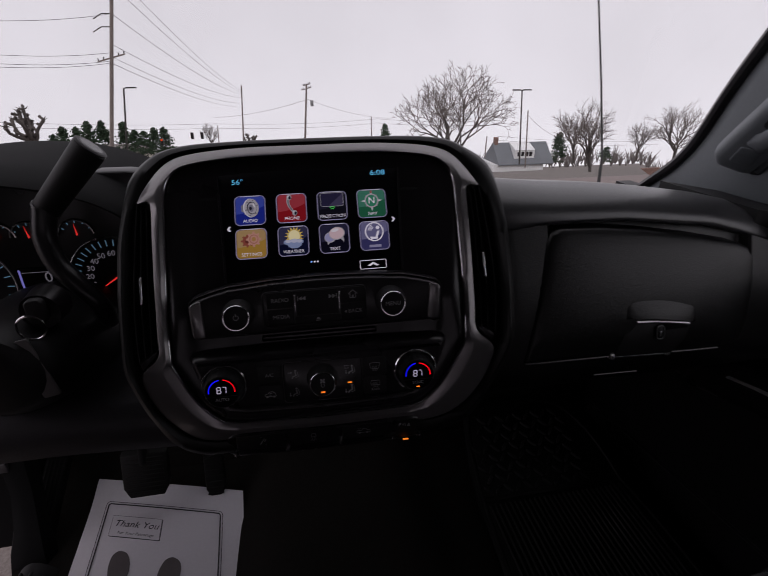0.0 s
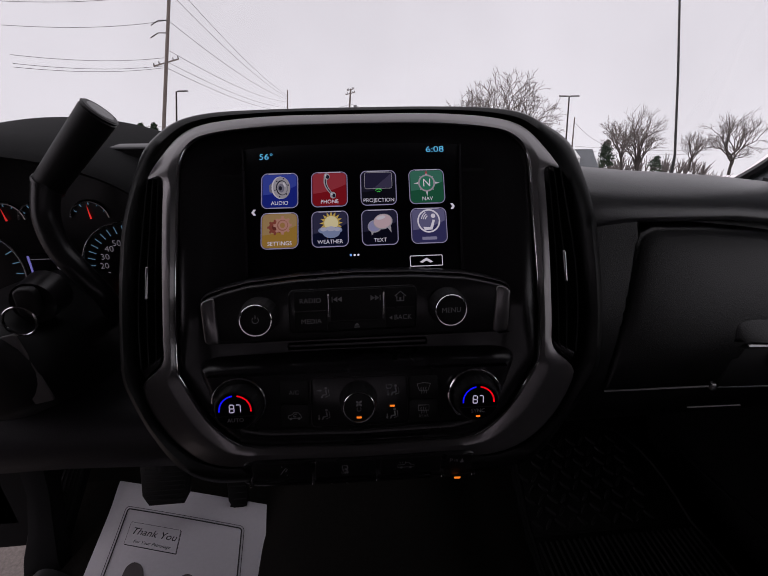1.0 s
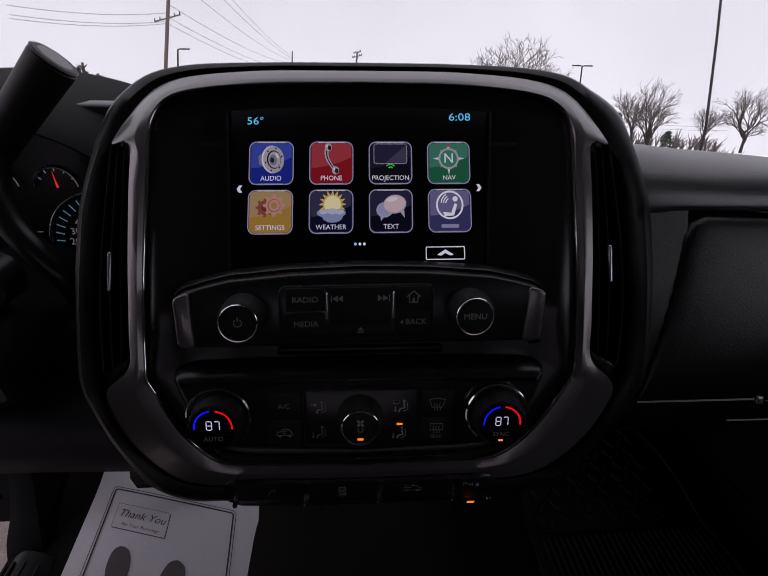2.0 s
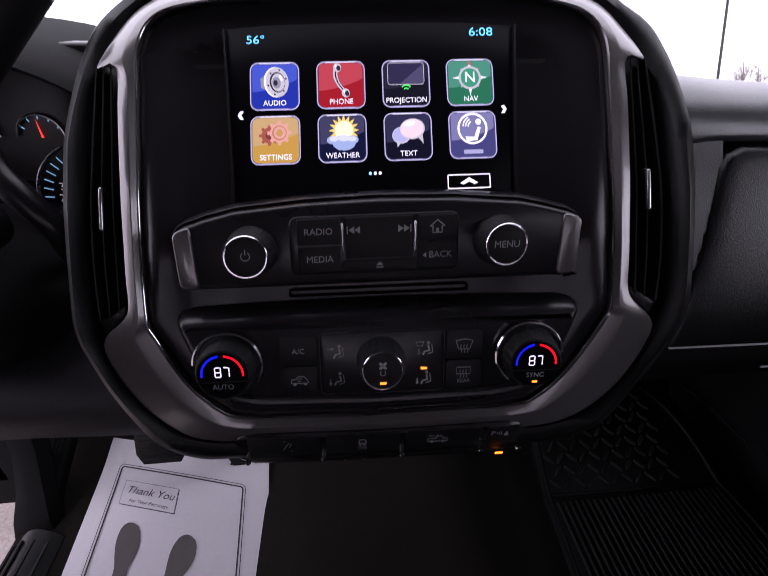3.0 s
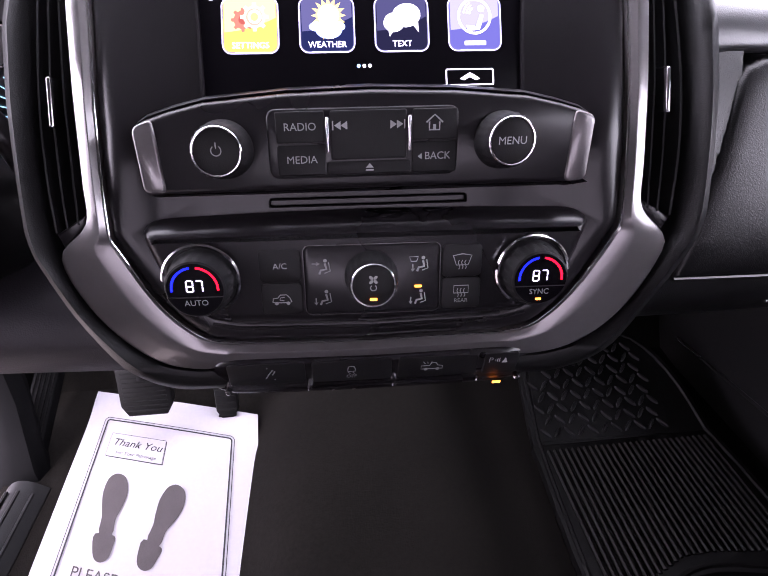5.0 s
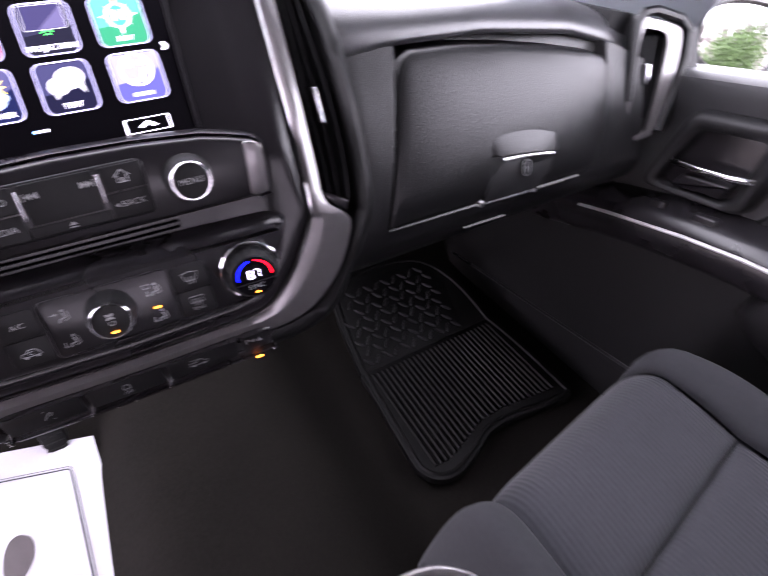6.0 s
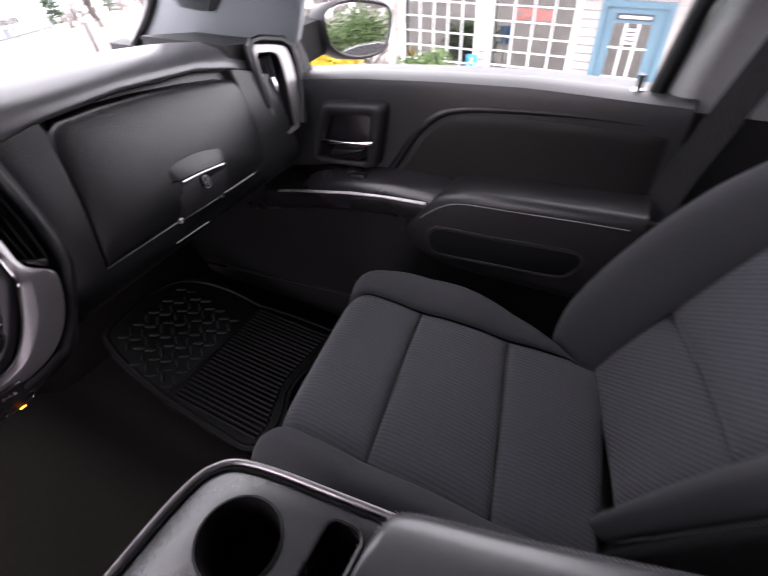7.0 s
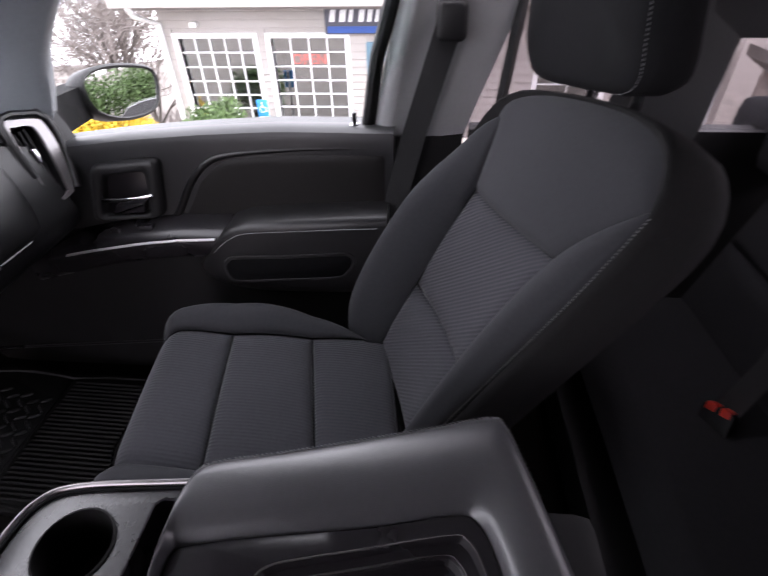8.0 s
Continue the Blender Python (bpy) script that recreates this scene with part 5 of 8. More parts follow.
loft(bm, [[Vector((x, y, z)) for x, y in ((xl, yf + .02), (xl + .008, yf + .004), (lerp(xl, xr, .5), yf), (xr - .008, yf + .005), (xr, yf + .03), (xr - .02, yf + .07), (xl, yf + .08))] for z, xl, xr, yf in ((.72, -.640, -.552, .785), (.76, -.632, -.556, .79), (.80, -.626, -.564, .815), (.87, -.627, -.572, .85), (.96, -.640, -.580, .875), (1.06, -.660, -.600, .89), (1.25, -.68, -.62, .91))], True, True)
part("post_trim", bm, DARKTRIM, post, "", 50)
bm = bm_new()
box(bm, -.86, -.63, .93, 1.10, .64, 1.35, .02)
part("hinge_cover", bm, DARKTRIM, post, "black cover behind the post")
bm = bm_new()
prism(bm, rrect(-.625, .935, .030, .022, .003, 3), lambda x, z, w: Vector((x, .868 - w, z)), -.01, .006, .002)
part("hood_release", bm, LOWER, post, "small grey release handle")

# paper mat
mat_paper = thing("paper_floor_mat", (-.38, .80, .75), "white paper floor mat printed with two shoe soles", "paper mat")


def F(u, v, w=0.0):
    """The paper: u along its width, v along its length from the top, in metres."""
    x = -.522 + u * .957 + v * .075
    y = .982 - u * .285 - v * .985
    return Vector((x, y, .754 + .010 * math.exp(-((v) / .05) ** 2) + .0025 * math.sin(9 * u + 5 * v) + w))


bm = bm_new()
sheet(bm, lambda a, b: F(a * .350, b * .50), 20, 24)
g_ = bmesh.ops.extrude_face_region(bm, geom=bm.faces[:])
for v in g_["geom"]:
    if isinstance(v, bmesh.types.BMVert):
        v.co.z -= .0012
part("sheet", bm, PAPER, mat_paper)


def ink(name, outline, mat=INK, h=.0012, close=True):
    bm = bm_new()
    vs = [bm.verts.new(F(u, v, h)) for u, v in outline]
    f = bm.faces.new(vs)
    bmesh.ops.triangulate(bm, faces=[f])
    return part(name, bm, mat, mat_paper, "", 0)


def ink_frame(u0, v0, u1, v1, r, t):
    bm = bm_new()
    o = rrect((u0 + u1) / 2, (v0 + v1) / 2, u1 - u0, v1 - v0, r, 5)
    i = rrect((u0 + u1) / 2, (v0 + v1) / 2, u1 - u0 - 2 * t, v1 - v0 - 2 * t, max(r - t, .001), 5)
    def dense(c):
        out = []
        for k in range(len(c)):
            p, q = c[k], c[(k + 1) % len(c)]
            out += [(lerp(p[0], q[0], s / 6), lerp(p[1], q[1], s / 6)) for s in range(6)]
        return out
    loft(bm, [[F(*p, .0012) for p in dense(o)], [F(*p, .0012) for p in dense(i)]])
    part("printed_frame", bm, INK, mat_paper, "black printed border", 0)


ink_frame(.034, .058, .304, .49, .010, .0013)
ink_frame(.0385, .0625, .2995, .4855, .007, .0030)
ink_frame(.057, .093, .169, .146, .001, .0007)
ink("label_shadow", [(.059, .1452), (.171, .1452), (.171, .1470), (.059, .1470)])
ink("label_shadow", [(.1695, .0950), (.171, .0950), (.171, .1452), (.1695, .1452)])
lettering("printed_words", "Thank You", lambda a, b, w: F(.113 + a, .113 - b, .0012), .0225, INK, mat_paper, shear=.35)
lettering("printed_words", "For Your Patronage", lambda a, b, w: F(.115 + a, .1355 - b, .0012), .0100, INK, mat_paper, shear=.35)
lettering("printed_words", "PLEASE DRIVE", lambda a, b, w: F(.136 + a, .353 - b, .0012), .024, SOLE, mat_paper)
lettering("printed_words", "CAREFULLY", lambda a, b, w: F(.125 + a, .381 - b, .0012), .024, SOLE, mat_paper)


def sole(u, v, turn):
    c, s = math.cos(radians(turn)), math.sin(radians(turn))
    fore = [(.0, -.062), (.016, -.056), (.025, -.038), (.026, -.018), (.020, .004), (.013, .022), (.012, .048), (-.014, .048), (-.016, .022), (-.022, .0), (-.026, -.024), (-.022, -.048), (-.012, -.059)]
    heel = [(-.021, .049), (.018, .049), (.019, .066), (.015, .084), (.002, .092), (-.012, .088), (-.020, .072)]
    for q in (fore, heel):
        pts = [(p.x, p.y) for p in spline([Vector((*k, 0)) for k in q], 3, True)]
        ink("shoe_print", [(u + .84 * a * c - b * s, v + .84 * a * s + b * c) for a, b in pts], SOLE)


sole(.0985, .240, -3)
sole(.194, .241, 14)

# ---- passenger floor mat ----
MATRIB = material("worn_mat_rubber", (.0048, .0046, .0046), .52, bump=.2, grain=500, spec=.18)
rubber_mat = thing("floor_mat", (.48, .65, .77), "black rubber floor mat with ribs and a diamond tread plate", "floor mat")
edge = spline([Vector(q) for q in ((.312, .53, 0), (.316, .488, 0), (.338, .462, 0), (.375, .455, 0), (.425, .470, 0), (.475, .492, 0), (.53, .495, 0), (.62, .480, 0), (.680, .48, 0), (.690, .52, 0), (.688, .70, 0), (.66, .86, 0), (.58, .95, 0), (.40, .96, 0), (.345, .90, 0), (.325, .70, 0))], 4, True)


def M(x, y, w):
    return Vector((x, y, .770 + max(0, y - .74) * .42 + w))


for near in (True, False):
    bm = bm_new()
    pts = [(p.x, p.y) for p in edge if (p.y < .74) == near]
    cut = next(k for k in range(len(pts)) if (Vector(pts[k]) - Vector(pts[k - 1])).length > .15)
    pts = pts[cut:] + pts[:cut]
    y = .7398 if near else .7402
    prism(bm, pts + [(pts[-1][0], y), (pts[0][0], y)], M, -.014, .004, .0008)
    part("base", bm, RUBBER, rubber_mat, "", 50)
bm = bm_new()
ins = inset([(p.x, p.y) for p in edge], .010)
tube(bm, [M(*p, .004) for p in ins + ins[:1]], .0042, 6, cap=False)
part("raised_rim", bm, RUBBER, rubber_mat, "raised rim")
for i in range(28):
    x = .350 + i * .0115
    y0 = table(x, [(.34, .482), (.38, .480), (.43, .497), (.48, .516), (.53, .518), (.66, .503)]) + .006
    bm = bm_new()
    tube(bm, [M(x - (.72 - .5) * .02, y0, .0065), M(x, .725, .0065)], .0037, 6, 1.2)
    part("rib", bm, MATRIB, rubber_mat)
TREAD = material("worn_tread_rubber", (.014, .0145, .015), .42, bump=.2, grain=500, spec=.35)
bm = bm_new()
prism(bm, [(.340, .745), (.600, .740), (.625, .86), (.60, .925), (.42, .935), (.362, .90)], M, .003, .006, .001)
part("tread_plate", bm, MATRIB, rubber_mat, "grey tread plate", 40)
for i in range(11):
    for j in range(8):
        x, y = .356 + i * .0235 + (j % 2) * .0118, .757 + j * .0215
        if x > .60 or (x < .372 and y > .86):
            continue
        bm = bm_new()
        prism(bm, ellipse(x, y, .0115, .0034, 10, 45 if (i + j) % 2 else -45), M, .005, .0105, .0016)
        part("tread_lug", bm, TREAD, rubber_mat)

# ---- passenger door, pillars, glass ----
DOORTOP = material("soft_black_door_vinyl", (0.014, 0.0142, 0.0155), 0.40, bump=0.22, grain=1000, kind="leather", spec=0.6)
door = thing("door_1", (.78, .25, .78), "closed black passenger door with a chrome handle and padded armrest", "door", "", "structure")


def sill(y):
    return table(y, [(-.12, 1.412), (-.03, 1.412), (.12, 1.413), (.27, 1.405), (.42, 1.393), (.56, 1.376), (.66, 1.36)])


def P(y, z, w):
    """A point of the door's inner face, w into the cab."""
    return Vector((.757 - w, y, z))


bm = bm_new()
loft(bm, [[Vector((x, y, z)) for x, z in ((.84, 1.166), (.757, 1.166), (.757, sill(y) - .055), (.753, sill(y) - .022), (.757, sill(y) - .006), (.768, sill(y)), (.80, sill(y) - .002), (.84, sill(y) - .004))] for y in np.linspace(-.10, .66, 24)], True, True)
part("door_panel", bm, DOORTOP, door, "black upper door trim with a soft top edge", 40)
bm = bm_new()
loft(bm, [[Vector((x, y, z)) for x, z in ((.84, .80), (.765, .80), (.755, .92), (.757, 1.10), (.7572, 1.165), (.84, 1.165))] for y in np.linspace(-.10, .66, 12)], True, True)
part("lower_panel", bm, HARD, door, "hard black lower door trim", 40)
DOORPAD = material("brown_black_padded_vinyl", (0.0066, 0.0058, 0.0056), 0.50, bump=0.2, grain=900, kind="leather", spec=0.28)
RIDGE = [(p.x, p.y) for p in spline([Vector((*q, 0)) for q in ((.392, 1.180), (.350, 1.240), (.310, 1.302), (.268, 1.343), (.222, 1.3600), (.14, 1.3700), (.05, 1.3755), (-.046, 1.3765))], 6)]
bm = bm_new()
tube(bm, [P(y, z, -.0025) for y, z in RIDGE], [.009 - .004 * i / (len(RIDGE) - 1) for i in range(len(RIDGE))], 10)
part("pad_ridge", bm, SOFT, door, "grained ridge over the padded insert", 60)
pillow("padded_insert", lambda a, b: P(lerp(table(b, [(0, .372), (.4, .325), (.68, .296), (.88, .258), (1, .222)]), -.088, a), lerp(1.190, table(lerp(.222, -.045, a), [(-.045, 1.370), (.05, 1.369), (.16, 1.362), (.222, 1.354)]), b), .003), door, DOORPAD, .004, .10, 24, 18, "grained padded insert", .008, (-1, 0, 0))


# handle in its bezel
bm = bm_new()
bez, eye = rpoly([(.505, 1.341), (.356, 1.358), (.382, 1.226), (.545, 1.212)], .022), rpoly([(.480, 1.316), (.398, 1.326), (.412, 1.238), (.512, 1.228)], .012)
loft(bm, [[P(*p, w) for p in mix_half(bez, eye, t)] for t, w in ((0, -.004), (0, .004), (.06, .011), (.18, .017), (.35, .020), (.62, .0195), (.82, .016), (.95, .007), (1, -.003))])
bowl = part("handle_bezel", bm, HARD, door, "raised black bezel round the handle", 50)
bm = bm_new()
prism(bm, inset(eye, -.004), P, -.004, .0015, .001)
part("handle_bowl", bm, GLOSS, bowl, "dark recess behind the handle")
bm = bm_new()
bar = [(.512, 1.262, .012), (.500, 1.266, .019), (.46, 1.2695, .022), (.42, 1.274, .022), (.392, 1.279, .019), (.382, 1.283, .012)]
loft(bm, [[P(y, z + dz, w + dw) for dz, dw in ((.0042, -.004), (.0050, .0010), (.0020, .0035), (-.0030, .0030), (-.0048, -.001), (-.0030, -.006))] for y, z, w in bar], True, True)
part("door_handle", bm, CHROME, bowl, "chrome inner door handle", 60)
bm = bm_new()
prism(bm, rpoly([(.480, 1.254), (.412, 1.262), (.420, 1.238), (.492, 1.230)], .006), P, .0, .017, .005)
part("pull_lip", bm, PANEL, bowl, "black lip under the handle", 60)
# switch ledge with its bright strip
bm = bm_new()
loft(bm, [[Vector((x, y, z)) for x, z in ((.760, 1.235 - dy), (.715, 1.226 - dy), (.701, 1.217 - dy), (.696, 1.206 - dy), (.694, 1.196 - dy), (.696, 1.172 - dy * 1.1), (.702, 1.162 - dy * 1.1), (.720, 1.154 - dy * 1.1), (.760, 1.146 - dy * 1.25))] for y, dy in ((.70, .075), (.62, .055), (.56, .040), (.50, .027), (.42, .014), (.34, .004), (.25, .0), (.20, .0))], True, True)
ledge = part("switch_ledge", bm, PANEL, door, "glossy black ledge with a window switch", 50)
bm = bm_new()
loft(bm, [[Vector((x, y, z + d)) for x, d in ((.6965, .0020), (.6935, .0026), (.6905, .0006), (.6905, -.0014), (.6950, -.0024))] for y, z in ((.60, 1.156), (.548, 1.168), (.50, 1.177), (.42, 1.192), (.34, 1.202), (.262, 1.207))], True, True)
part("bright_strip", bm, SILVER, ledge, "thin chrome strip")
for y, k in ((.415, 1.0), (.487, .7)):
    bm = bm_new()
    prism(bm, rpoly([(.722 - .009 * k, y - .016 * k), (.722 + .009 * k, y - .016 * k), (.722 + .007 * k, y + .016 * k), (.722 - .007 * k, y + .016 * k)], .003), lambda x, yy, w: Vector((x, yy, 1.216 + w - (yy - .40) * .13)), -.008, .007, .003)
    part("window_switch", bm, PANEL, ledge, "small black window switch", 60)
# armrest
bm = bm_new()
loops = []
for y, zt, zb, x in ((.322, 1.128, 1.112, .722), (.312, 1.142, 1.104, .706), (.296, 1.162, 1.094, .697), (.270, 1.196, 1.084, .692), (.248, 1.217, 1.078, .690), (.224, 1.233, 1.074, .689), (.185, 1.246, 1.070, .688), (.10, 1.253, 1.070, .688), (.0, 1.260, 1.072, .689), (-.05, 1.263, 1.076, .690), (-.09, 1.264, 1.080, .694)):
    loops.append([Vector((a, y, b)) for a, b in ((.762, zt + .008), (.735, zt + .004), (x + .014, zt + .002), (x + .005, zt - .003), (x + .001, zt - .010), (x, zt - .018), (x + .002, lerp(zt, zb, .5)), (x + .006, lerp(zt, zb, .85)), (x + .014, zb + .004), (x + .030, zb - .006), (.762, zb - .014))])
loft(bm, loops, True, True)
part("armrest", bm, ARMREST, door, "padded black vinyl armrest", 60)
bm = bm_new()
seam = spline([(.705, .300, 1.140), (.6905, .262, 1.184), (.688, .228, 1.212), (.6865, .190, 1.2275), (.6865, .10, 1.2350), (.6875, .0, 1.2420), (.6885, -.07, 1.2455)], 5)
tube(bm, seam, .0011, 5)
part("armrest_seam", bm, STITCH, door, "grey stitched seam")
bm = bm_new()
pocket = [(.252, 1.142), (.242, 1.158), (.222, 1.166), (.12, 1.172), (.01, 1.182), (-.014, 1.180), (-.020, 1.164), (-.006, 1.140), (.018, 1.126), (.13, 1.116), (.225, 1.108), (.246, 1.116)]
pk = [(p.x, p.y) for p in spline([Vector((*q, 0)) for q in pocket], 4, True)]
loft(bm, [[P(*p, w) for p in inset(pk, d)] for d, w in ((-.006, .060), (-.005, .0690), (-.001, .0700), (.003, .0685), (.005, .060))])
pull = part("pull_pocket", bm, ARMREST, door, "black rim of the grab pocket", 50)
# No recess is cut: a dark plate stands for the shade in it.
bm = bm_new()
prism(bm, inset(pk, .002), P, .050, .0690, .001)
part("pocket_shade_plate", bm, DARKTRIM, pull, "flat black plate standing for the pocket's shade")
bm = bm_new()
tube(bm, [(.79, -.024, 1.40), (.79, -.024, 1.433)], [.004, .005], 10)
part("lock_pin", bm, GLOSS, door, "black lock pin on the sill")
bm = bm_new()
tube(bm, [(.79, -.024, 1.409), (.79, -.024, 1.413)], [.010, .008], 12)
part("lock_collar", bm, CHROME, door, "small bright collar")
bm = bm_new()
prism(bm, [(.655, 1.355), (.655, 1.47), (.60, 1.47), (.575, 1.42), (.555, 1.372), (.56, 1.362)], lambda y, z, w: Vector((.79 - w, y, z)), -.02, .012, .004)
part("sail_panel", bm, HARD, door, "black corner trim behind the mirror")
bm = bm_new()
tube(bm, [(.66, .875, .893), (.70, .56, .893), (.71, .38, .905)], .0035, 6)
part("carpet_edge", bm, PANEL, door, "thin edge of the sill trim")

glass1 = tagged(part("window_1", (lambda b: (loft(b, [[Vector((x, -.10, sill(-.1) - .02)), Vector((x, .62, 1.345)), Vector((x - .03, .50, 1.60)), Vector((x - .10, .40, 1.85)), Vector((x - .10, -.16, 1.85))] for x in (.806, .810)], True, True), b)[1])(bm_new()), GLASS, None, "clear passenger side window glass", 0), "", "window", "", "structure")
glass1.visible_shadow = False
glass2 = tagged(part("window_2", (lambda b: (loft(b, [[Vector((-.92, 1.15 + d, 1.385)), Vector((.92, 1.15 + d, 1.385)), Vector((.76, .46 + d, 1.93)), Vector((-.76, .46 + d, 1.93))] for d in (0, .005)], True, True), b)[1])(bm_new()), GLASS, None, "clear windscreen glass", 0), "", "window", "", "structure")
glass2.visible_shadow = False

PF = [(.815, 1.055, 1.372), (.772, .890, 1.485), (.728, .765, 1.640), (.655, .52, 1.93)]
PR = [(.795, .600, 1.362), (.786, .556, 1.450), (.778, .520, 1.535), (.765, .43, 1.640), (.73, .28, 1.77), (.69, .15, 1.87)]
PF, PR = spline(PF, 10), spline(PR, 6)


def pillar_loop(t):
    """A ring round the pillar: its glass edge, its bulging inner face, its door edge, its outside."""
    f, r = PF[round(t * 30)], PR[round(t * 30)]
    ins = Vector((-.030, -.025, -.012)) * min(.35 + 2 * t, 1)
    return [f, f.lerp(r, .06) + ins * .35, f.lerp(r, .25) + ins * .8, f.lerp(r, .5) + ins, f.lerp(r, .75) + ins * .8, f.lerp(r, .94) + ins * .35, r, r + Vector((.05, .02, .01)), f + Vector((.05, .03, .01))]


PILLARGREY = material("slate_grey_pillar_plastic", (0.17, 0.185, 0.20), 0.45, bump=0.2, grain=900, kind="leather", vary=0.06)
pil = thing("windscreen_pillar", (.78, .90, 1.40), "grey plastic windscreen pillar trim with a grab handle", "pillar", "", "structure")
bm = bm_new()
loft(bm, [pillar_loop(i / 15) for i in range(16)], True, True)
part("pillar_trim", bm, PILLARGREY, pil, "", 60)
g0, g1 = Vector((.728, .735, 1.515)), Vector((.660, .43, 1.800))
along = (g1 - g0).normalized()
inward = Vector((-.62, -.62, -.48)).normalized()
across = along.cross(inward).normalized()
inward = across.cross(along).normalized()


def GH(u, v, w):
    """A point of the grab handle: u along the pillar, v across it, w into the cab."""
    return g0 + along * u + across * v + inward * w


bm = bm_new()
prism(bm, [(p.x, p.y) for p in spline([Vector((*q, 0)) for q in ((-.020, -.030), (-.028, .0), (-.018, .032), (.030, .040), (.46, .040), (.48, .0), (.46, -.036), (.05, -.038))], 5, True)], GH, .0, .026, .012)
foot = part("handle_base", bm, PILLARGREY, pil, "moulded grey base of the grab handle", 60)
# Flat plate proud of the base, its dark colour painted in as shade.
bm = bm_new()
prism(bm, rpoly([(.075, -.022), (.44, -.022), (.44, .024), (.095, .024)], .02), GH, .020, .0268, .001)
part("hollow_shade_plate", bm, REARTRIM, foot, "flat charcoal plate painted in as the hollow's shade", 40)
bm = bm_new()
loft(bm, [[GH(u, v + dv * k, w + dw * k) for dv, dw in ((-.016, -.004), (-.013, .006), (0, .010), (.013, .006), (.016, -.004), (0, -.010))] for u, v, w, k in ((.045, .004, .022, 1.5), (.075, .004, .036, 1.25), (.12, .004, .044, 1.0), (.25, .004, .048, .95), (.38, .004, .044, 1.0), (.43, .004, .034, 1.25), (.46, .004, .020, 1.5))], True, True)
part("grab_handle", bm, PILLARGREY, pil, "grey grab handle", 70)
bm = bm_new()
prism(bm, rpoly([(-.004, -.014), (.034, -.018), (.040, .012), (.004, .018)], .006), GH, .024, .0285, .0015)
part("screw_cap", bm, PILLARGREY, foot, "small cap over a screw", 40)
bm = bm_new()
tube(bm, [p + Vector((-.006, .004, .002)) for p in PF], .010, 8)
part("black_edge", bm, GLOSS, pil, "black glazing edge")

bp = thing("door_pillar", (.80, -.15, .75), "light grey door pillar trim with black lower half", "pillar", "", "structure")
bm = bm_new()
def bp_section(z):
    yf = table(z, [(.75, -.02), (1.40, -.070), (1.53, -.093), (1.62, -.122), (1.86, -.20)])
    yr = table(z, [(.75, -.17), (1.40, -.235), (1.62, -.315), (1.86, -.40)])
    return [Vector((x, y, z)) for x, y in ((.86, yf + .012), (.806, yf + .010), (.792, yf + .006), (.783, yf - .003), (.779, yf - .014), (.780, yf - .026), (.786, yf - .032), (.787, lerp(yf, yr, .5)), (.786, yr + .05), (.80, yr + .005), (.86, yr))]
loft(bm, [bp_section(z) for z in (1.392, 1.45, 1.50, 1.56, 1.62, 1.70, 1.78, 1.86)], True, True)
part("upper_trim", bm, TRIMGREY, bp, "light grey upper trim", 50)
bm = bm_new()
loft(bm, [bp_section(z) for z in (.75, 1.0, 1.2, 1.39)], True, True)
part("lower_trim", bm, HARD, bp, "black lower trim", 50)
bm = bm_new()
tube(bm, [(.800, table(z, [(.75, .002), (1.40, -.048), (1.53, -.069), (1.62, -.098), (1.86, -.176)]), z) for z in (.78, 1.0, 1.2, 1.40, 1.52, 1.64, 1.75, 1.86)], .013, 8)
part("door_seal", bm, RUBBER, bp, "black rubber door seal")
bm = bm_new()
prism(bm, rrect(-.193, 1.585, .05, .06, .012, 4), lambda y, z, w: Vector((.785 - w, y, z)), 0, .030, .008)
part("belt_guide", bm, HARD, bp, "black belt guide", 60)
for i, (yt, yb, w) in enumerate(((-.315, -.275, .020), (-.50, -.475, .175))):
    bm = bm_new()
    loft(bm, [[Vector((x, y, z)) for x, y in ((.80, lerp(yb, yt, (z - 1.38) / .46)), (.79, lerp(yb, yt, (z - 1.38) / .46) - w / 2), (.80, lerp(yb, yt, (z - 1.38) / .46) - w), (.84, lerp(yb, yt, (z - 1.38) / .46) - w / 2))] for z in (1.38, 1.5, 1.65, 1.86)], True, True)
    tagged(part("trim_window_post" if i == 0 else "trim_rear_pillar", bm, HARD if i == 0 else REARTRIM, None, "narrow dark post of the rear door window" if i == 0 else "charcoal trimmed rear pillar", 50), "", "pillar", "", "structure")

belt = thing("seat_belt", (.76, -.12, 1.2), "black seat belt hanging from the door pillar", "seat belt")
bm = bm_new()
loft(bm, [[Vector((x, y + d, z)) for d in (-.022, .022)] for x, y, z in ((.762, -.195, 1.60), (.757, -.165, 1.50), (.752, -.135, 1.40), (.748, -.105, 1.28), (.745, -.085, 1.15), (.745, -.08, .95))], closed=False)
g_ = bmesh.ops.extrude_face_region(bm, geom=bm.faces[:])
for v in g_["geom"]:
    if isinstance(v, bmesh.types.BMVert):
        v.co.x += .0015
part("webbing", bm, BELT, belt, "black belt webbing", 60)
bm = bm_new()
prism(bm, rrect(-.095, 1.215, .052, .040, .008, 4), lambda y, z, w: Vector((.747 - w, y, z)), 0, .010, .003)
part("tongue", bm, HARD, belt, "black belt tongue")
bm = bm_new()
prism(bm, rrect(-.095, 1.188, .024, .018, .003, 3), lambda y, z, w: Vector((.744 - w, y, z)), 0, .004, .001)
part("tongue_plate", bm, METAL, belt, "steel tongue plate")

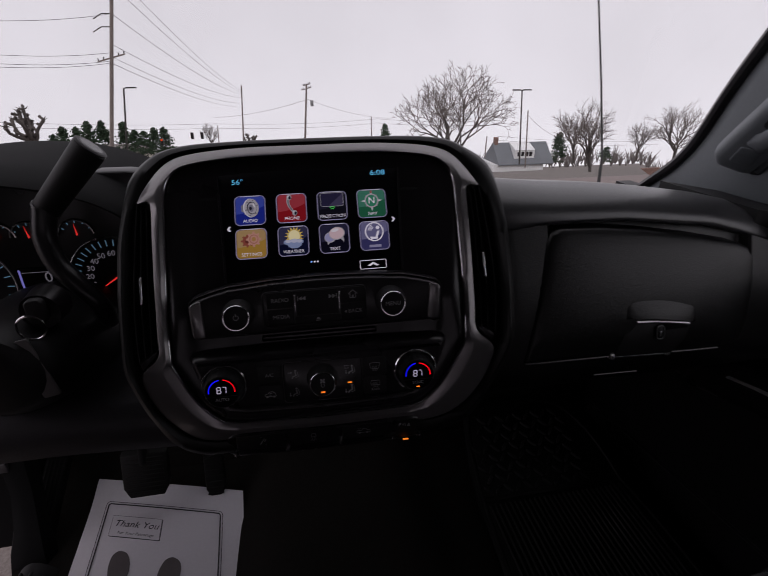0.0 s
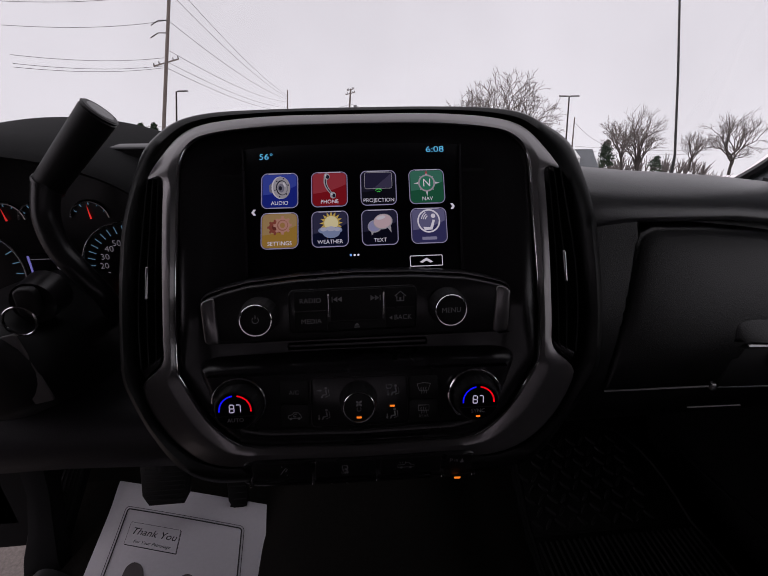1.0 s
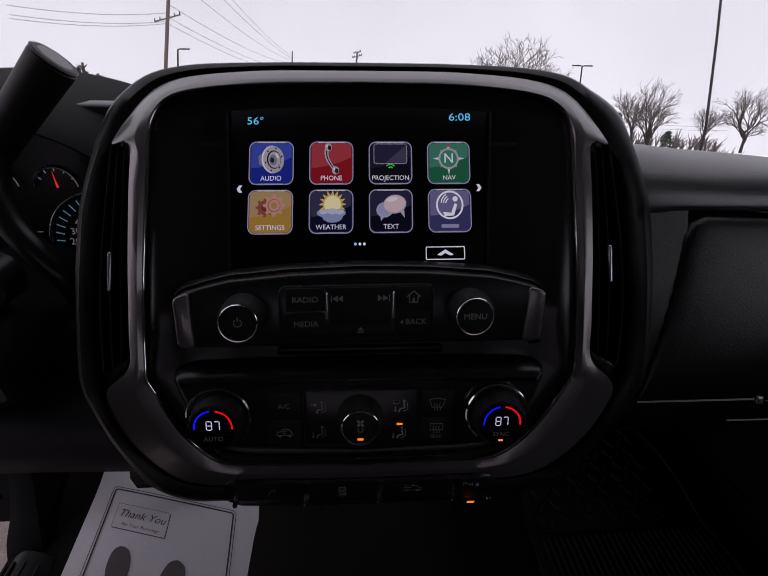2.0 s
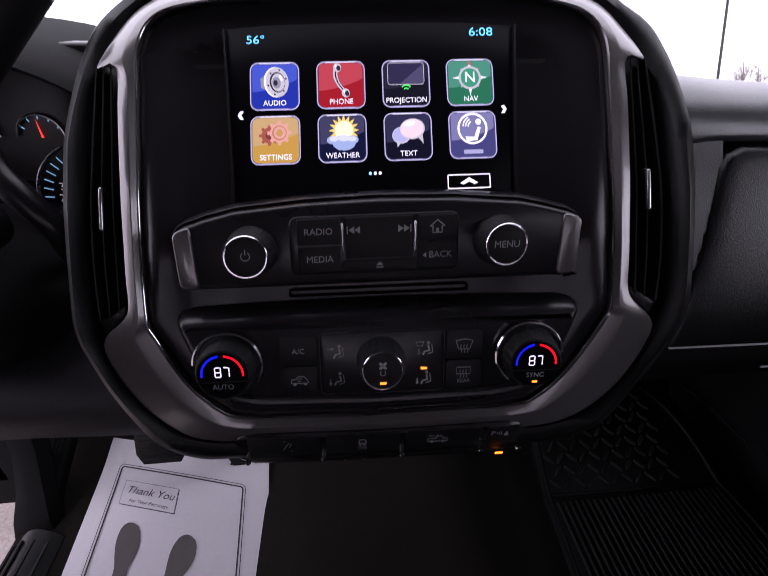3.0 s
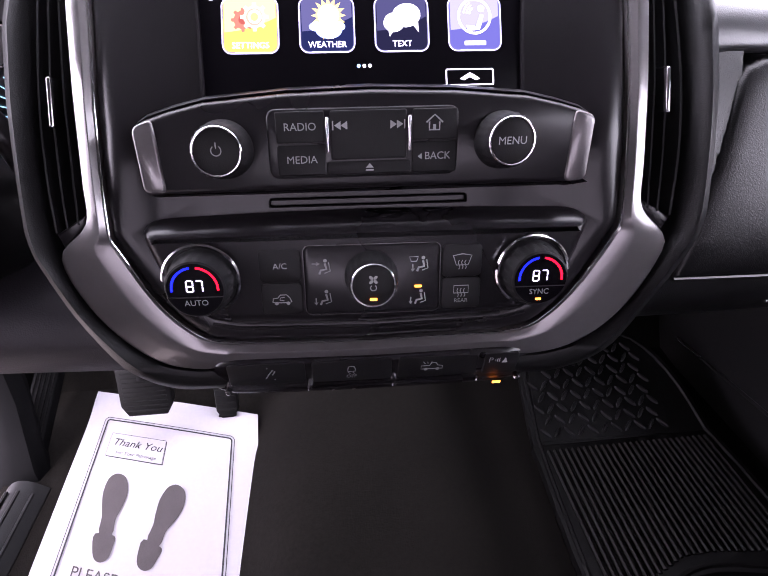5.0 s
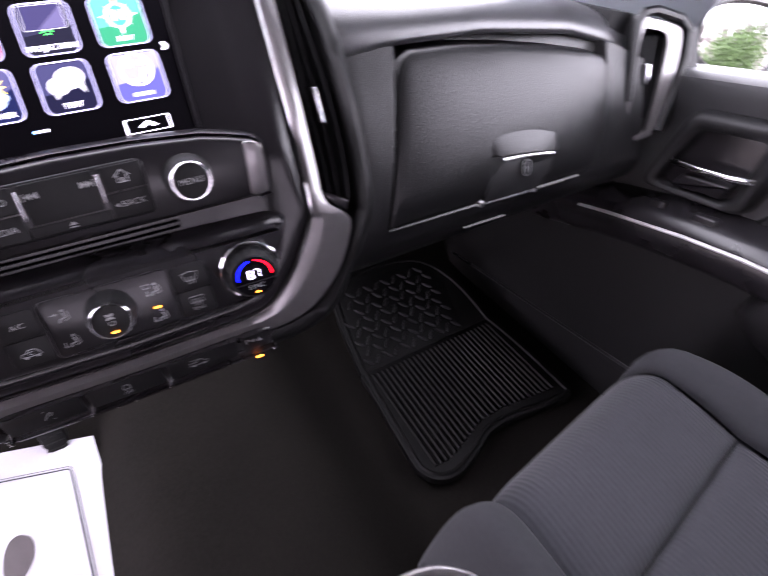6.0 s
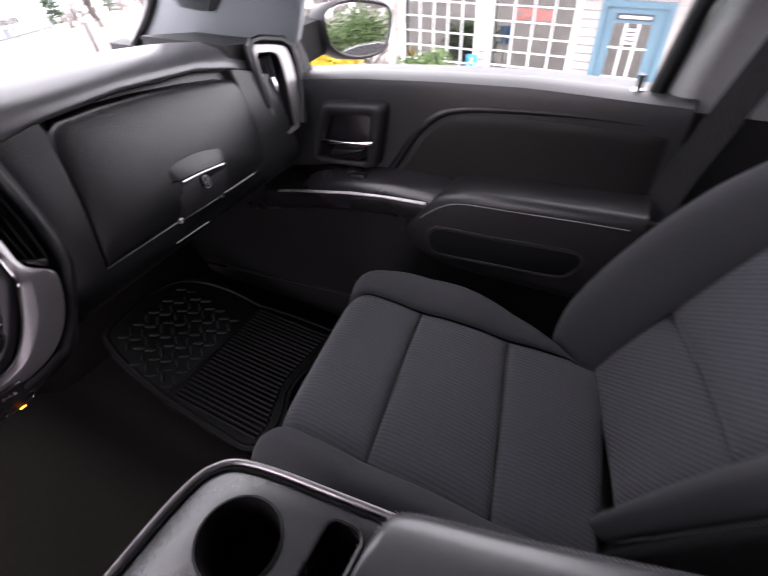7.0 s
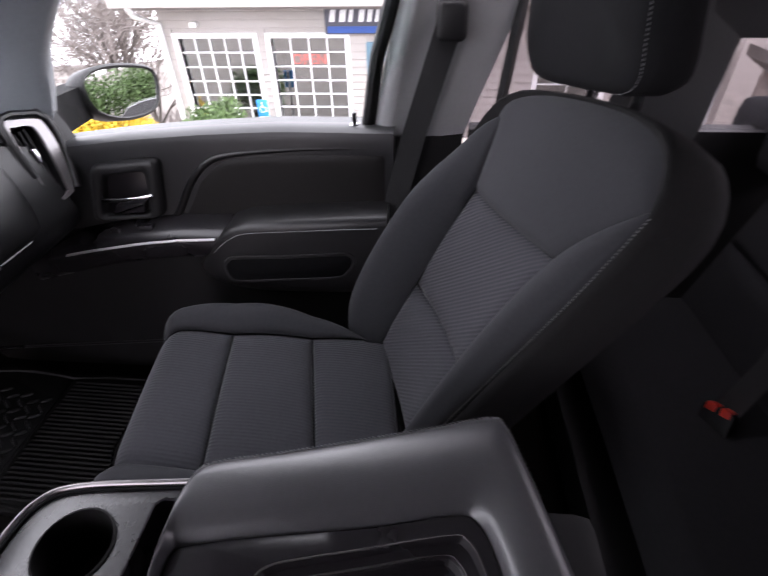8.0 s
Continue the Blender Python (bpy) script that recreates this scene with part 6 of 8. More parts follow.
# ---- door mirror outside ----
mir = thing("door_mirror", (1.35, .75, 1.27), "black door mirror reflecting trees and a parked car", "mirror")
mo = [(1.226, 1.345), (1.243, 1.377), (1.292, 1.389), (1.368, 1.381), (1.468, 1.350), (1.482, 1.305), (1.440, 1.238), (1.36, 1.229), (1.285, 1.247), (1.233, 1.285)]
mo = [(p.x, p.y) for p in spline([Vector((*q, 0)) for q in mo], 4, True)]


def MR(x, z, w):
    return Vector((x - w * .28, .765 - .299 * (x - 1.35) + .135 * (z - 1.31) - w * .94, z + w * .19))


bm = bm_new()
loft(bm, [[MR(*p, .004) for p in inset(mo, .008)], [MR(*p, .012) for p in inset(mo, .003)], [MR(*p, .004) for p in inset(mo, -.004)], [MR(*p, -.06) for p in inset(mo, -.002)], [MR(*p, -.11) for p in inset(mo, .03)]], False, True)
part("housing", bm, HARD, mir, "black mirror housing", 50)
bm = bm_new()
bm.faces.new([bm.verts.new(MR(*p, .004)) for p in inset(mo, .0085)])
part("mirror_glass", bm, MIRROR, mir, "mirror glass", 0)
bm = bm_new()
loft(bm, [[Vector((x, y + dy, z)) for dy, z in ((-.02, zt), (.05, zt), (.05, zb), (-.02, zb))] for x, y, zt, zb in ((.80, .62, 1.440, 1.330), (.92, .70, 1.415, 1.315), (1.08, .79, 1.375, 1.285), (1.30, .86, 1.345, 1.255))], True, True)
part("mirror_arm", bm, DARKTRIM, mir, "black mirror foot", 40)

# ---- passenger seat ----
seat = thing("passenger_seat", (.46, .05, .76), "charcoal cloth passenger seat with padded side bolsters", "seat")
YR, YL = [.352, .206, .052, -.100], [.312, .158, -.012, -.145]


def cush(a, b, k, xl=(.262, .285), xr=(.548, .588)):
    """A point of the cushion's middle: a across, b from front to back within row k."""
    t = (k + b) / 3
    y = lerp(lerp(YL[k], YL[k + 1], b), lerp(YR[k], YR[k + 1], b), a)
    roll = 0.0 if t > .12 else radians(90 * (.12 - t) / .12)
    drop = -.085 * (1 - math.cos(roll))
    if roll:
        e = lerp(lerp(YL[0], YL[1], .36), lerp(YR[0], YR[1], .36), a)
        y = e + .058 * math.sin(roll)
    return Vector((lerp(lerp(*xl, t), lerp(*xr, t), a), y, lerp(1.094, 1.048, t) + .006 * math.sin(math.pi * b) + .004 * math.sin(math.pi * a) + drop))


for k in range(3):
    pillow("seat_panel", lambda a, b, k=k: cush(a, b, k), seat, RIBBED, .009, .11, 24, 30, "ribbed charcoal cloth panel", .05, (0, 0, 1))
def bolster_r(a, b):
    t = b
    inner = cush(1, min(max(t * 3 - min(int(t * 3), 2), 0), 1), min(int(t * 3), 2))
    q = min(t / .90, 1)
    wide = .104 * max(math.sin(math.pi * (.14 + .86 * q)), 0) ** .75 + .006
    return Vector((inner.x - .006 + wide * a, inner.y + .012 * a, inner.z + .042 * math.sin(math.pi * min(a * 1.05, 1)) * max(math.sin(math.pi * (.08 + .92 * q)), 0) ** .7 - .075 * a ** 3))
pillow("side_bolster", bolster_r, seat, CLOTH, .006, .06, 18, 54, "smooth charcoal side bolster", .05, (0, 0, 1))
def bolster_l(a, b):
    t = b
    inner = cush(0, min(max(t * 3 - min(int(t * 3), 2), 0), 1), min(int(t * 3), 2))
    return Vector((inner.x - .085 * a, inner.y + .01 * a, inner.z + .026 * math.sin(math.pi * min(a * 1.05, 1)) - .085 * a ** 3))
pillow("side_bolster", bolster_l, seat, CLOTH, .006, .06, 18, 54, "smooth charcoal side bolster", .05, (0, 0, 1))
bm = bm_new()
loft(bm, [[Vector((x, y, z)) for x, y in ((.200, .255), (.235, .290), (.55, .325), (.625, .275), (.640, .10), (.59, -.08), (.30, -.13), (.205, -.05))] for z in (.83, .90, .98, 1.020)], True, True)
part("cushion_base", bm, CLOTH, seat, "charcoal cloth cushion skirt", 60)
bm = bm_new()
box(bm, .23, .64, -.10, .30, .775, .84, .01)
part("seat_track", bm, HARD, seat, "black seat base on its tracks")


def back_y(x, z):
    return -.150 + .22 * (x - .6) - .48 * (z - 1.19)


def BK(x, z, w=0.0):
    return Vector((x - .18 * w, back_y(x, z) + .87 * w, z + .42 * w))


def back_row(z0a, z1a, z0b, z1b, xl, xr):
    return lambda a, b: BK(lerp(lerp(*xl, b), lerp(*xr, b), a), lerp(lerp(z0a, z0b, a), lerp(z1a, z1b, a), b), .012 * math.sin(math.pi * b) * .4 - .010 * math.sin(math.pi * a))


pillow("back_panel", back_row(1.055, 1.208, 1.020, 1.182, (.350, .362), (.590, .606)), seat, RIBBED_BACK, .009, .10, 22, 16, "ribbed charcoal cloth back panel", .05, (0, 1, .4))
pillow("back_panel", back_row(1.208, 1.405, 1.182, 1.370, (.362, .362), (.606, .614)), seat, RIBBED_BACK, .009, .10, 22, 18, "ribbed charcoal cloth back panel", .05, (0, 1, .4))
def yoke(a, b):
    x = lerp(lerp(.362, .303, min(b * 1.6, 1)), lerp(.614, .704, b), a)
    zt = smooth_table(x, [(.29, 1.500), (.305, 1.522), (.34, 1.552), (.40, 1.563), (.49, 1.553), (.60, 1.531), (.66, 1.512), (.70, 1.486)])
    zb = lerp(1.405, 1.370, a)
    return BK(x, lerp(zb, zt, b), .012 * math.sin(math.pi * a) - .014 * max(b - .8, 0) / .2)
pillow("back_yoke", yoke, seat, CLOTH, .009, .08, 22, 18, "smooth charcoal cloth yoke", .05, (0, 1, .4))
def back_bolster_r(a, b):
    z = lerp(.99, 1.470, b)
    xi = smooth_table(z, [(1.0, .574), (1.02, .578), (1.18, .596), (1.37, .606), (1.47, .65)])
    xo = smooth_table(z, [(.99, .68), (1.1, .715), (1.3, .725), (1.42, .715), (1.47, .69)])
    bulge = .085 * math.sin(math.pi * min(a * .96 + .01, 1)) ** 1.15 * smooth_table(z, [(.98, .5), (1.1, 1), (1.3, .9), (1.42, .35), (1.48, .05)])
    return BK(lerp(xi, xo, a), z, bulge - .06 * a ** 4)
pillow("back_bolster", back_bolster_r, seat, CLOTH, .006, .06, 16, 28, "smooth charcoal back bolster", .04, (0, 1, .4))
def back_bolster_l(a, b):
    z = lerp(1.03, 1.500, b)
    xi = smooth_table(z, [(1.03, .350), (1.21, .362), (1.40, .362), (1.50, .316)])
    xo = smooth_table(z, [(1.03, .318), (1.21, .310), (1.40, .300), (1.50, .300)])
    bulge = .030 * math.sin(math.pi * min(a * .9 + .1, 1)) * smooth_table(z, [(1.03, .8), (1.3, 1), (1.5, .2)])
    return BK(lerp(xi, xo, a), z, bulge)
pillow("back_bolster", back_bolster_l, seat, CLOTH, .005, .08, 12, 28, "smooth charcoal back bolster", .03, (0, 1, .4))
bm = bm_new()
rim_pts = [(p.x, p.y) for p in spline([Vector((*q, 0)) for q in [(.300, 1.03), (.298, 1.21), (.292, 1.40), (.296, 1.50), (.34, 1.550), (.40, 1.560), (.49, 1.550), (.60, 1.528), (.66, 1.508), (.703, 1.476), (.721, 1.41), (.728, 1.30), (.718, 1.10), (.68, .99)]], 3)]
loft(bm, [[BK(lerp(x, .5, .10), lerp(z, 1.3, .05), -.012) for x, z in rim_pts], [BK(lerp(x, .5, .035), lerp(z, 1.3, .015), .003) for x, z in rim_pts], [BK(lerp(x, .5, .012), lerp(z, 1.3, .004), .001) for x, z in rim_pts], [BK(x, z, -.010) for x, z in rim_pts], [BK(x, z, -.05) for x, z in rim_pts], [BK(x + .004, z - .004, -.085) for x, z in rim_pts], [BK(lerp(x, .5, .12), lerp(z, 1.3, .05), -.105) for x, z in rim_pts]], False, True)
part("back_shell", bm, SHADED_SHELL, seat, "charcoal cloth side and back of the backrest, shade in its colour", 60)
bm = bm_new()
for i in range(104):
    z = lerp(1.07, 1.50, i / 104)
    x = table(z, [(1.03, .316), (1.21, .308), (1.40, .298), (1.50, .298)])
    tube(bm, [BK(x, z, .006), BK(x, z + .0023, .006)], .0006, 4)
part("stitching", bm, STITCH, seat, "row of grey stitching")
# Seat cloth made darker: the headrest's shade is put into this colour.
SHADED_HEAD = material("seat_cloth_shaded_headrest", (0.011, 0.011, 0.012), 0.9, bump=0.45, grain=900, vary=0.12, spec=0.12)
seat_head = bm_new()
def head_ring(d, k):
    """A rounded ring of the headrest at depth d, drawn in by k."""
    out = []
    for i in range(32):
        a = 2 * math.pi * i / 32
        c, q = math.cos(a), math.sin(a)
        u, v = math.copysign(abs(c) ** .34, c), math.copysign(abs(q) ** .34, q)
        x = .562 + u * (.150 - k) * (1 - .10 * (v + 1))
        out.append(Vector((x, -.314 + .22 * (x - .565) - .82 * d - .018 * v * v, 1.660 - .18 * (x - .565) + v * (.122 - k))))
    return out


loft(seat_head, [head_ring(d, k) for d, k in ((-.004, .075), (.000, .045), (.006, .018), (.016, .004), (.032, .0), (.058, .0), (.076, .006), (.088, .022), (.092, .06))], True, True)
hr = part("headrest", seat_head, SHADED_HEAD, seat, "charcoal cloth headrest, shade put into its colour", 60)
bm = bm_new()
edge = [p for p in head_ring(.012, .002) if p.x < .530]
edge.sort(key=lambda p: p.z)
for p, q in zip(edge, edge[1:]):
    n_ = max(1, round((q - p).length / .0042))
    for j in range(n_):
        tube(bm, [p.lerp(q, j / n_), p.lerp(q, (j + .5) / n_)], .0006, 4)
part("headrest_stitching", bm, STITCH, hr, "row of grey stitching")
for x in (.46, .62):
    bm = bm_new()
    tube(bm, [(x, -.385, 1.50), (x, -.385, 1.62)], .006, 10)
    part("headrest_post", bm, CHROME, hr, "bright steel post")
bm = bm_new()
tube(bm, [(.648, -.02, 1.01), (.70, -.055, 1.03), (.725, -.09, 1.05)], [.010, .012, .010], 8, .6)
part("recline_lever", bm, PANEL, seat, "black recliner lever")

# ---- centre console ----
con = thing("center_console", (.0, .0, .80), "black centre console with cup holders and a padded lid", "console")
plate_line = [(p.x, p.y) for p in spline([Vector(q) for q in ((.0, .242, 0), (.09, .240, 0), (.128, .228, 0), (.146, .195, 0), (.157, .10, 0), (.166, .0, 0), (.17, -.10, 0), (.0, -.14, 0), (-.17, -.10, 0), (-.166, .0, 0), (-.157, .10, 0), (-.146, .195, 0), (-.128, .228, 0), (-.09, .240, 0))], 5, True)]


def Z(z0):
    return lambda x, y, w: Vector((x, y, z0 + w))


def cut_out(bm, cutters):
    """The solid less the cutters, as a new bmesh."""
    me = bpy.data.meshes.new("tmp")
    bmesh.ops.recalc_face_normals(bm, faces=bm.faces)
    bm.to_mesh(me)
    bm.free()
    ob = new("tmp", me)
    tools = []
    for c in cutters:
        cm = bpy.data.meshes.new("tmp_cut")
        bmesh.ops.recalc_face_normals(c, faces=c.faces)
        c.to_mesh(cm)
        c.free()
        tool = new("tmp_cut", cm)
        tools.append(tool)
        mod = ob.modifiers.new("cut", "BOOLEAN")
        mod.operation, mod.solver, mod.object = "DIFFERENCE", "EXACT", tool
    bpy.context.view_layer.update()
    out = bpy.data.meshes.new_from_object(ob.evaluated_get(bpy.context.evaluated_depsgraph_get()))
    for o in [ob] + tools:
        bpy.data.objects.remove(o)
    res = bm_new()
    res.from_mesh(out)
    bpy.data.meshes.remove(out)
    return res


def disc_cutter(x, y, r, z0, z1):
    b = bm_new()
    loft(b, [[Vector((*p, z0)) for p in ring_points(x, y, r, 40)], [Vector((*p, z1)) for p in ring_points(x, y, r, 40)]], True, True)
    return b


def slot_cutter(line, z0, z1):
    b = bm_new()
    loft(b, [[Vector((*p, z0)) for p in line], [Vector((*p, z1)) for p in line]], True, True)
    return b


CUPS, CUP_R = ((.086, .165), (-.040, .165)), .0365
slot_line = rrect(.072, .088, .130, .034, .010, 4)
bm = bm_new()
prism(bm, inset(plate_line, .006), Z(1.25), -.040, -.001, .003)
bm = cut_out(bm, [disc_cutter(*c, CUP_R, 1.15, 1.30) for c in CUPS] + [slot_cutter(slot_line, 1.15, 1.30)])
part("top_plate", bm, CONSOLE, con, "satin charcoal top plate", 35)
for c in CUPS:
    bm = bm_new()
    loft(bm, [[Vector((*p, z)) for p in ring_points(*c, r, 40)] for r, z in ((CUP_R + .0015, 1.2505), (CUP_R - .001, 1.2515), (CUP_R - .002, 1.246), (CUP_R - .003, 1.20), (CUP_R - .005, 1.175), (CUP_R * .5, 1.172))], False, True)
    part("cup_holder", bm, RUBBER, con, "round black cup holder", 40)
bm = bm_new()
loft(bm, [[Vector((*p, z)) for p in inset(slot_line, d)] for d, z in ((-.002, 1.2500), (-.001, 1.2520), (.001, 1.2515), (.001, 1.18), (.004, 1.175))], False, True)
part("phone_slot", bm, GLOSS, con, "deep black slot", 40)
bm = bm_new()
loft(bm, [[Vector((*p, z)) for p in inset(plate_line, d)] for d, z in ((.0050, 1.246), (.0045, 1.2515), (.0030, 1.2535), (.0010, 1.2545), (-.0012, 1.2535), (-.0026, 1.249), (-.002, 1.240), (.004, 1.236))])
part("silver_rim", bm, FRAME, con, "satin silver rim round the top", 60)
bm = bm_new()
tube(bm, [Vector((*p, 1.2495)) for p in inset(plate_line, .0075)] + [Vector((*inset(plate_line, .0075)[0], 1.2495))], .0022, 6, cap=False)
part("rim_gasket", bm, DARKTRIM, con, "black joint inside the rim", 60)
bm = bm_new()
loft(bm, [[Vector((*p, z)) for p in inset(plate_line, d)] for d, z in ((.002, 1.236), (.004, 1.15), (.010, .95), (.012, .79))])
part("body", bm, HARD, con, "black console body", 50)
bm = bm_new()
box(bm, -.16, .16, -.34, -.06, .79, 1.245, .02)
part("storage_box", bm, HARD, con, "black storage box")
LID = [(0, .052), (.10, .052), (.135, .049), (.152, .034), (.170, -.04), (.202, -.16), (.222, -.232), (.214, -.250), (.16, -.266), (.08, -.286), (0, -.303)]
TRAY = [(0, .046), (.045, .046), (.066, .044), (.073, .032), (.084, -.024), (.100, -.128), (.114, -.192), (.108, -.213), (.083, -.225), (.049, -.233), (0, -.240)]
WELL = [(0, -.028), (.034, -.0285), (.052, -.033), (.061, -.042), (.067, -.06), (.080, -.118), (.096, -.188), (.0925, -.204), (.076, -.2135), (.045, -.2225), (0, -.228)]
lid_line, tray, well = ([(p.x, p.y) for p in mirrored(spline([Vector((*q, 0)) for q in half], 6))] for half in (LID, TRAY, WELL))


def lid_ring(t, z, d=0.0):
    """A ring between the lid's edge (t = 0) and its tray (t = 1)."""
    return [Vector((lerp(a[0], b[0], t), lerp(a[1], b[1], t), z if z < 1.303 else 1.303 + (z - 1.303) * min(1, math.dist(a, b) / .05))) for a, b in zip(inset(lid_line, d) if d else lid_line, tray)]


bm = bm_new()
loft(bm, [lid_ring(0, 1.262, .005), lid_ring(0, 1.272), lid_ring(0, 1.294), lid_ring(.03, 1.304), lid_ring(.08, 1.311), lid_ring(.16, 1.3165), lid_ring(.30, 1.320), lid_ring(.5, 1.3215), lid_ring(.7, 1.3205), lid_ring(.85, 1.317), lid_ring(.94, 1.312), lid_ring(1, 1.303)], True)
lid = part("console_lid", bm, VINYL, con, "padded black vinyl lid", 60)
bm = bm_new()
def tr(t, z):
    """A ring between the plate's outline (t = 0), its well (t = 1) and the well's middle (t = 2)."""
    if t <= 1:
        return [Vector((lerp(p[0], q[0], t), lerp(p[1], q[1], t), z)) for p, q in zip(tray, well)]
    return [Vector((lerp(q[0], 0, t - 1), lerp(q[1], -.13, t - 1), z)) for q in well]
loft(bm, [tr(0, 1.300), tr(.03, 1.3055), tr(.10, 1.3065), tr(.93, 1.3065), tr(1, 1.3045), tr(1.03, 1.2975), tr(1.12, 1.2962), tr(1.15, 1.294), tr(1.17, 1.284), tr(1.22, 1.282), tr(1.9, 1.282)], False, True)
part("lid_tray", bm, PANEL, lid, "satin black tray sunk into the lid", 35)
# Highlights on the plastic tray edges, drawn as thin pewter rods.
for t, z in ((.985, 1.3062), (1.125, 1.2962)):
    bm = bm_new()
    ring = tr(t, z)
    tube(bm, ring + ring[:1], .0010, 5, cap=False)
    part("tray_edge_glint", bm, DARKSILVER, lid, "pewter line laid in as the tray edge's highlight")
bm = bm_new()
tube(bm, [(x, .0505 + y, 1.300) for x, y in ((.072, -.003), (.066, 0), (0, .001), (-.066, 0), (-.072, -.003))], .0028, 8)
part("front_strip", bm, SILVER, lid, "thin silver strip along the lid's front edge")
bm = bm_new()
edge_line = [p for p in [Vector((p.x, p.y, 0)) for p in lid_ring(.07, 0)] if p.x > .120]
for p, q in zip(edge_line, edge_line[1:]):
    if (q - p).length > .03:
        continue
    d = (q - p).normalized()
    side = d.cross(Vector((0, 0, 1))) * .0011
    for k in range(max(1, round((q - p).length / .0042))):
        s0 = p + d * (.0042 * k)
        tube(bm, [s0 - side + Vector((0, 0, 1.3108)), s0 + d * .0030 + side + Vector((0, 0, 1.3108))], .0006, 4)
part("lid_stitching", bm, STITCH, lid, "grey stitching along the lid")

DARKCLOTH = material("black_bench_cloth", (0.028, 0.028, 0.030), 0.9, bump=0.4, grain=1100, vary=0.12, spec=0.1)
# ---- rear bench ----
bench = thing("rear_bench", (.1, -.62, .80), "dark charcoal cloth rear bench seat", "bench seat")
for x0, x1 in ((-.70, -.02), (-.01, .74)):
    pillow("bench_cushion", lambda a, b, x0=x0, x1=x1: Vector((lerp(x0, x1, a), lerp(-.46, -.74, b), 1.075 + .012 * math.sin(math.pi * a) - .05 * max(.15 - b, 0) / .15)), bench, DARKCLOTH, .012, .08, 20, 14, "charcoal cloth cushion", .20, (0, 0, 1))
    for k in range(2):
        pillow("bench_back", lambda a, b, x0=x0, x1=x1, k=k: Vector((lerp(x0, x1, a), lerp(-.70, -.79, (k + b) / 2), lerp(1.05, 1.37, (k + b) / 2))), bench, DARKCLOTH, .012, .08, 20, 10, "charcoal cloth backrest", .12, (0, 1, 0))
bm = bm_new()
box(bm, .62, .93, -.86, -.77, 1.33, 1.435, .03)
part("bench_headrest", bm, DARKCLOTH, bench, "low charcoal headrest", 60)
bm = bm_new()
box(bm, -.7, .74, -.74, -.46, .80, .90, .01)
part("bench_base", bm, HARD, bench, "black bench base")
buck = thing("belt_buckle", (.40, -.62, 1.10), "black belt buckle with red release buttons", "belt buckle")
turn = Matrix.Translation((.400, -.625, 1.095)) @ Euler((radians(25), radians(15), radians(30))).to_matrix().to_4x4()
bm = bm_new()
box(bm, -.024, .024, -.010, .010, -.040, .018, .005, turn)
part("buckle_body", bm, HARD, buck, "black plastic buckle body")
for s in (-1, 1):
    bm = bm_new()
    box(bm, s * .011 - .0080, s * .011 + .0080, -.0085, .0110, .008, .021, .002, turn)
    part("release_button", bm, RED, buck, "red release button")
bm = bm_new()
loft(bm, [[Vector((x + d, y, z)) for d in (-.022, .022)] for x, y, z in ((.40, -.63, 1.10), (.44, -.69, 1.17), (.52, -.76, 1.30), (.62, -.80, 1.42))], closed=False)
g_ = bmesh.ops.extrude_face_region(bm, geom=bm.faces[:])
for v in g_["geom"]:
    if isinstance(v, bmesh.types.BMVert):
        v.co.y += .002
part("belt_strap", bm, BELT, buck, "black webbing strap", 60)

# ---- outside: shop front beside the truck ----
SIDING = material("cream_vinyl_siding", (.37, .340, .320), .6, bump=.2, grain=90, vary=.06, stains=2)
WHITE = material("white_trim_paint", (.80, .80, .80), .5, vary=.04)
BLUEDOOR = material("slate_blue_paint", (.115, .205, .265), .45, vary=.06)
ROOM = material("room_coloured_dim", (.10, .095, .09), .9, vary=.3, stains=2)
PANE = glass_material("shop_window_glass", .34, (.75, .8, .8))
SIGN_DARK, SIGN_BLUE = material("charcoal_sign_face", (.06, .06, .08), .5), material("deep_blue_sign_face", (.02, .07, .28), .5)
SIGN_WHITE = material("white_sign_face", (.78, .78, .80), .5)
ROOFING = material("grey_brown_shingles", (.19, .17, .16), .9, bump=.8, grain=25, vary=.25, stains=2)
BX = 8.0
shop = thing("shop_building", (BX + .3, 1.0, -1.65), "cream sided shop with white gridded windows and a blue door", "building")


def wallplane(y, z, w):
    return Vector((BX - w, y, z))


OPEN = [(2.58, 3.80, -1.08, .24), (1.12, 2.30, -1.04, .24), (-.06, .72, -1.95, .10), (-2.9, -1.9, -1.0, .10), (-4.6, -3.5, -1.0, .10)]
WALL_Y0, WALL_Y1, WALL_Z0, WALL_Z1 = -4.80, 4.05, -1.75, .72
bm = bm_new()
ycuts = sorted({WALL_Y0, WALL_Y1, *[o[0] for o in OPEN], *[o[1] for o in OPEN]})
for y0, y1 in zip(ycuts, ycuts[1:]):
    hole = next((o for o in OPEN if o[0] <= y0 and o[1] >= y1), None)
    for z0, z1 in ([(WALL_Z0, WALL_Z1)] if hole is None else [(WALL_Z0, hole[2]), (hole[3], WALL_Z1)]):
        if z1 - z0 > .02:
            box(bm, BX + .004, BX + .14, y0, y1, z0, z1, 0)
part("wall", bm, SIDING, shop, "sheathed front wall", 0)
bm = bm_new()
for y in (WALL_Y0, WALL_Y1 - .14):
    box(bm, BX + .14, BX + 6, y, y + .14, WALL_Z0, WALL_Z1, 0)
box(bm, BX + 5.9, BX + 6.0, WALL_Y0, WALL_Y1, WALL_Z0, WALL_Z1, 0)
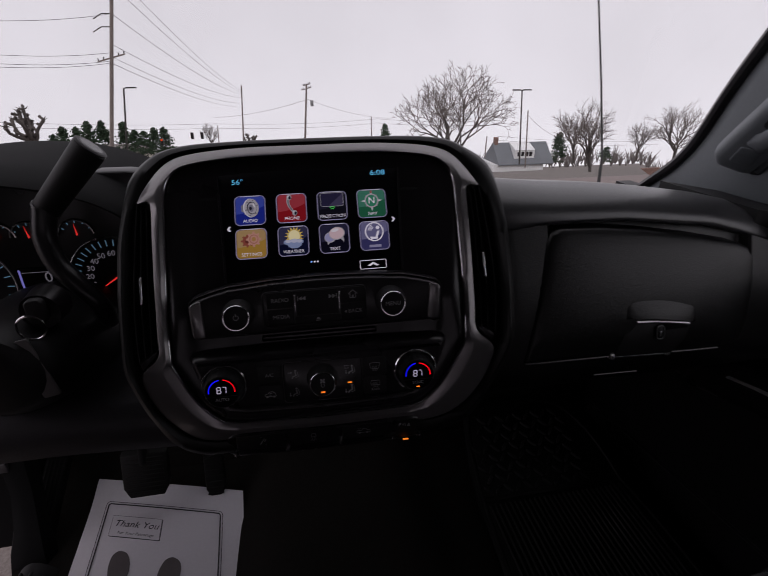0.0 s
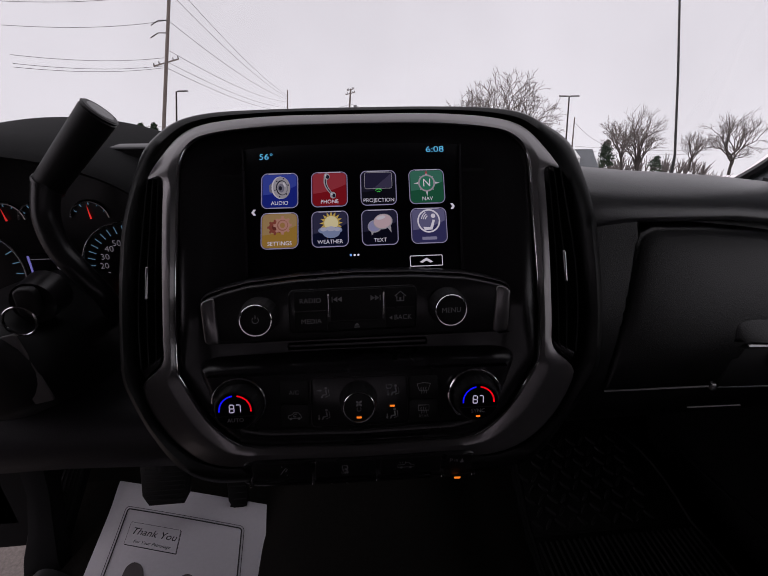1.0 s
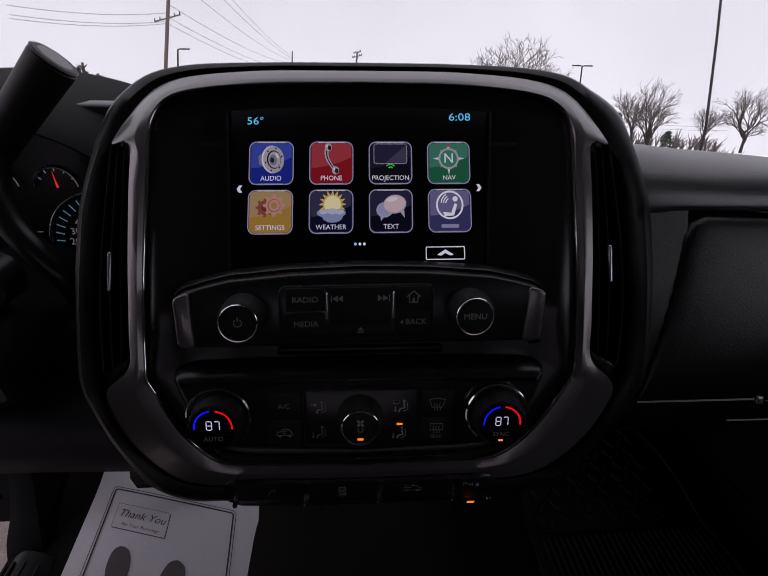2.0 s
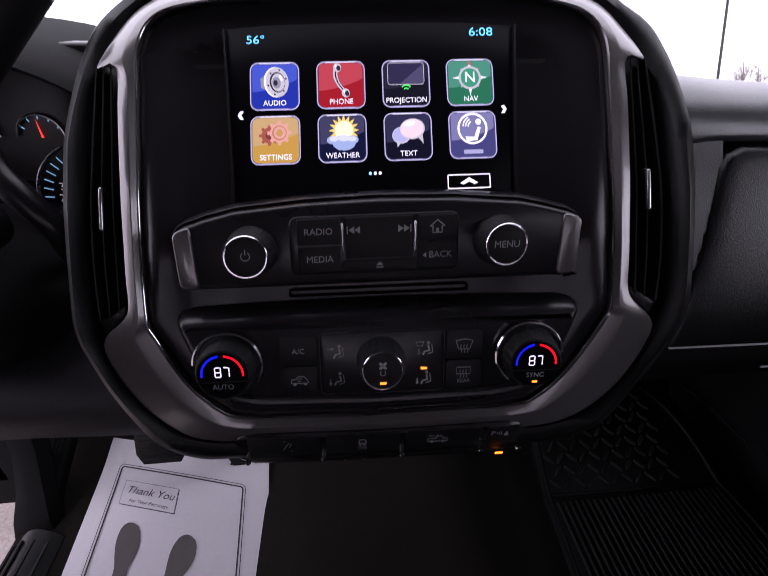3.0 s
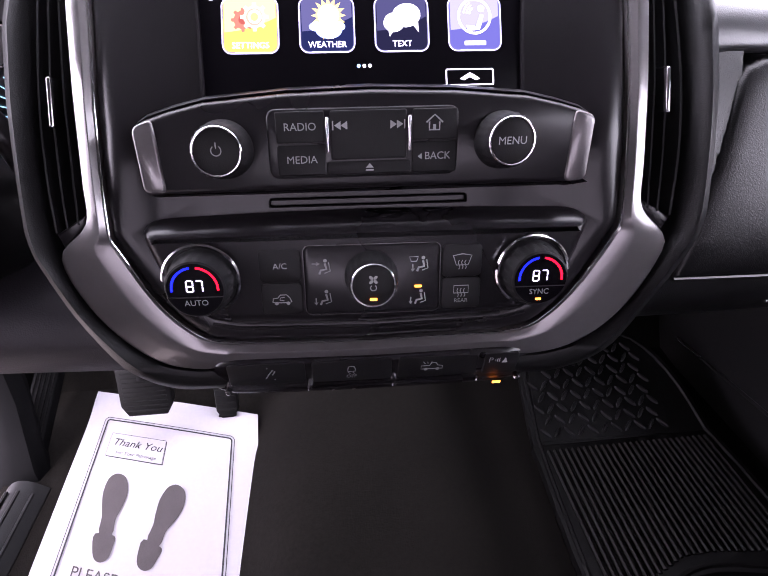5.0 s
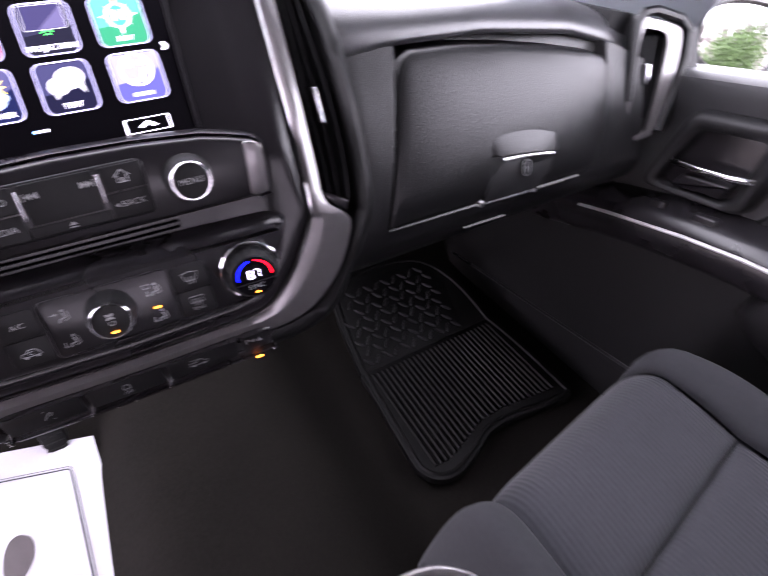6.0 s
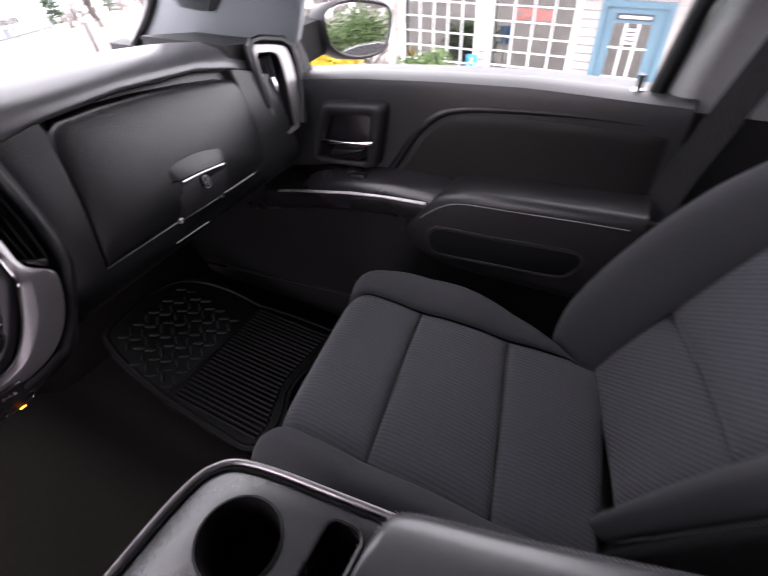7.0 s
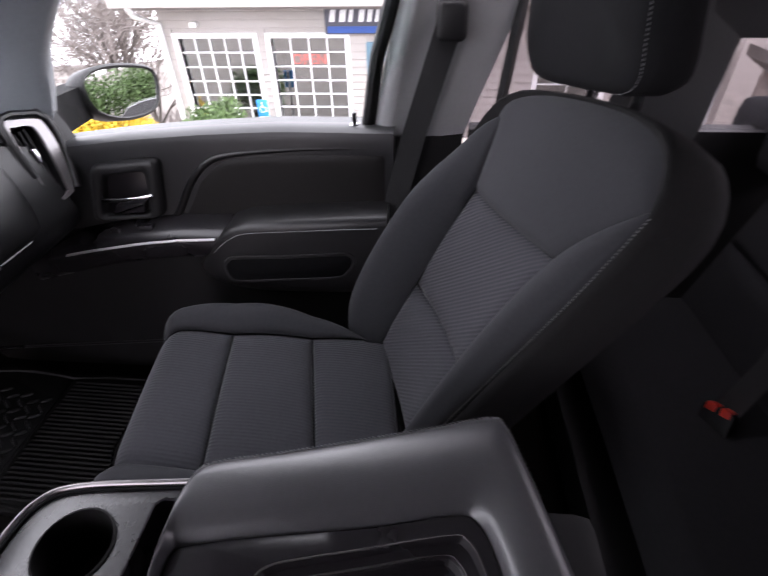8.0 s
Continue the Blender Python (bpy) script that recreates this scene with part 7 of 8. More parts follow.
part("side_wall", bm, SIDING, shop, "side and rear walls", 0)
# Floor and back wall coloured dark in place of dim indoor light.
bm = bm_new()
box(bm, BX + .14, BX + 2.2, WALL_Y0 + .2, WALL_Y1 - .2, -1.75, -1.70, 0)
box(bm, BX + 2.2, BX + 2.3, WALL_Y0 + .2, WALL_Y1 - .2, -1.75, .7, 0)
part("room", bm, ROOM, shop, "room behind the windows, its dimness put into the colour", 0)
step = .112
for r in range(int((WALL_Z1 - WALL_Z0) / step)):
    z = WALL_Z0 + r * step
    spans = [(WALL_Y0, WALL_Y1)]
    for o in OPEN:
        if z + step > o[2] - .06 and z < o[3] + .06:
            spans = [q for s in spans for q in ([s] if o[1] + .07 <= s[0] or o[0] - .07 >= s[1] else [(s[0], o[0] - .07), (o[1] + .07, s[1])])]
    for y0, y1 in spans:
        if y1 - y0 < .03:
            continue
        bm = bm_new()
        loft(bm, [[Vector((BX + a, y, z + b)) for a, b in ((.003, 0), (-.026, .001), (-.030, .007), (-.006, step - .004), (.003, step))] for y in (y0, y1)], True, True)
        part("siding_board", bm, SIDING, shop, "", 0)


def shop_window(y0, y1, z0, z1, cols, rows, bottom=True):
    bm = bm_new()
    rim(bm, [(y0 - .075, z0 - .075), (y1 + .075, z0 - .075), (y1 + .075, z1 + .075), (y0 - .075, z1 + .075)], [(y0, z0), (y1, z0), (y1, z1), (y0, z1)], wallplane, -.10, .035)
    w = part("window", bm, WHITE, shop, "white framed window with a grid of panes", 0)
    bm = bm_new()
    loft(bm, [[wallplane(y, z, -.06 - d) for y, z in ((y0, z0), (y1, z0), (y1, z1), (y0, z1))] for d in (0, .006)], True, True)
    g = part("pane", bm, PANE, w, "window glass", 0)
    g.visible_shadow = False
    for i in range(1, cols):
        bm = bm_new()
        y = lerp(y0, y1, i / cols)
        box(bm, BX + .035, BX + .058, y - .009, y + .009, z0, z1, 0)
        part("glazing_bar", bm, WHITE, w, "", 0)
    for i in range(1, rows):
        bm = bm_new()
        z = lerp(z0, z1, i / rows)
        box(bm, BX + .030, BX + .056, y0, y1, z - .009, z + .009, 0)
        part("glazing_bar", bm, WHITE, w, "", 0)


shop_window(*OPEN[0], 5, 6)
shop_window(*OPEN[1], 4, 6)
shop_window(*OPEN[3], 2, 2)
shop_window(*OPEN[4], 3, 3)
bm = bm_new()
y0, y1, z0, z1 = OPEN[2]
rim(bm, [(y0 - .07, z0), (y1 + .07, z0), (y1 + .07, z1 + .08), (y0 - .07, z1 + .08)], [(y0, z0), (y1, z0), (y1, z1), (y0, z1)], wallplane, -.1, .03)
bdoor = part("door", bm, BLUEDOOR, shop, "slate blue door with a glazed panel", 0)
bm = bm_new()
rim(bm, [(y0, z0), (y1, z0), (y1, z1), (y0, z1)], [(y0 + .16, z0 + .25), (y1 - .13, z0 + .25), (y1 - .13, z1 - .20), (y0 + .16, z1 - .20)], wallplane, -.07, -.02)
part("door_leaf", bm, BLUEDOOR, bdoor, "blue door leaf", 0)
bm = bm_new()
loft(bm, [[wallplane(y, z, -.05 - d) for y, z in ((y0 + .16, z0 + .25), (y1 - .13, z0 + .25), (y1 - .13, z1 - .2), (y0 + .16, z1 - .2))] for d in (0, .006)], True, True)
part("door_glass", bm, PANE, bdoor, "door glass", 0).visible_shadow = False
for q in (.33, .66):
    bm = bm_new()
    yy = lerp(y0 + .16, y1 - .13, q)
    box(bm, BX + .03, BX + .05, yy - .012, yy + .012, z0 + .25, z1 - .2, 0)
    part("glazing_bar", bm, WHITE, bdoor, "", 0)
for q in (.3, .55, .8):
    bm = bm_new()
    zz = lerp(z0 + .25, z1 - .2, q)
    box(bm, BX + .028, BX + .05, y0 + .16, y1 - .13, zz - .012, zz + .012, 0)
    part("glazing_bar", bm, WHITE, bdoor, "", 0)
bm = bm_new()
box(bm, BX + .0, BX + .02, y0 + .17, y1 - .14, z1 - .16, z1 - .08, .004)
numbar = part("door_plate", bm, SIGN_DARK, bdoor, "dark plate with plain pale bars", 0)
for i in range(9):
    bm = bm_new()
    box(bm, BX - .004, BX + .0, y0 + .20 + i * .044, y0 + .232 + i * .044, z1 - .14, z1 - .10, 0)
    part("plate_bar", bm, SIGN_WHITE, numbar, "", 0)
for i in range(4):
    bm = bm_new()
    box(bm, BX + .024, BX + .028, y0 + .32, y0 + .50 - .03 * (i % 2), z1 - .30 - i * .055, z1 - .265 - i * .055, 0)
    part("notice_bar", bm, SIGN_WHITE, bdoor, "white notice bar on the glass", 0)
bm = bm_new()
tube(bm, [wallplane(y0 + .10, -.82, .0), wallplane(y0 + .10, -.82, .05), wallplane(y0 + .10, -.70, .05), wallplane(y0 + .10, -.70, .0)], .012, 6)
part("door_pull", bm, METAL, bdoor, "steel door pull")
# eave and roof
bm = bm_new()
loft(bm, [[Vector((x, y, z)) for x, z in ((BX - .55, .72), (BX - .57, .70), (BX - .57, .84), (BX - .52, .86), (BX + 3.0, 2.35), (BX + 6.6, .86), (BX + 6.6, .74))] for y in (WALL_Y0 - .05, WALL_Y1 + .35)], True, True)
part("roof", bm, ROOFING, shop, "grey shingled roof", 0)
bm = bm_new()
box(bm, BX - .66, BX - .57, WALL_Y0 - .05, WALL_Y1 + .35, .74, .85, .015)
part("gutter", bm, SIDING, shop, "cream gutter")
bm = bm_new()
tube(bm, [(BX - .6, WALL_Y1 + .1, .75), (BX - .5, WALL_Y1 + .1, .62), (BX - .06, WALL_Y1 - .02, .45), (BX - .06, WALL_Y1 - .02, -1.6)], .045, 8)
part("downpipe", bm, WHITE, shop, "white downpipe")
# a lower porch at the shop's far end, its roof falling away
SOFFIT = material("brown_board_soffit", (.20, .165, .15), .7, bump=.3, grain=60, vary=.15, stains=3)
bm = bm_new()
loft(bm, [[Vector((x, y, z)) for y, z in ((-4.88, .0), (-8.6, -2.30), (-8.6, -2.15), (-4.88, .15))] for x in (BX - .75, BX)], True, True)
porch_roof = part("porch_roof", bm, ROOFING, shop, "grey shingled porch roof", 0)
bm = bm_new()
loft(bm, [[Vector((x, y, z)) for y, z in ((-4.88, -.06), (-8.6, -2.36), (-8.6, -2.21), (-4.88, .09))] for x in (BX - .79, BX - .755)], True, True)
part("fascia", bm, WHITE, porch_roof, "pale fascia board", 0)
for k in range(9):
    bm = bm_new()
    loft(bm, [[Vector((x, y, z)) for y, z in ((-4.88, -.08 - k * .22), (-4.88, -.29 - k * .22), (-8.6, -2.59 - k * .22), (-8.6, -2.38 - k * .22))] for x in (BX - .60 - .008 * k, BX - .55)], True, True)
    part("soffit_board", bm, SOFFIT, porch_roof, "", 0)
# sign board: a plain dark and blue band with pale shapes for the trade name
sign = thing("shop_sign", (BX - .1, .45, .2), "charcoal and blue shop sign with plain white shapes", "sign")
bm = bm_new()
box(bm, BX - .10, BX - .024, -.55, 1.40, .30, .72, .01)
part("board", bm, SIGN_DARK, sign)
bm = bm_new()
box(bm, BX - .106, BX - .10, -.53, 1.36, .32, .41, 0)
part("blue_band", bm, SIGN_BLUE, sign, "blue lower band", 0)
for k0, k1 in ((1.30, 1.22), (1.15, 1.06), (1.01, .95), (.86, .78), (.73, .66), (.61, .56), (.51, .45), (.40, .33), (.28, .23), (.18, .12), (.07, -.01), (-.06, -.13), (-.24, -.34)):
    bm = bm_new()
    loft(bm, [[Vector((x, y, z)) for y, z in ((k0 + .03, .47), (k0, .63), (k1, .63), (k1 + .03, .47))] for x in (BX - .108, BX - .10)], True, True)
    part("white_shape", bm, SIGN_WHITE, sign, "plain white shape", 0)
hp = thing("parking_sign", (7.2, 2.6, -1.6), "blue and white accessible parking sign on a post", "sign")
SIGNB = material("sign_blue", (.02, .22, .52), .45)


def HPS(y, z, w):
    return Vector((7.2 - w, y, z))


bm = bm_new()
prism(bm, rrect(2.34, -.605, .17, .29, .015, 3), HPS, -.002, .002, .001)
plate = part("plate", bm, SIGNB, hp, "blue plate")
for nm, ol in (("wheel", arc_band(2.34, -.605, .040, .052, -150, 100, 16)), ("figure", [(2.335, -.53), (2.352, -.53), (2.345, -.585), (2.300, -.587), (2.285, -.645), (2.27, -.64), (2.288, -.572), (2.332, -.572)]), ("head", ring_points(2.345, -.512, .014, 10)), ("lower_bar", rrect(2.34, -.725, .13, .022, .003, 2))):
    bm = bm_new()
    bm.faces.new([bm.verts.new(HPS(*p, .003)) for p in ol])
    part(nm, bm, SIGN_WHITE, plate, "", 0)
bm = bm_new()
box(bm, 7.21, 7.25, 2.32, 2.36, -1.65, -.47, .004)
part("post", bm, METAL, hp, "steel post")
neon = thing("open_sign", (BX + .10, 1.72, -.12), "lit red neon sign hanging in the window", "sign")
NEON = light_material("red_neon", (1.0, .05, .03), .9)
lettering("neon_letters", "OPEN", lambda a, b, w: Vector((BX + .10, 1.735 - a, -.10 + b)), .22, NEON, neon)
bm = bm_new()
box(bm, BX + .105, BX + .115, 1.44, 2.02, -.24, .03, .004)
part("neon_backing", bm, SIGN_DARK, neon, "dark backing board")
cam_dome = thing("wall_camera", (BX - .1, 3.45, .46), "small white camera under the eave", "camera")
bm = bm_new()
box(bm, BX - .12, BX - .022, 3.40, 3.52, .40, .48, .02)
part("dome", bm, WHITE, cam_dome)


# ---- plants ----
BARK = material("grey_brown_bark", (.085, .072, .065), .9, bump=.8, grain=20, vary=.3, stains=2)
TWIG = material("brown_grey_twigs", (.17, .145, .135), .9, vary=.25, stains=1)
NEEDLE_G = material("dark_green_needles", (.030, .058, .028), .8, vary=.4, stains=1.5)
LEAF = material("green_shrub_leaves", (.07, .12, .035), .7, vary=.4, stains=3)
YELLOW = material("yellow_blossom", (.55, .38, .03), .7, vary=.35, stains=4)


def leaf_cloud(bm, rng, centre, size, count, leaf, power=1.0):
    for _ in range(count):
        d = Vector((rng.gauss(0, 1), rng.gauss(0, 1), rng.gauss(0, 1))).normalized() * rng.random() ** .4
        c = Vector(centre) + Vector((d.x * size[0], d.y * size[1], d.z * size[2]))
        n = Vector((rng.gauss(0, 1), rng.gauss(0, 1), rng.gauss(0, 1))).normalized()
        s = n.orthogonal().normalized()
        t = n.cross(s)
        k = leaf * rng.uniform(.6, 1.3)
        bm.faces.new([bm.verts.new(c + s * (k * a) + t * (k * b)) for a, b in ((-1, 0), (0, -.45), (1, 0), (0, .45))])


def shrub(name, at, size, count, leaf, mat, label, seed):
    rng = random.Random(seed)
    t = thing(name, at, label, "shrub")
    bm = bm_new()
    for i in range(5):
        a = rng.uniform(0, 6.28)
        tube(bm, [Vector(at), Vector(at) + Vector((math.cos(a) * size[0] * .5, math.sin(a) * size[1] * .5, size[2] * 1.2))], [.03, .01], 5)
    part("stems", bm, BARK, t, "thin brown stems")
    bm = bm_new()
    for i in range(9):
        c = Vector(at) + Vector((rng.uniform(-.55, .55) * size[0], rng.uniform(-.6, .6) * size[1], size[2] * rng.uniform(.6, 1.25)))
        leaf_cloud(bm, rng, c, (size[0] * .55, size[1] * .5, size[2] * .55), count // 9, leaf)
    part("crown", bm, mat, t, "", 0)


shrub("green_shrub", (6.9, 3.12, -1.62), (.45, .50, .70), 9000, .035, LEAF, "round green leafy shrub before the window", 3)
shrub("yellow_shrub", (7.2, 4.72, -1.72), (.5, .85, .70), 15000, .035, YELLOW, "yellow flowering shrub beside the shop", 4)


def bare_tree(at, height, spread, seed, lean=0.0, dense=6, label="bare grey deciduous tree with fine twigs", thick=.022):
    rng = random.Random(seed)
    t = thing("bare_tree", at, label, "tree", "bare trees")
    bt, bw = bm_new(), bm_new()
    def grow(p, d, length, r, level):
        q, pts = p.copy(), [p.copy()]
        for _ in range(3):
            d = (d + Vector((rng.gauss(0, .10), rng.gauss(0, .10), rng.gauss(0, .06) + .03))).normalized()
            q = q + d * (length / 3)
            pts.append(q.copy())
        rs = [r, r * .88, r * .76, r * .64]
        rs = [max(q, height * .0011) for q in rs]
        tube(bt if level < 3 else bw, pts, rs, 6 if level < 2 else 3, cap=False)
        if level >= dense:
            return
        for i in range(7 if level == 0 else 3 if level < 4 else 2):
            a = rng.uniform(0, 6.28)
            s = d.orthogonal().normalized()
            s = (Matrix.Rotation(a + i * 2.1, 3, d) @ s)
            nd = (d * 1.0 + s * rng.uniform(.35, .85) * spread + Vector((0, 0, .12))).normalized()
            start = pts[rng.choice((1, 2, 3) if level == 0 else (2, 3, 3))]
            grow(start, nd, length * rng.uniform(.62, .84), r * .60, level + 1)
    grow(Vector(at), Vector((lean, 0, 1)), height * .26, height * thick, 0)
    part("trunk", bt, BARK, t, "grey trunk and limbs", 60)
    part("twigs", bw, TWIG, t, "fine bare twigs", 0)


def far(x, z, depth):
    """A place ahead at that depth, in the direction of (x, 50, z) as seen by the driver's companion."""
    k = (depth - .045) / 49.955
    return Vector((.005 + (x - .005 + 2.1) * k, depth, 1.628 + (z - 1.628 - 1.36) * k))


bare_tree(far(14.9, -7.6, 70), 21.0, 1.25, 11, 0, 7, thick=.018)
bare_tree(far(31.8, -8.4, 85), 16.0, 1.1, 12, 0, 6)
bare_tree(far(29.5, -7.0, 95), 14.0, .9, 13, 0, 6)
bare_tree(far(37.5, -7.0, 90), 10.0, 1.0, 15, 0, 6)
bare_tree(far(42.5, -7.5, 75), 13.0, 1.1, 29, 0, 6)
bare_tree(far(-9.5, -4.6, 120), 8.5, .9, 16, 0, 5)
bare_tree(Vector((19, 11.6, ground_height(19, 11.6))), 11.2, 1.0, 17, 0, 7, thick=.010)
bare_tree(Vector((23, 15.4, ground_height(23, 15.4))), 12.8, 1.0, 19, 0, 7, thick=.010)
bare_tree(Vector((26, 15.2, ground_height(26, 15.2))), 12.0, 1.0, 23, 0, 7, thick=.010)


def pollard(at, height, seed):
    rng = random.Random(seed)
    t = thing("pollarded_tree", at, "hard pruned tree with knobbly limb ends", "tree", "pruned trees")
    bm = bm_new()
    tube(bm, [at, at + Vector((0, 0, height * .4))], [height * .07, height * .055], 8)
    for i in range(9):
        a, e = rng.uniform(0, 6.28), rng.uniform(.35, 1.25)
        p, d = at + Vector((0, 0, height * rng.uniform(.26, .4))), Vector((math.cos(a) * math.cos(e), math.sin(a) * math.cos(e), math.sin(e)))
        pts, rs = [p.copy()], [height * .042]
        for k in range(4):
            d = (d + Vector((rng.gauss(0, .28), rng.gauss(0, .28), .22))).normalized()
            p = p + d * height * rng.uniform(.11, .16)
            pts.append(p.copy())
            rs.append(height * (.036 - .004 * k))
            q = p + Vector((rng.gauss(0, .06), rng.gauss(0, .06), rng.uniform(.03, .09))) * height
            tube(bm, [p, p.lerp(q, .6), q], [height * .026, height * .024, height * .030], 5)
        rs[-1] = height * .036
        tube(bm, pts, rs, 6)
        for k in range(6):
            tube(bm, [p, p + Vector((rng.gauss(0, .05), rng.gauss(0, .05), rng.uniform(.02, .09))) * height], [height * .014, height * .004], 4)
    part("limbs", bm, BARK, t, "", 60)


pollard(far(-25.0, -4.6, 60), 5.8, 2)
pollard(far(-5.9, -4.6, 110), 4.4, 5)


def conifer(at, height, width, seed):
    rng = random.Random(seed)
    t = thing("conifer", at, "dark green conifer tree beyond the road", "tree", "conifers")
    bm = bm_new()
    tube(bm, [at, at + Vector((0, 0, height * .95))], [height * .025, .02], 6)
    part("trunk", bm, BARK, t, "brown trunk")
    bm = bm_new()
    for i in range(80):
        h = rng.random() ** .8
        r = width * (1 - h) ** .55 * rng.uniform(.35, 1) + .1
        a = rng.uniform(0, 6.28)
        leaf_cloud(bm, rng, at + Vector((math.cos(a) * r * .7, math.sin(a) * r * .7, height * (.12 + .86 * h))), (r * .5 + .2, r * .5 + .2, height * .05), 26, height * .035)
    part("crown", bm, NEEDLE_G, t, "", 0)


for i, (x, z, d, h, w) in enumerate(((-22.4, -4.6, 95, 6.6, 1.7), (-20.2, -4.6, 100, 6.8, 2.0), (-17.2, -4.8, 105, 6.5, 2.1), (-15.5, -4.8, 100, 5.6, 2.0), (-13.7, -4.8, 110, 6.0, 2.2), (-23.3, -4.7, 100, 5.6, 1.8), (-21.2, -4.7, 98, 5.9, 1.9), (-19.0, -4.8, 104, 6.6, 2.0), (-16.3, -4.8, 103, 6.0, 2.0), (-14.6, -4.8, 107, 5.8, 2.0), (7.6, -4.6, 120, 7.2, 1.6), (27.3, -7.0, 120, 9.0, 2.4), (33.4, -7.2, 110, 4.0, 2.0))):
    conifer(far(x, z, d), h * (.80 + .26 * ((i * 7) % 5) / 4), w * (1.05 if i < 10 else 1.2), 20 + i)
for i, (x, y, h, w) in enumerate(((8.0, -28.5, 3.6, 2.0), (10.8, -27.5, 4.0, 2.2), (13.6, -26.5, 3.5, 2.1), (16.5, -25.8, 3.8, 2.2))):
    shrub("evergreen_hedge", (x, y, ground_height(x, y)), (w, w, h * .55), 5200, .10, LEAF, "tall green evergreen hedge behind the truck", 40 + i)

# ---- poles, lamps and wires ahead ----
WOODP = material("weathered_pole_wood", (.20, .165, .15), .9, bump=.5, grain=30, vary=.25, stains=1)
POLEM = material("dark_bronze_metal", (.05, .045, .04), .5, metal=.4)
WIRE = material("black_cable", (.05, .05, .05), .6)


def utility_pole(x0, z0, x1, z1, depth, r, label, arms=()):
    a, b = far(x0, z0, depth), far(x1, z1, depth)
    t = thing("utility_pole", a, label, "pole", "utility poles")
    bm = bm_new()
    tube(bm, [a, b], [r, r * .75], 8)
    part("post", bm, WOODP, t, "weathered wooden post")
    for k, width, tilt in arms:
        c = a.lerp(b, k)
        bm = bm_new()
        d = Vector((.9, .45, tilt)).normalized() * width / 2
        tube(bm, [c - d, c + d], .09, 4)
        part("crossarm", bm, WOODP, t, "wooden crossarm")
        for q in (-.95, -.55, .55, .95):
            bm = bm_new()
            tube(bm, [c + d * q, c + d * q + Vector((0, 0, .28))], .06, 5)
            part("insulator", bm, POLEM, t, "small insulator")
    return t


utility_pole(-19.05, -6.0, -15.35, 10.5, 55, .21, "tall leaning wooden power pole with a crossarm", ((.595, 2.6, .28),))
for k in (.74, .80, .93):
    a, b = far(-19.05, -6.0, 55), far(-15.35, 10.5, 55)
    c = a.lerp(b, k)
    t = thing("line_bracket", c, "thin metal bracket with insulator on the pole", "bracket", "line brackets")
    bm = bm_new()
    tube(bm, [c, c + Vector((-.9, 0, .0)), c + Vector((-1.7, 0, -.45))], .05, 5)
    part("arm", bm, POLEM, t)
utility_pole(-6.6, -4.6, -6.1, 1.5, 120, .18, "distant slim wooden pole")
utility_pole(-.65, -4.6, -.05, 1.6, 90, .19, "wooden pole with a transformer", ((.93, 1.9, .2), (.985, 1.4, .2)))
c = far(.10, -.15, 90)
tr = thing("transformer", c, "grey pole transformer can", "transformer")
bm = bm_new()
tube(bm, [c + Vector((.45, 0, -.5)), c + Vector((.45, 0, -.45)), c + Vector((.45, 0, .45)), c + Vector((.45, 0, .5))], [.25, .3, .3, .2], 10)
part("can", bm, METAL, tr)
utility_pole(23.6, -7.2, 23.15, -1.2, 75, .13, "plain wooden pole beside the house")
utility_pole(6.2, -4.6, 6.2, -1.5, 120, .14, "distant pole by the hedge")
utility_pole(-8.9, -4.6, -8.75, -2.0, 140, .14, "distant thin wooden utility pole")
utility_pole(18.7, -5.9, 18.75, -3.7, 110, .16, "short pole stump by the roof")


def street_lamp(x0, z0, x1, z1, depth, head, label):
    a, b = far(x0, z0, depth), far(x1, z1, depth)
    t = thing("street_lamp", a, label, "street lamp", "street lamps")
    bm = bm_new()
    tube(bm, [a, b], [.10, .075], 8)
    part("post", bm, POLEM, t, "dark metal post")
    for s in head:
        bm = bm_new()
        q = b + Vector((s * .62, 0, .05))
        loft(bm, [[q + Vector((dx * .42, dy * .2, dz)) for dx, dy in ((-1, -1), (1, -1), (1, 1), (-1, 1))] for dz in (-.06, .06)], True, True)
        part("lamp_head", bm, POLEM, t, "flat dark lamp head")
        bm = bm_new()
        tube(bm, [b, q], .04, 5)
        part("lamp_arm", bm, POLEM, t)


street_lamp(-17.55, -5.8, -16.40, 1.35, 50, (1,), "dark single-headed parking lot lamp")
street_lamp(22.85, -6.8, 22.20, .80, 52, (-1, 1), "dark twin-headed parking lot lamp")
street_lamp(-41.5, -7.0, -38.5, 6.4, 22, (1,), "dark parking lot lamp near the road")


def cable(p, q, sag, name="overhead_wire", r=.022):
    t = thing(name, p, "thin black overhead wire between poles", "wire", "overhead wires")
    bm = bm_new()
    tube(bm, [p.lerp(q, i / 14) - Vector((0, 0, sag * 4 * (i / 14) * (1 - i / 14))) for i in range(15)], r, 4)
    part("strand", bm, WIRE, t)


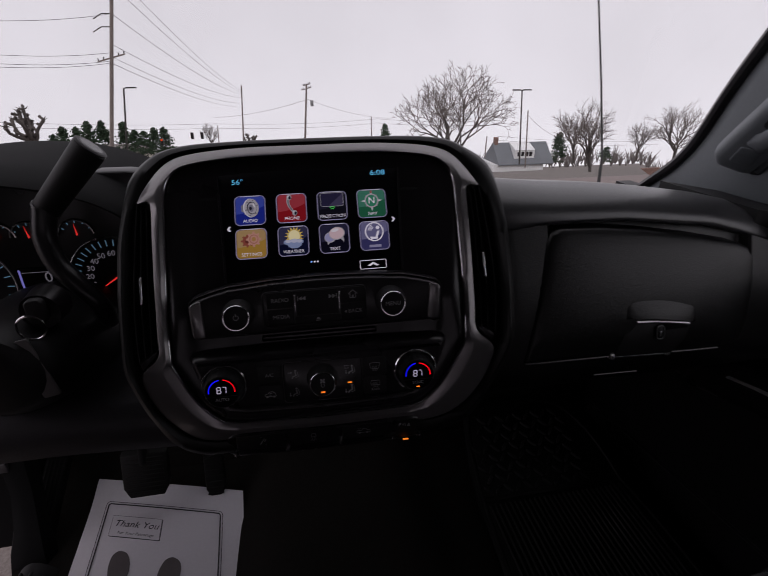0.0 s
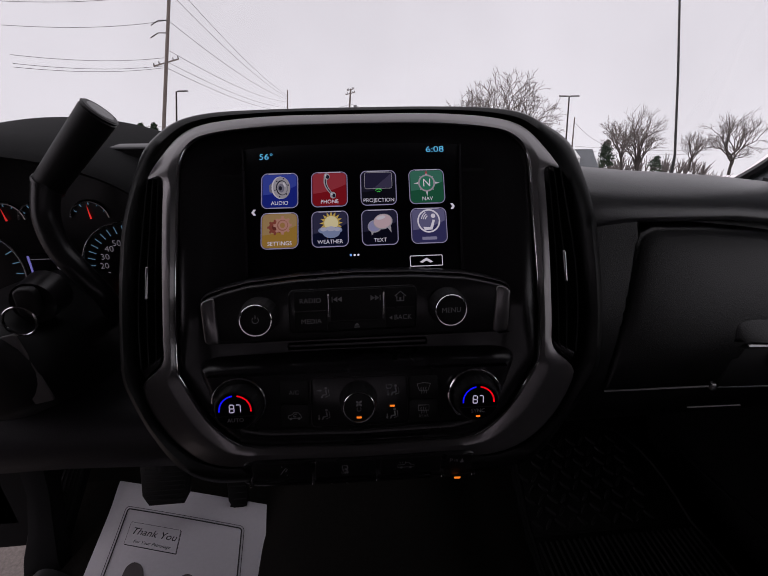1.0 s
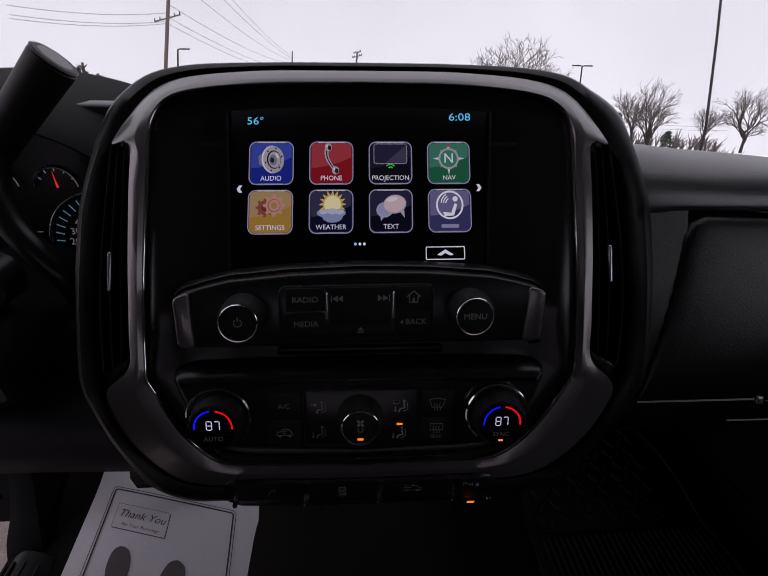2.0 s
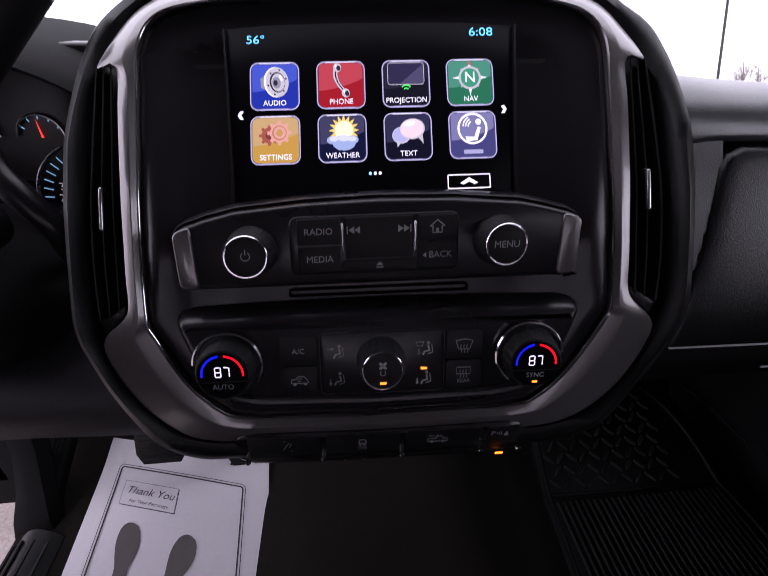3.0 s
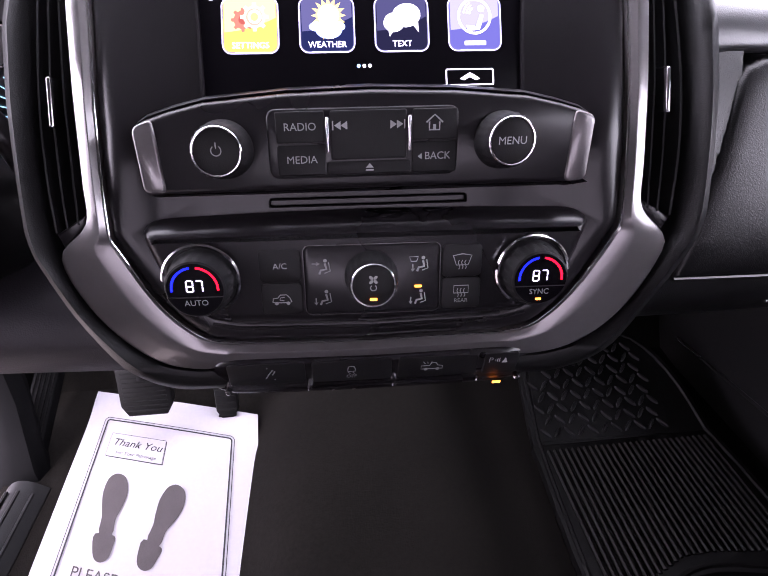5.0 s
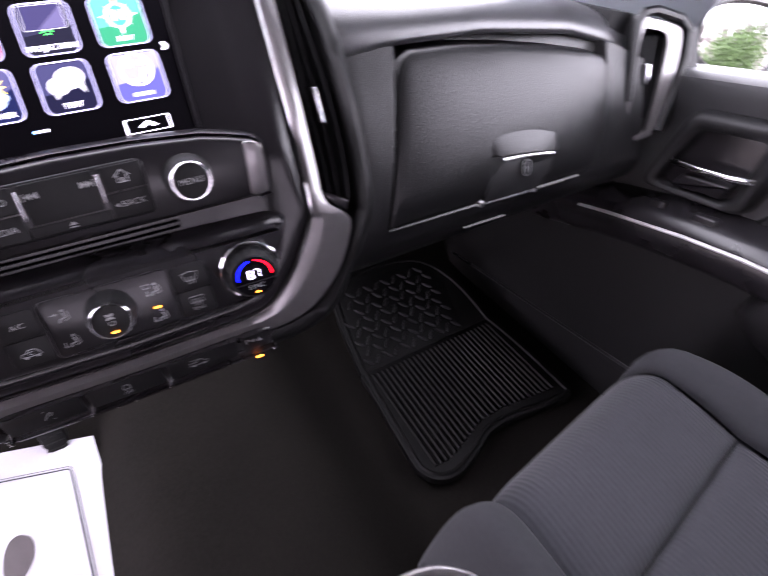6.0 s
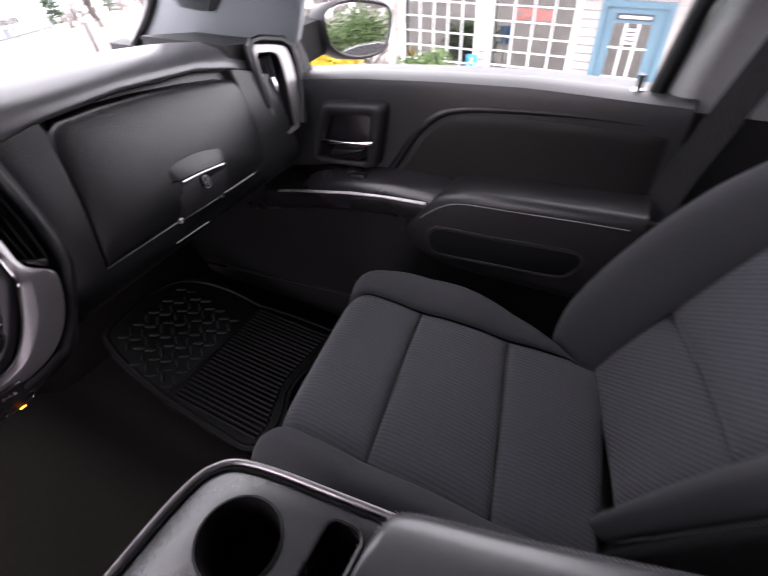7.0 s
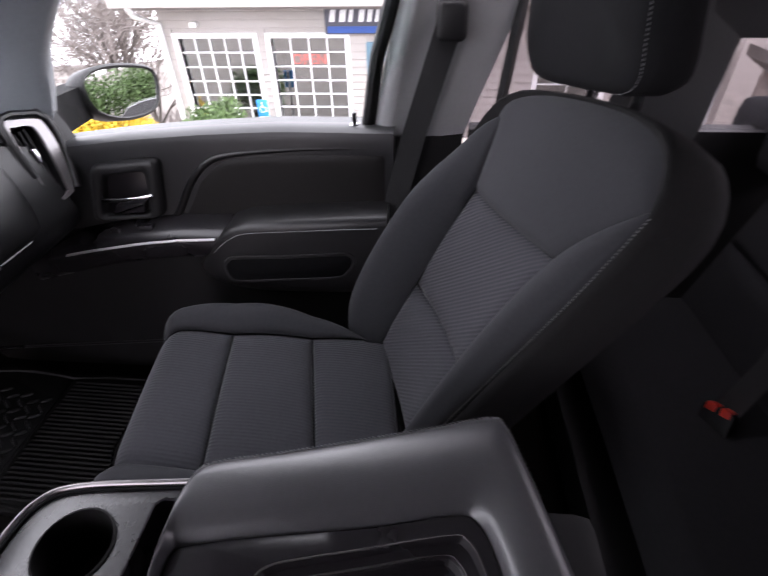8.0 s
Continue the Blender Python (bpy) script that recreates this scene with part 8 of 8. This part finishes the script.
base, tip = far(-19.05, -6.0, 55), far(-15.35, 10.5, 55)
second = far(-6.15, 1.0, 120)
for k, z50, w50 in ((.93, 8.7, -30), (.80, 6.9, -30), (.62, 4.6, -30), (.58, 3.9, -30), (.57, 3.6, -30)):
    p = base.lerp(tip, k)
    cable(p, far(w50, z50 - .2, 42), .35)
for k, dz in ((.99, 0), (.93, -.4), (.80, -.8), (.66, -1.4), (.60, -2.6), (.57, -3.4)):
    cable(base.lerp(tip, k), second + Vector((0, 0, dz)), 1.0)
for z in (-1.15, -1.55):
    cable(far(-30, z, 60), far(-9, z - .7, 80), .3)
    cable(far(-9, z - .7, 80), far(7, z - .55, 90), .4)
    cable(far(7, z - .6, 90), far(20, z - 1.0, 90), .3)
    cable(far(20, z - 2.6, 80), far(40, z - 3.6, 85), .5)
cable(far(-.05, .2, 90), far(-9, -1.3, 110), .6)
cable(far(-.05, .2, 90), far(8, -1.7, 100), .6)
cable(far(23.15, -1.6, 75), far(28, -4.2, 90), .8)
SIGL = light_material("red_signal_lamp", (1, .10, .02), .8)
for x, z, on in ((-14.0, -3.4, True), (-11.2, -2.9, False), (-10.3, -2.9, False)):
    p = far(x, z, 100)
    t = thing("traffic_light", p, "dark hanging traffic light" if not on else "dark traffic light showing red", "traffic light", "traffic lights")
    bm = bm_new()
    box(bm, p.x - .28, p.x + .28, p.y - .2, p.y + .2, p.z - .6, p.z + .6, .05)
    part("housing", bm, POLEM, t)
    for k in range(3):
        bm = bm_new()
        loft(bm, [[Vector((p.x + .2 * math.cos(a), p.y - y, p.z + .4 - .4 * k + .2 * math.sin(a))) for a in (2 * math.pi * i / 10 for i in range(10))] for y in (.2, .24)], True, True)
        part("lens", bm, SIGL if on and k == 0 else GLOSS, t, "signal lens", 0)

# ---- houses ahead ----
ROOF2 = material("slate_grey_metal_roof", (.15, .16, .175), .6, bump=.3, grain=6, vary=.2, stains=.5)
BRICKY = material("dull_red_brick", (.22, .125, .10), .9, vary=.2, stains=1)
house = thing("house", far(23.5, -7.2, 110), "white house with a grey roof and a dormer", "house")
h0 = far(22.6, -7.0, 110)
bm = bm_new()
box(bm, h0.x - 6.2, h0.x + 7.0, h0.y, h0.y + 9, h0.z - 2.5, h0.z + .4, 0)
part("wall", bm, WHITE, house, "white walls", 0)
bm = bm_new()
loft(bm, [[Vector((x, y, h0.z + z)) for y, z in ((h0.y - .6, .3), (h0.y - .6, .5), (h0.y + 4.5, 5.0), (h0.y + 9.6, .5), (h0.y + 9.6, .3))] for x in (h0.x - 5.0, h0.x + 9.4)], True, True)
part("roof", bm, ROOF2, house, "grey pitched roof", 0)
bm = bm_new()
loft(bm, [[Vector((x, y, h0.z + z)) for y, z in ((h0.y + .7, 1.6), (h0.y + .7, 3.5), (h0.y + .5, 3.65), (h0.y + 4.4, 5.1), (h0.y + 4.4, 1.6))] for x in (h0.x - .6, h0.x + 4.6)], True, True)
dormer = part("dormer", bm, WHITE, house, "white dormer", 0)
for x in (h0.x + .5, h0.x + 1.5, h0.x + 2.6, h0.x + 3.6):
    bm = bm_new()
    box(bm, x - .38, x + .38, h0.y + .62, h0.y + .69, h0.z + 2.2, h0.z + 3.2, 0)
    part("window", bm, GLOSS, dormer, "dark dormer window", 0)
bm = bm_new()
box(bm, h0.x - 4.6, h0.x - 3.7, h0.y + 4.0, h0.y + 5.0, h0.z + 3.4, h0.z + 6.3, 0)
part("chimney", bm, BRICKY, house, "brick chimney", 0)
low = thing("low_building", far(-17, -5.4, 120), "long low cream building with small windows", "building")
l0 = far(-18.3, -5.6, 120)
bm = bm_new()
box(bm, l0.x - 7, l0.x + 6.5, l0.y, l0.y + 8, l0.z - 3, l0.z + 3.2, 0)
part("wall", bm, material("cream_plaster", (.62, .58, .50), .8, stains=1), low, "", 0)
bm = bm_new()
loft(bm, [[Vector((x, y, l0.z + z)) for y, z in ((l0.y - .8, 3.0), (l0.y - .8, 3.3), (l0.y + 4, 4.6), (l0.y + 8.8, 3.3), (l0.y + 8.8, 3.0))] for x in (l0.x - 7.6, l0.x + 7.1)], True, True)
part("roof", bm, ROOFING, low, "brown roof", 0)
for i in range(5):
    bm = bm_new()
    x = l0.x - 1 + i * 1.6
    box(bm, x - .35, x + .35, l0.y - .06, l0.y - .005, l0.z + .8, l0.z + 2.0, 0)
    part("window", bm, GLOSS, low, "dark window", 0)
brickrow = thing("brick_wall", far(33, -7.3, 100), "long low brick wall before the trees", "wall")
b0 = far(33, -7.4, 100)
bm = bm_new()
box(bm, b0.x - 11, b0.x + 16, b0.y, b0.y + .6, b0.z - 4, b0.z - 1.0, 0)
part("wall", bm, BRICKY, brickrow, "", 0)

# far woods close the horizon
rng = random.Random(77)
WOODS = material("grey_brown_far_woods", (.16, .14, .135), .95, vary=.35, stains=.08)
bm = bm_new()
for i in range(2600):
    a = radians(rng.uniform(-180, 180))
    d = rng.uniform(230, 300)
    x, y = d * math.sin(a), d * math.cos(a)
    drop = ground_height(x, y) - 1
    s = rng.uniform(3.5, 7)
    p = Vector((x, y, drop + rng.uniform(0, 4)))
    for k in range(6):
        tip = Vector((rng.uniform(-.5, .5) * s, rng.uniform(-.5, .5) * s, s * rng.uniform(.7, 1.25)))
        tube(bm, [p, p + tip * .5 + Vector((0, 0, s * .1)), p + tip], [.22, .16, .05], 3)
tagged(part("far_woods", bm, WOODS, None, "hazy grey bare woods along the horizon", 0), "", "woods", "", "stuff")

# ---- aerial on the wing ----
aer = thing("radio_aerial", (.905, 1.35, 1.33), "thin black whip aerial on the front wing", "aerial")
bm = bm_new()
tube(bm, [(.905, 1.35, 1.30), (.900, 1.352, 1.40), (.86, 1.36, 1.60), (.812, 1.37, 1.82), (.78, 1.38, 1.98)], [.006, .0032, .0028, .0024, .002], 8)
part("whip", bm, WIRE, aer)
bm = bm_new()
sheet(bm, lambda a, b: Vector((lerp(-.95, .98, a), lerp(1.17, 2.35, b), 1.29 - .03 * (2 * a - 1) ** 2 - .30 * b ** 2)), 14, 12)
tagged(part("bonnet", bm, material("dark_body_paint", (.03, .03, .035), .25, coat=1.0), None, "dark painted truck bonnet", 60), "", "bonnet", "", "structure")

# ---- a parked car behind, seen in the door mirror ----
CARPAINT = material("silver_car_paint", (.50, .51, .53), .25, metal=.6, coat=1.0)
car = thing("parked_car", (10.9, -21.0, -1.65), "silver parked car in the lot behind the truck", "car")
frame_of_car = Matrix.Translation((10.9, -21.0, -1.65)) @ Matrix.Rotation(radians(25), 4, "Z")


def CP(x, y, z):
    return frame_of_car @ Vector((x, y, z))


bm = bm_new()
loft(bm, [[CP(x, s * y, z) for s, y, z in ((-1, .80, .25), (-1, .86, .45), (-1, .84, zt - .12), (-1, .72, zt), (1, .72, zt), (1, .84, zt - .12), (1, .86, .45), (1, .80, .25))] for x, zt in ((-2.2, .72), (-2.05, .84), (-1.2, .92), (1.6, .98), (2.1, .94), (2.25, .80))], True, True)
part("body", bm, CARPAINT, car, "silver painted body", 40)
bm = bm_new()
loft(bm, [[CP(x, s * y, z) for s, y, z in ((-1, .80, .90), (-1, .62, zt), (1, .62, zt), (1, .80, .90))] for x, zt in ((-1.25, .93), (-.45, 1.42), (.2, 1.48), (1.2, 1.40), (2.0, .98))], True, True)
part("cabin_glass", bm, GLOSS, car, "dark car windows", 40)
bm = bm_new()
loft(bm, [[CP(x, s * .60, z) for s, z in ((-1, zt), (1, zt), (1, zt + .04), (-1, zt + .04))] for x, zt in ((-.5, 1.40), (.2, 1.47), (1.2, 1.39))], True, True)
part("roof", bm, CARPAINT, car, "silver roof", 40)
for x in (-1.4, 1.4):
    for s in (-1, 1):
        bm = bm_new()
        tube(bm, [CP(x, s * .70, .32), CP(x, s * .88, .32)], .32, 20)
        wheel = part("wheel", bm, RUBBER, car, "black tyre")
        bm = bm_new()
        tube(bm, [CP(x, s * .87, .32), CP(x, s * .89, .32)], .20, 16)
        part("rim", bm, METAL, wheel, "grey wheel rim")
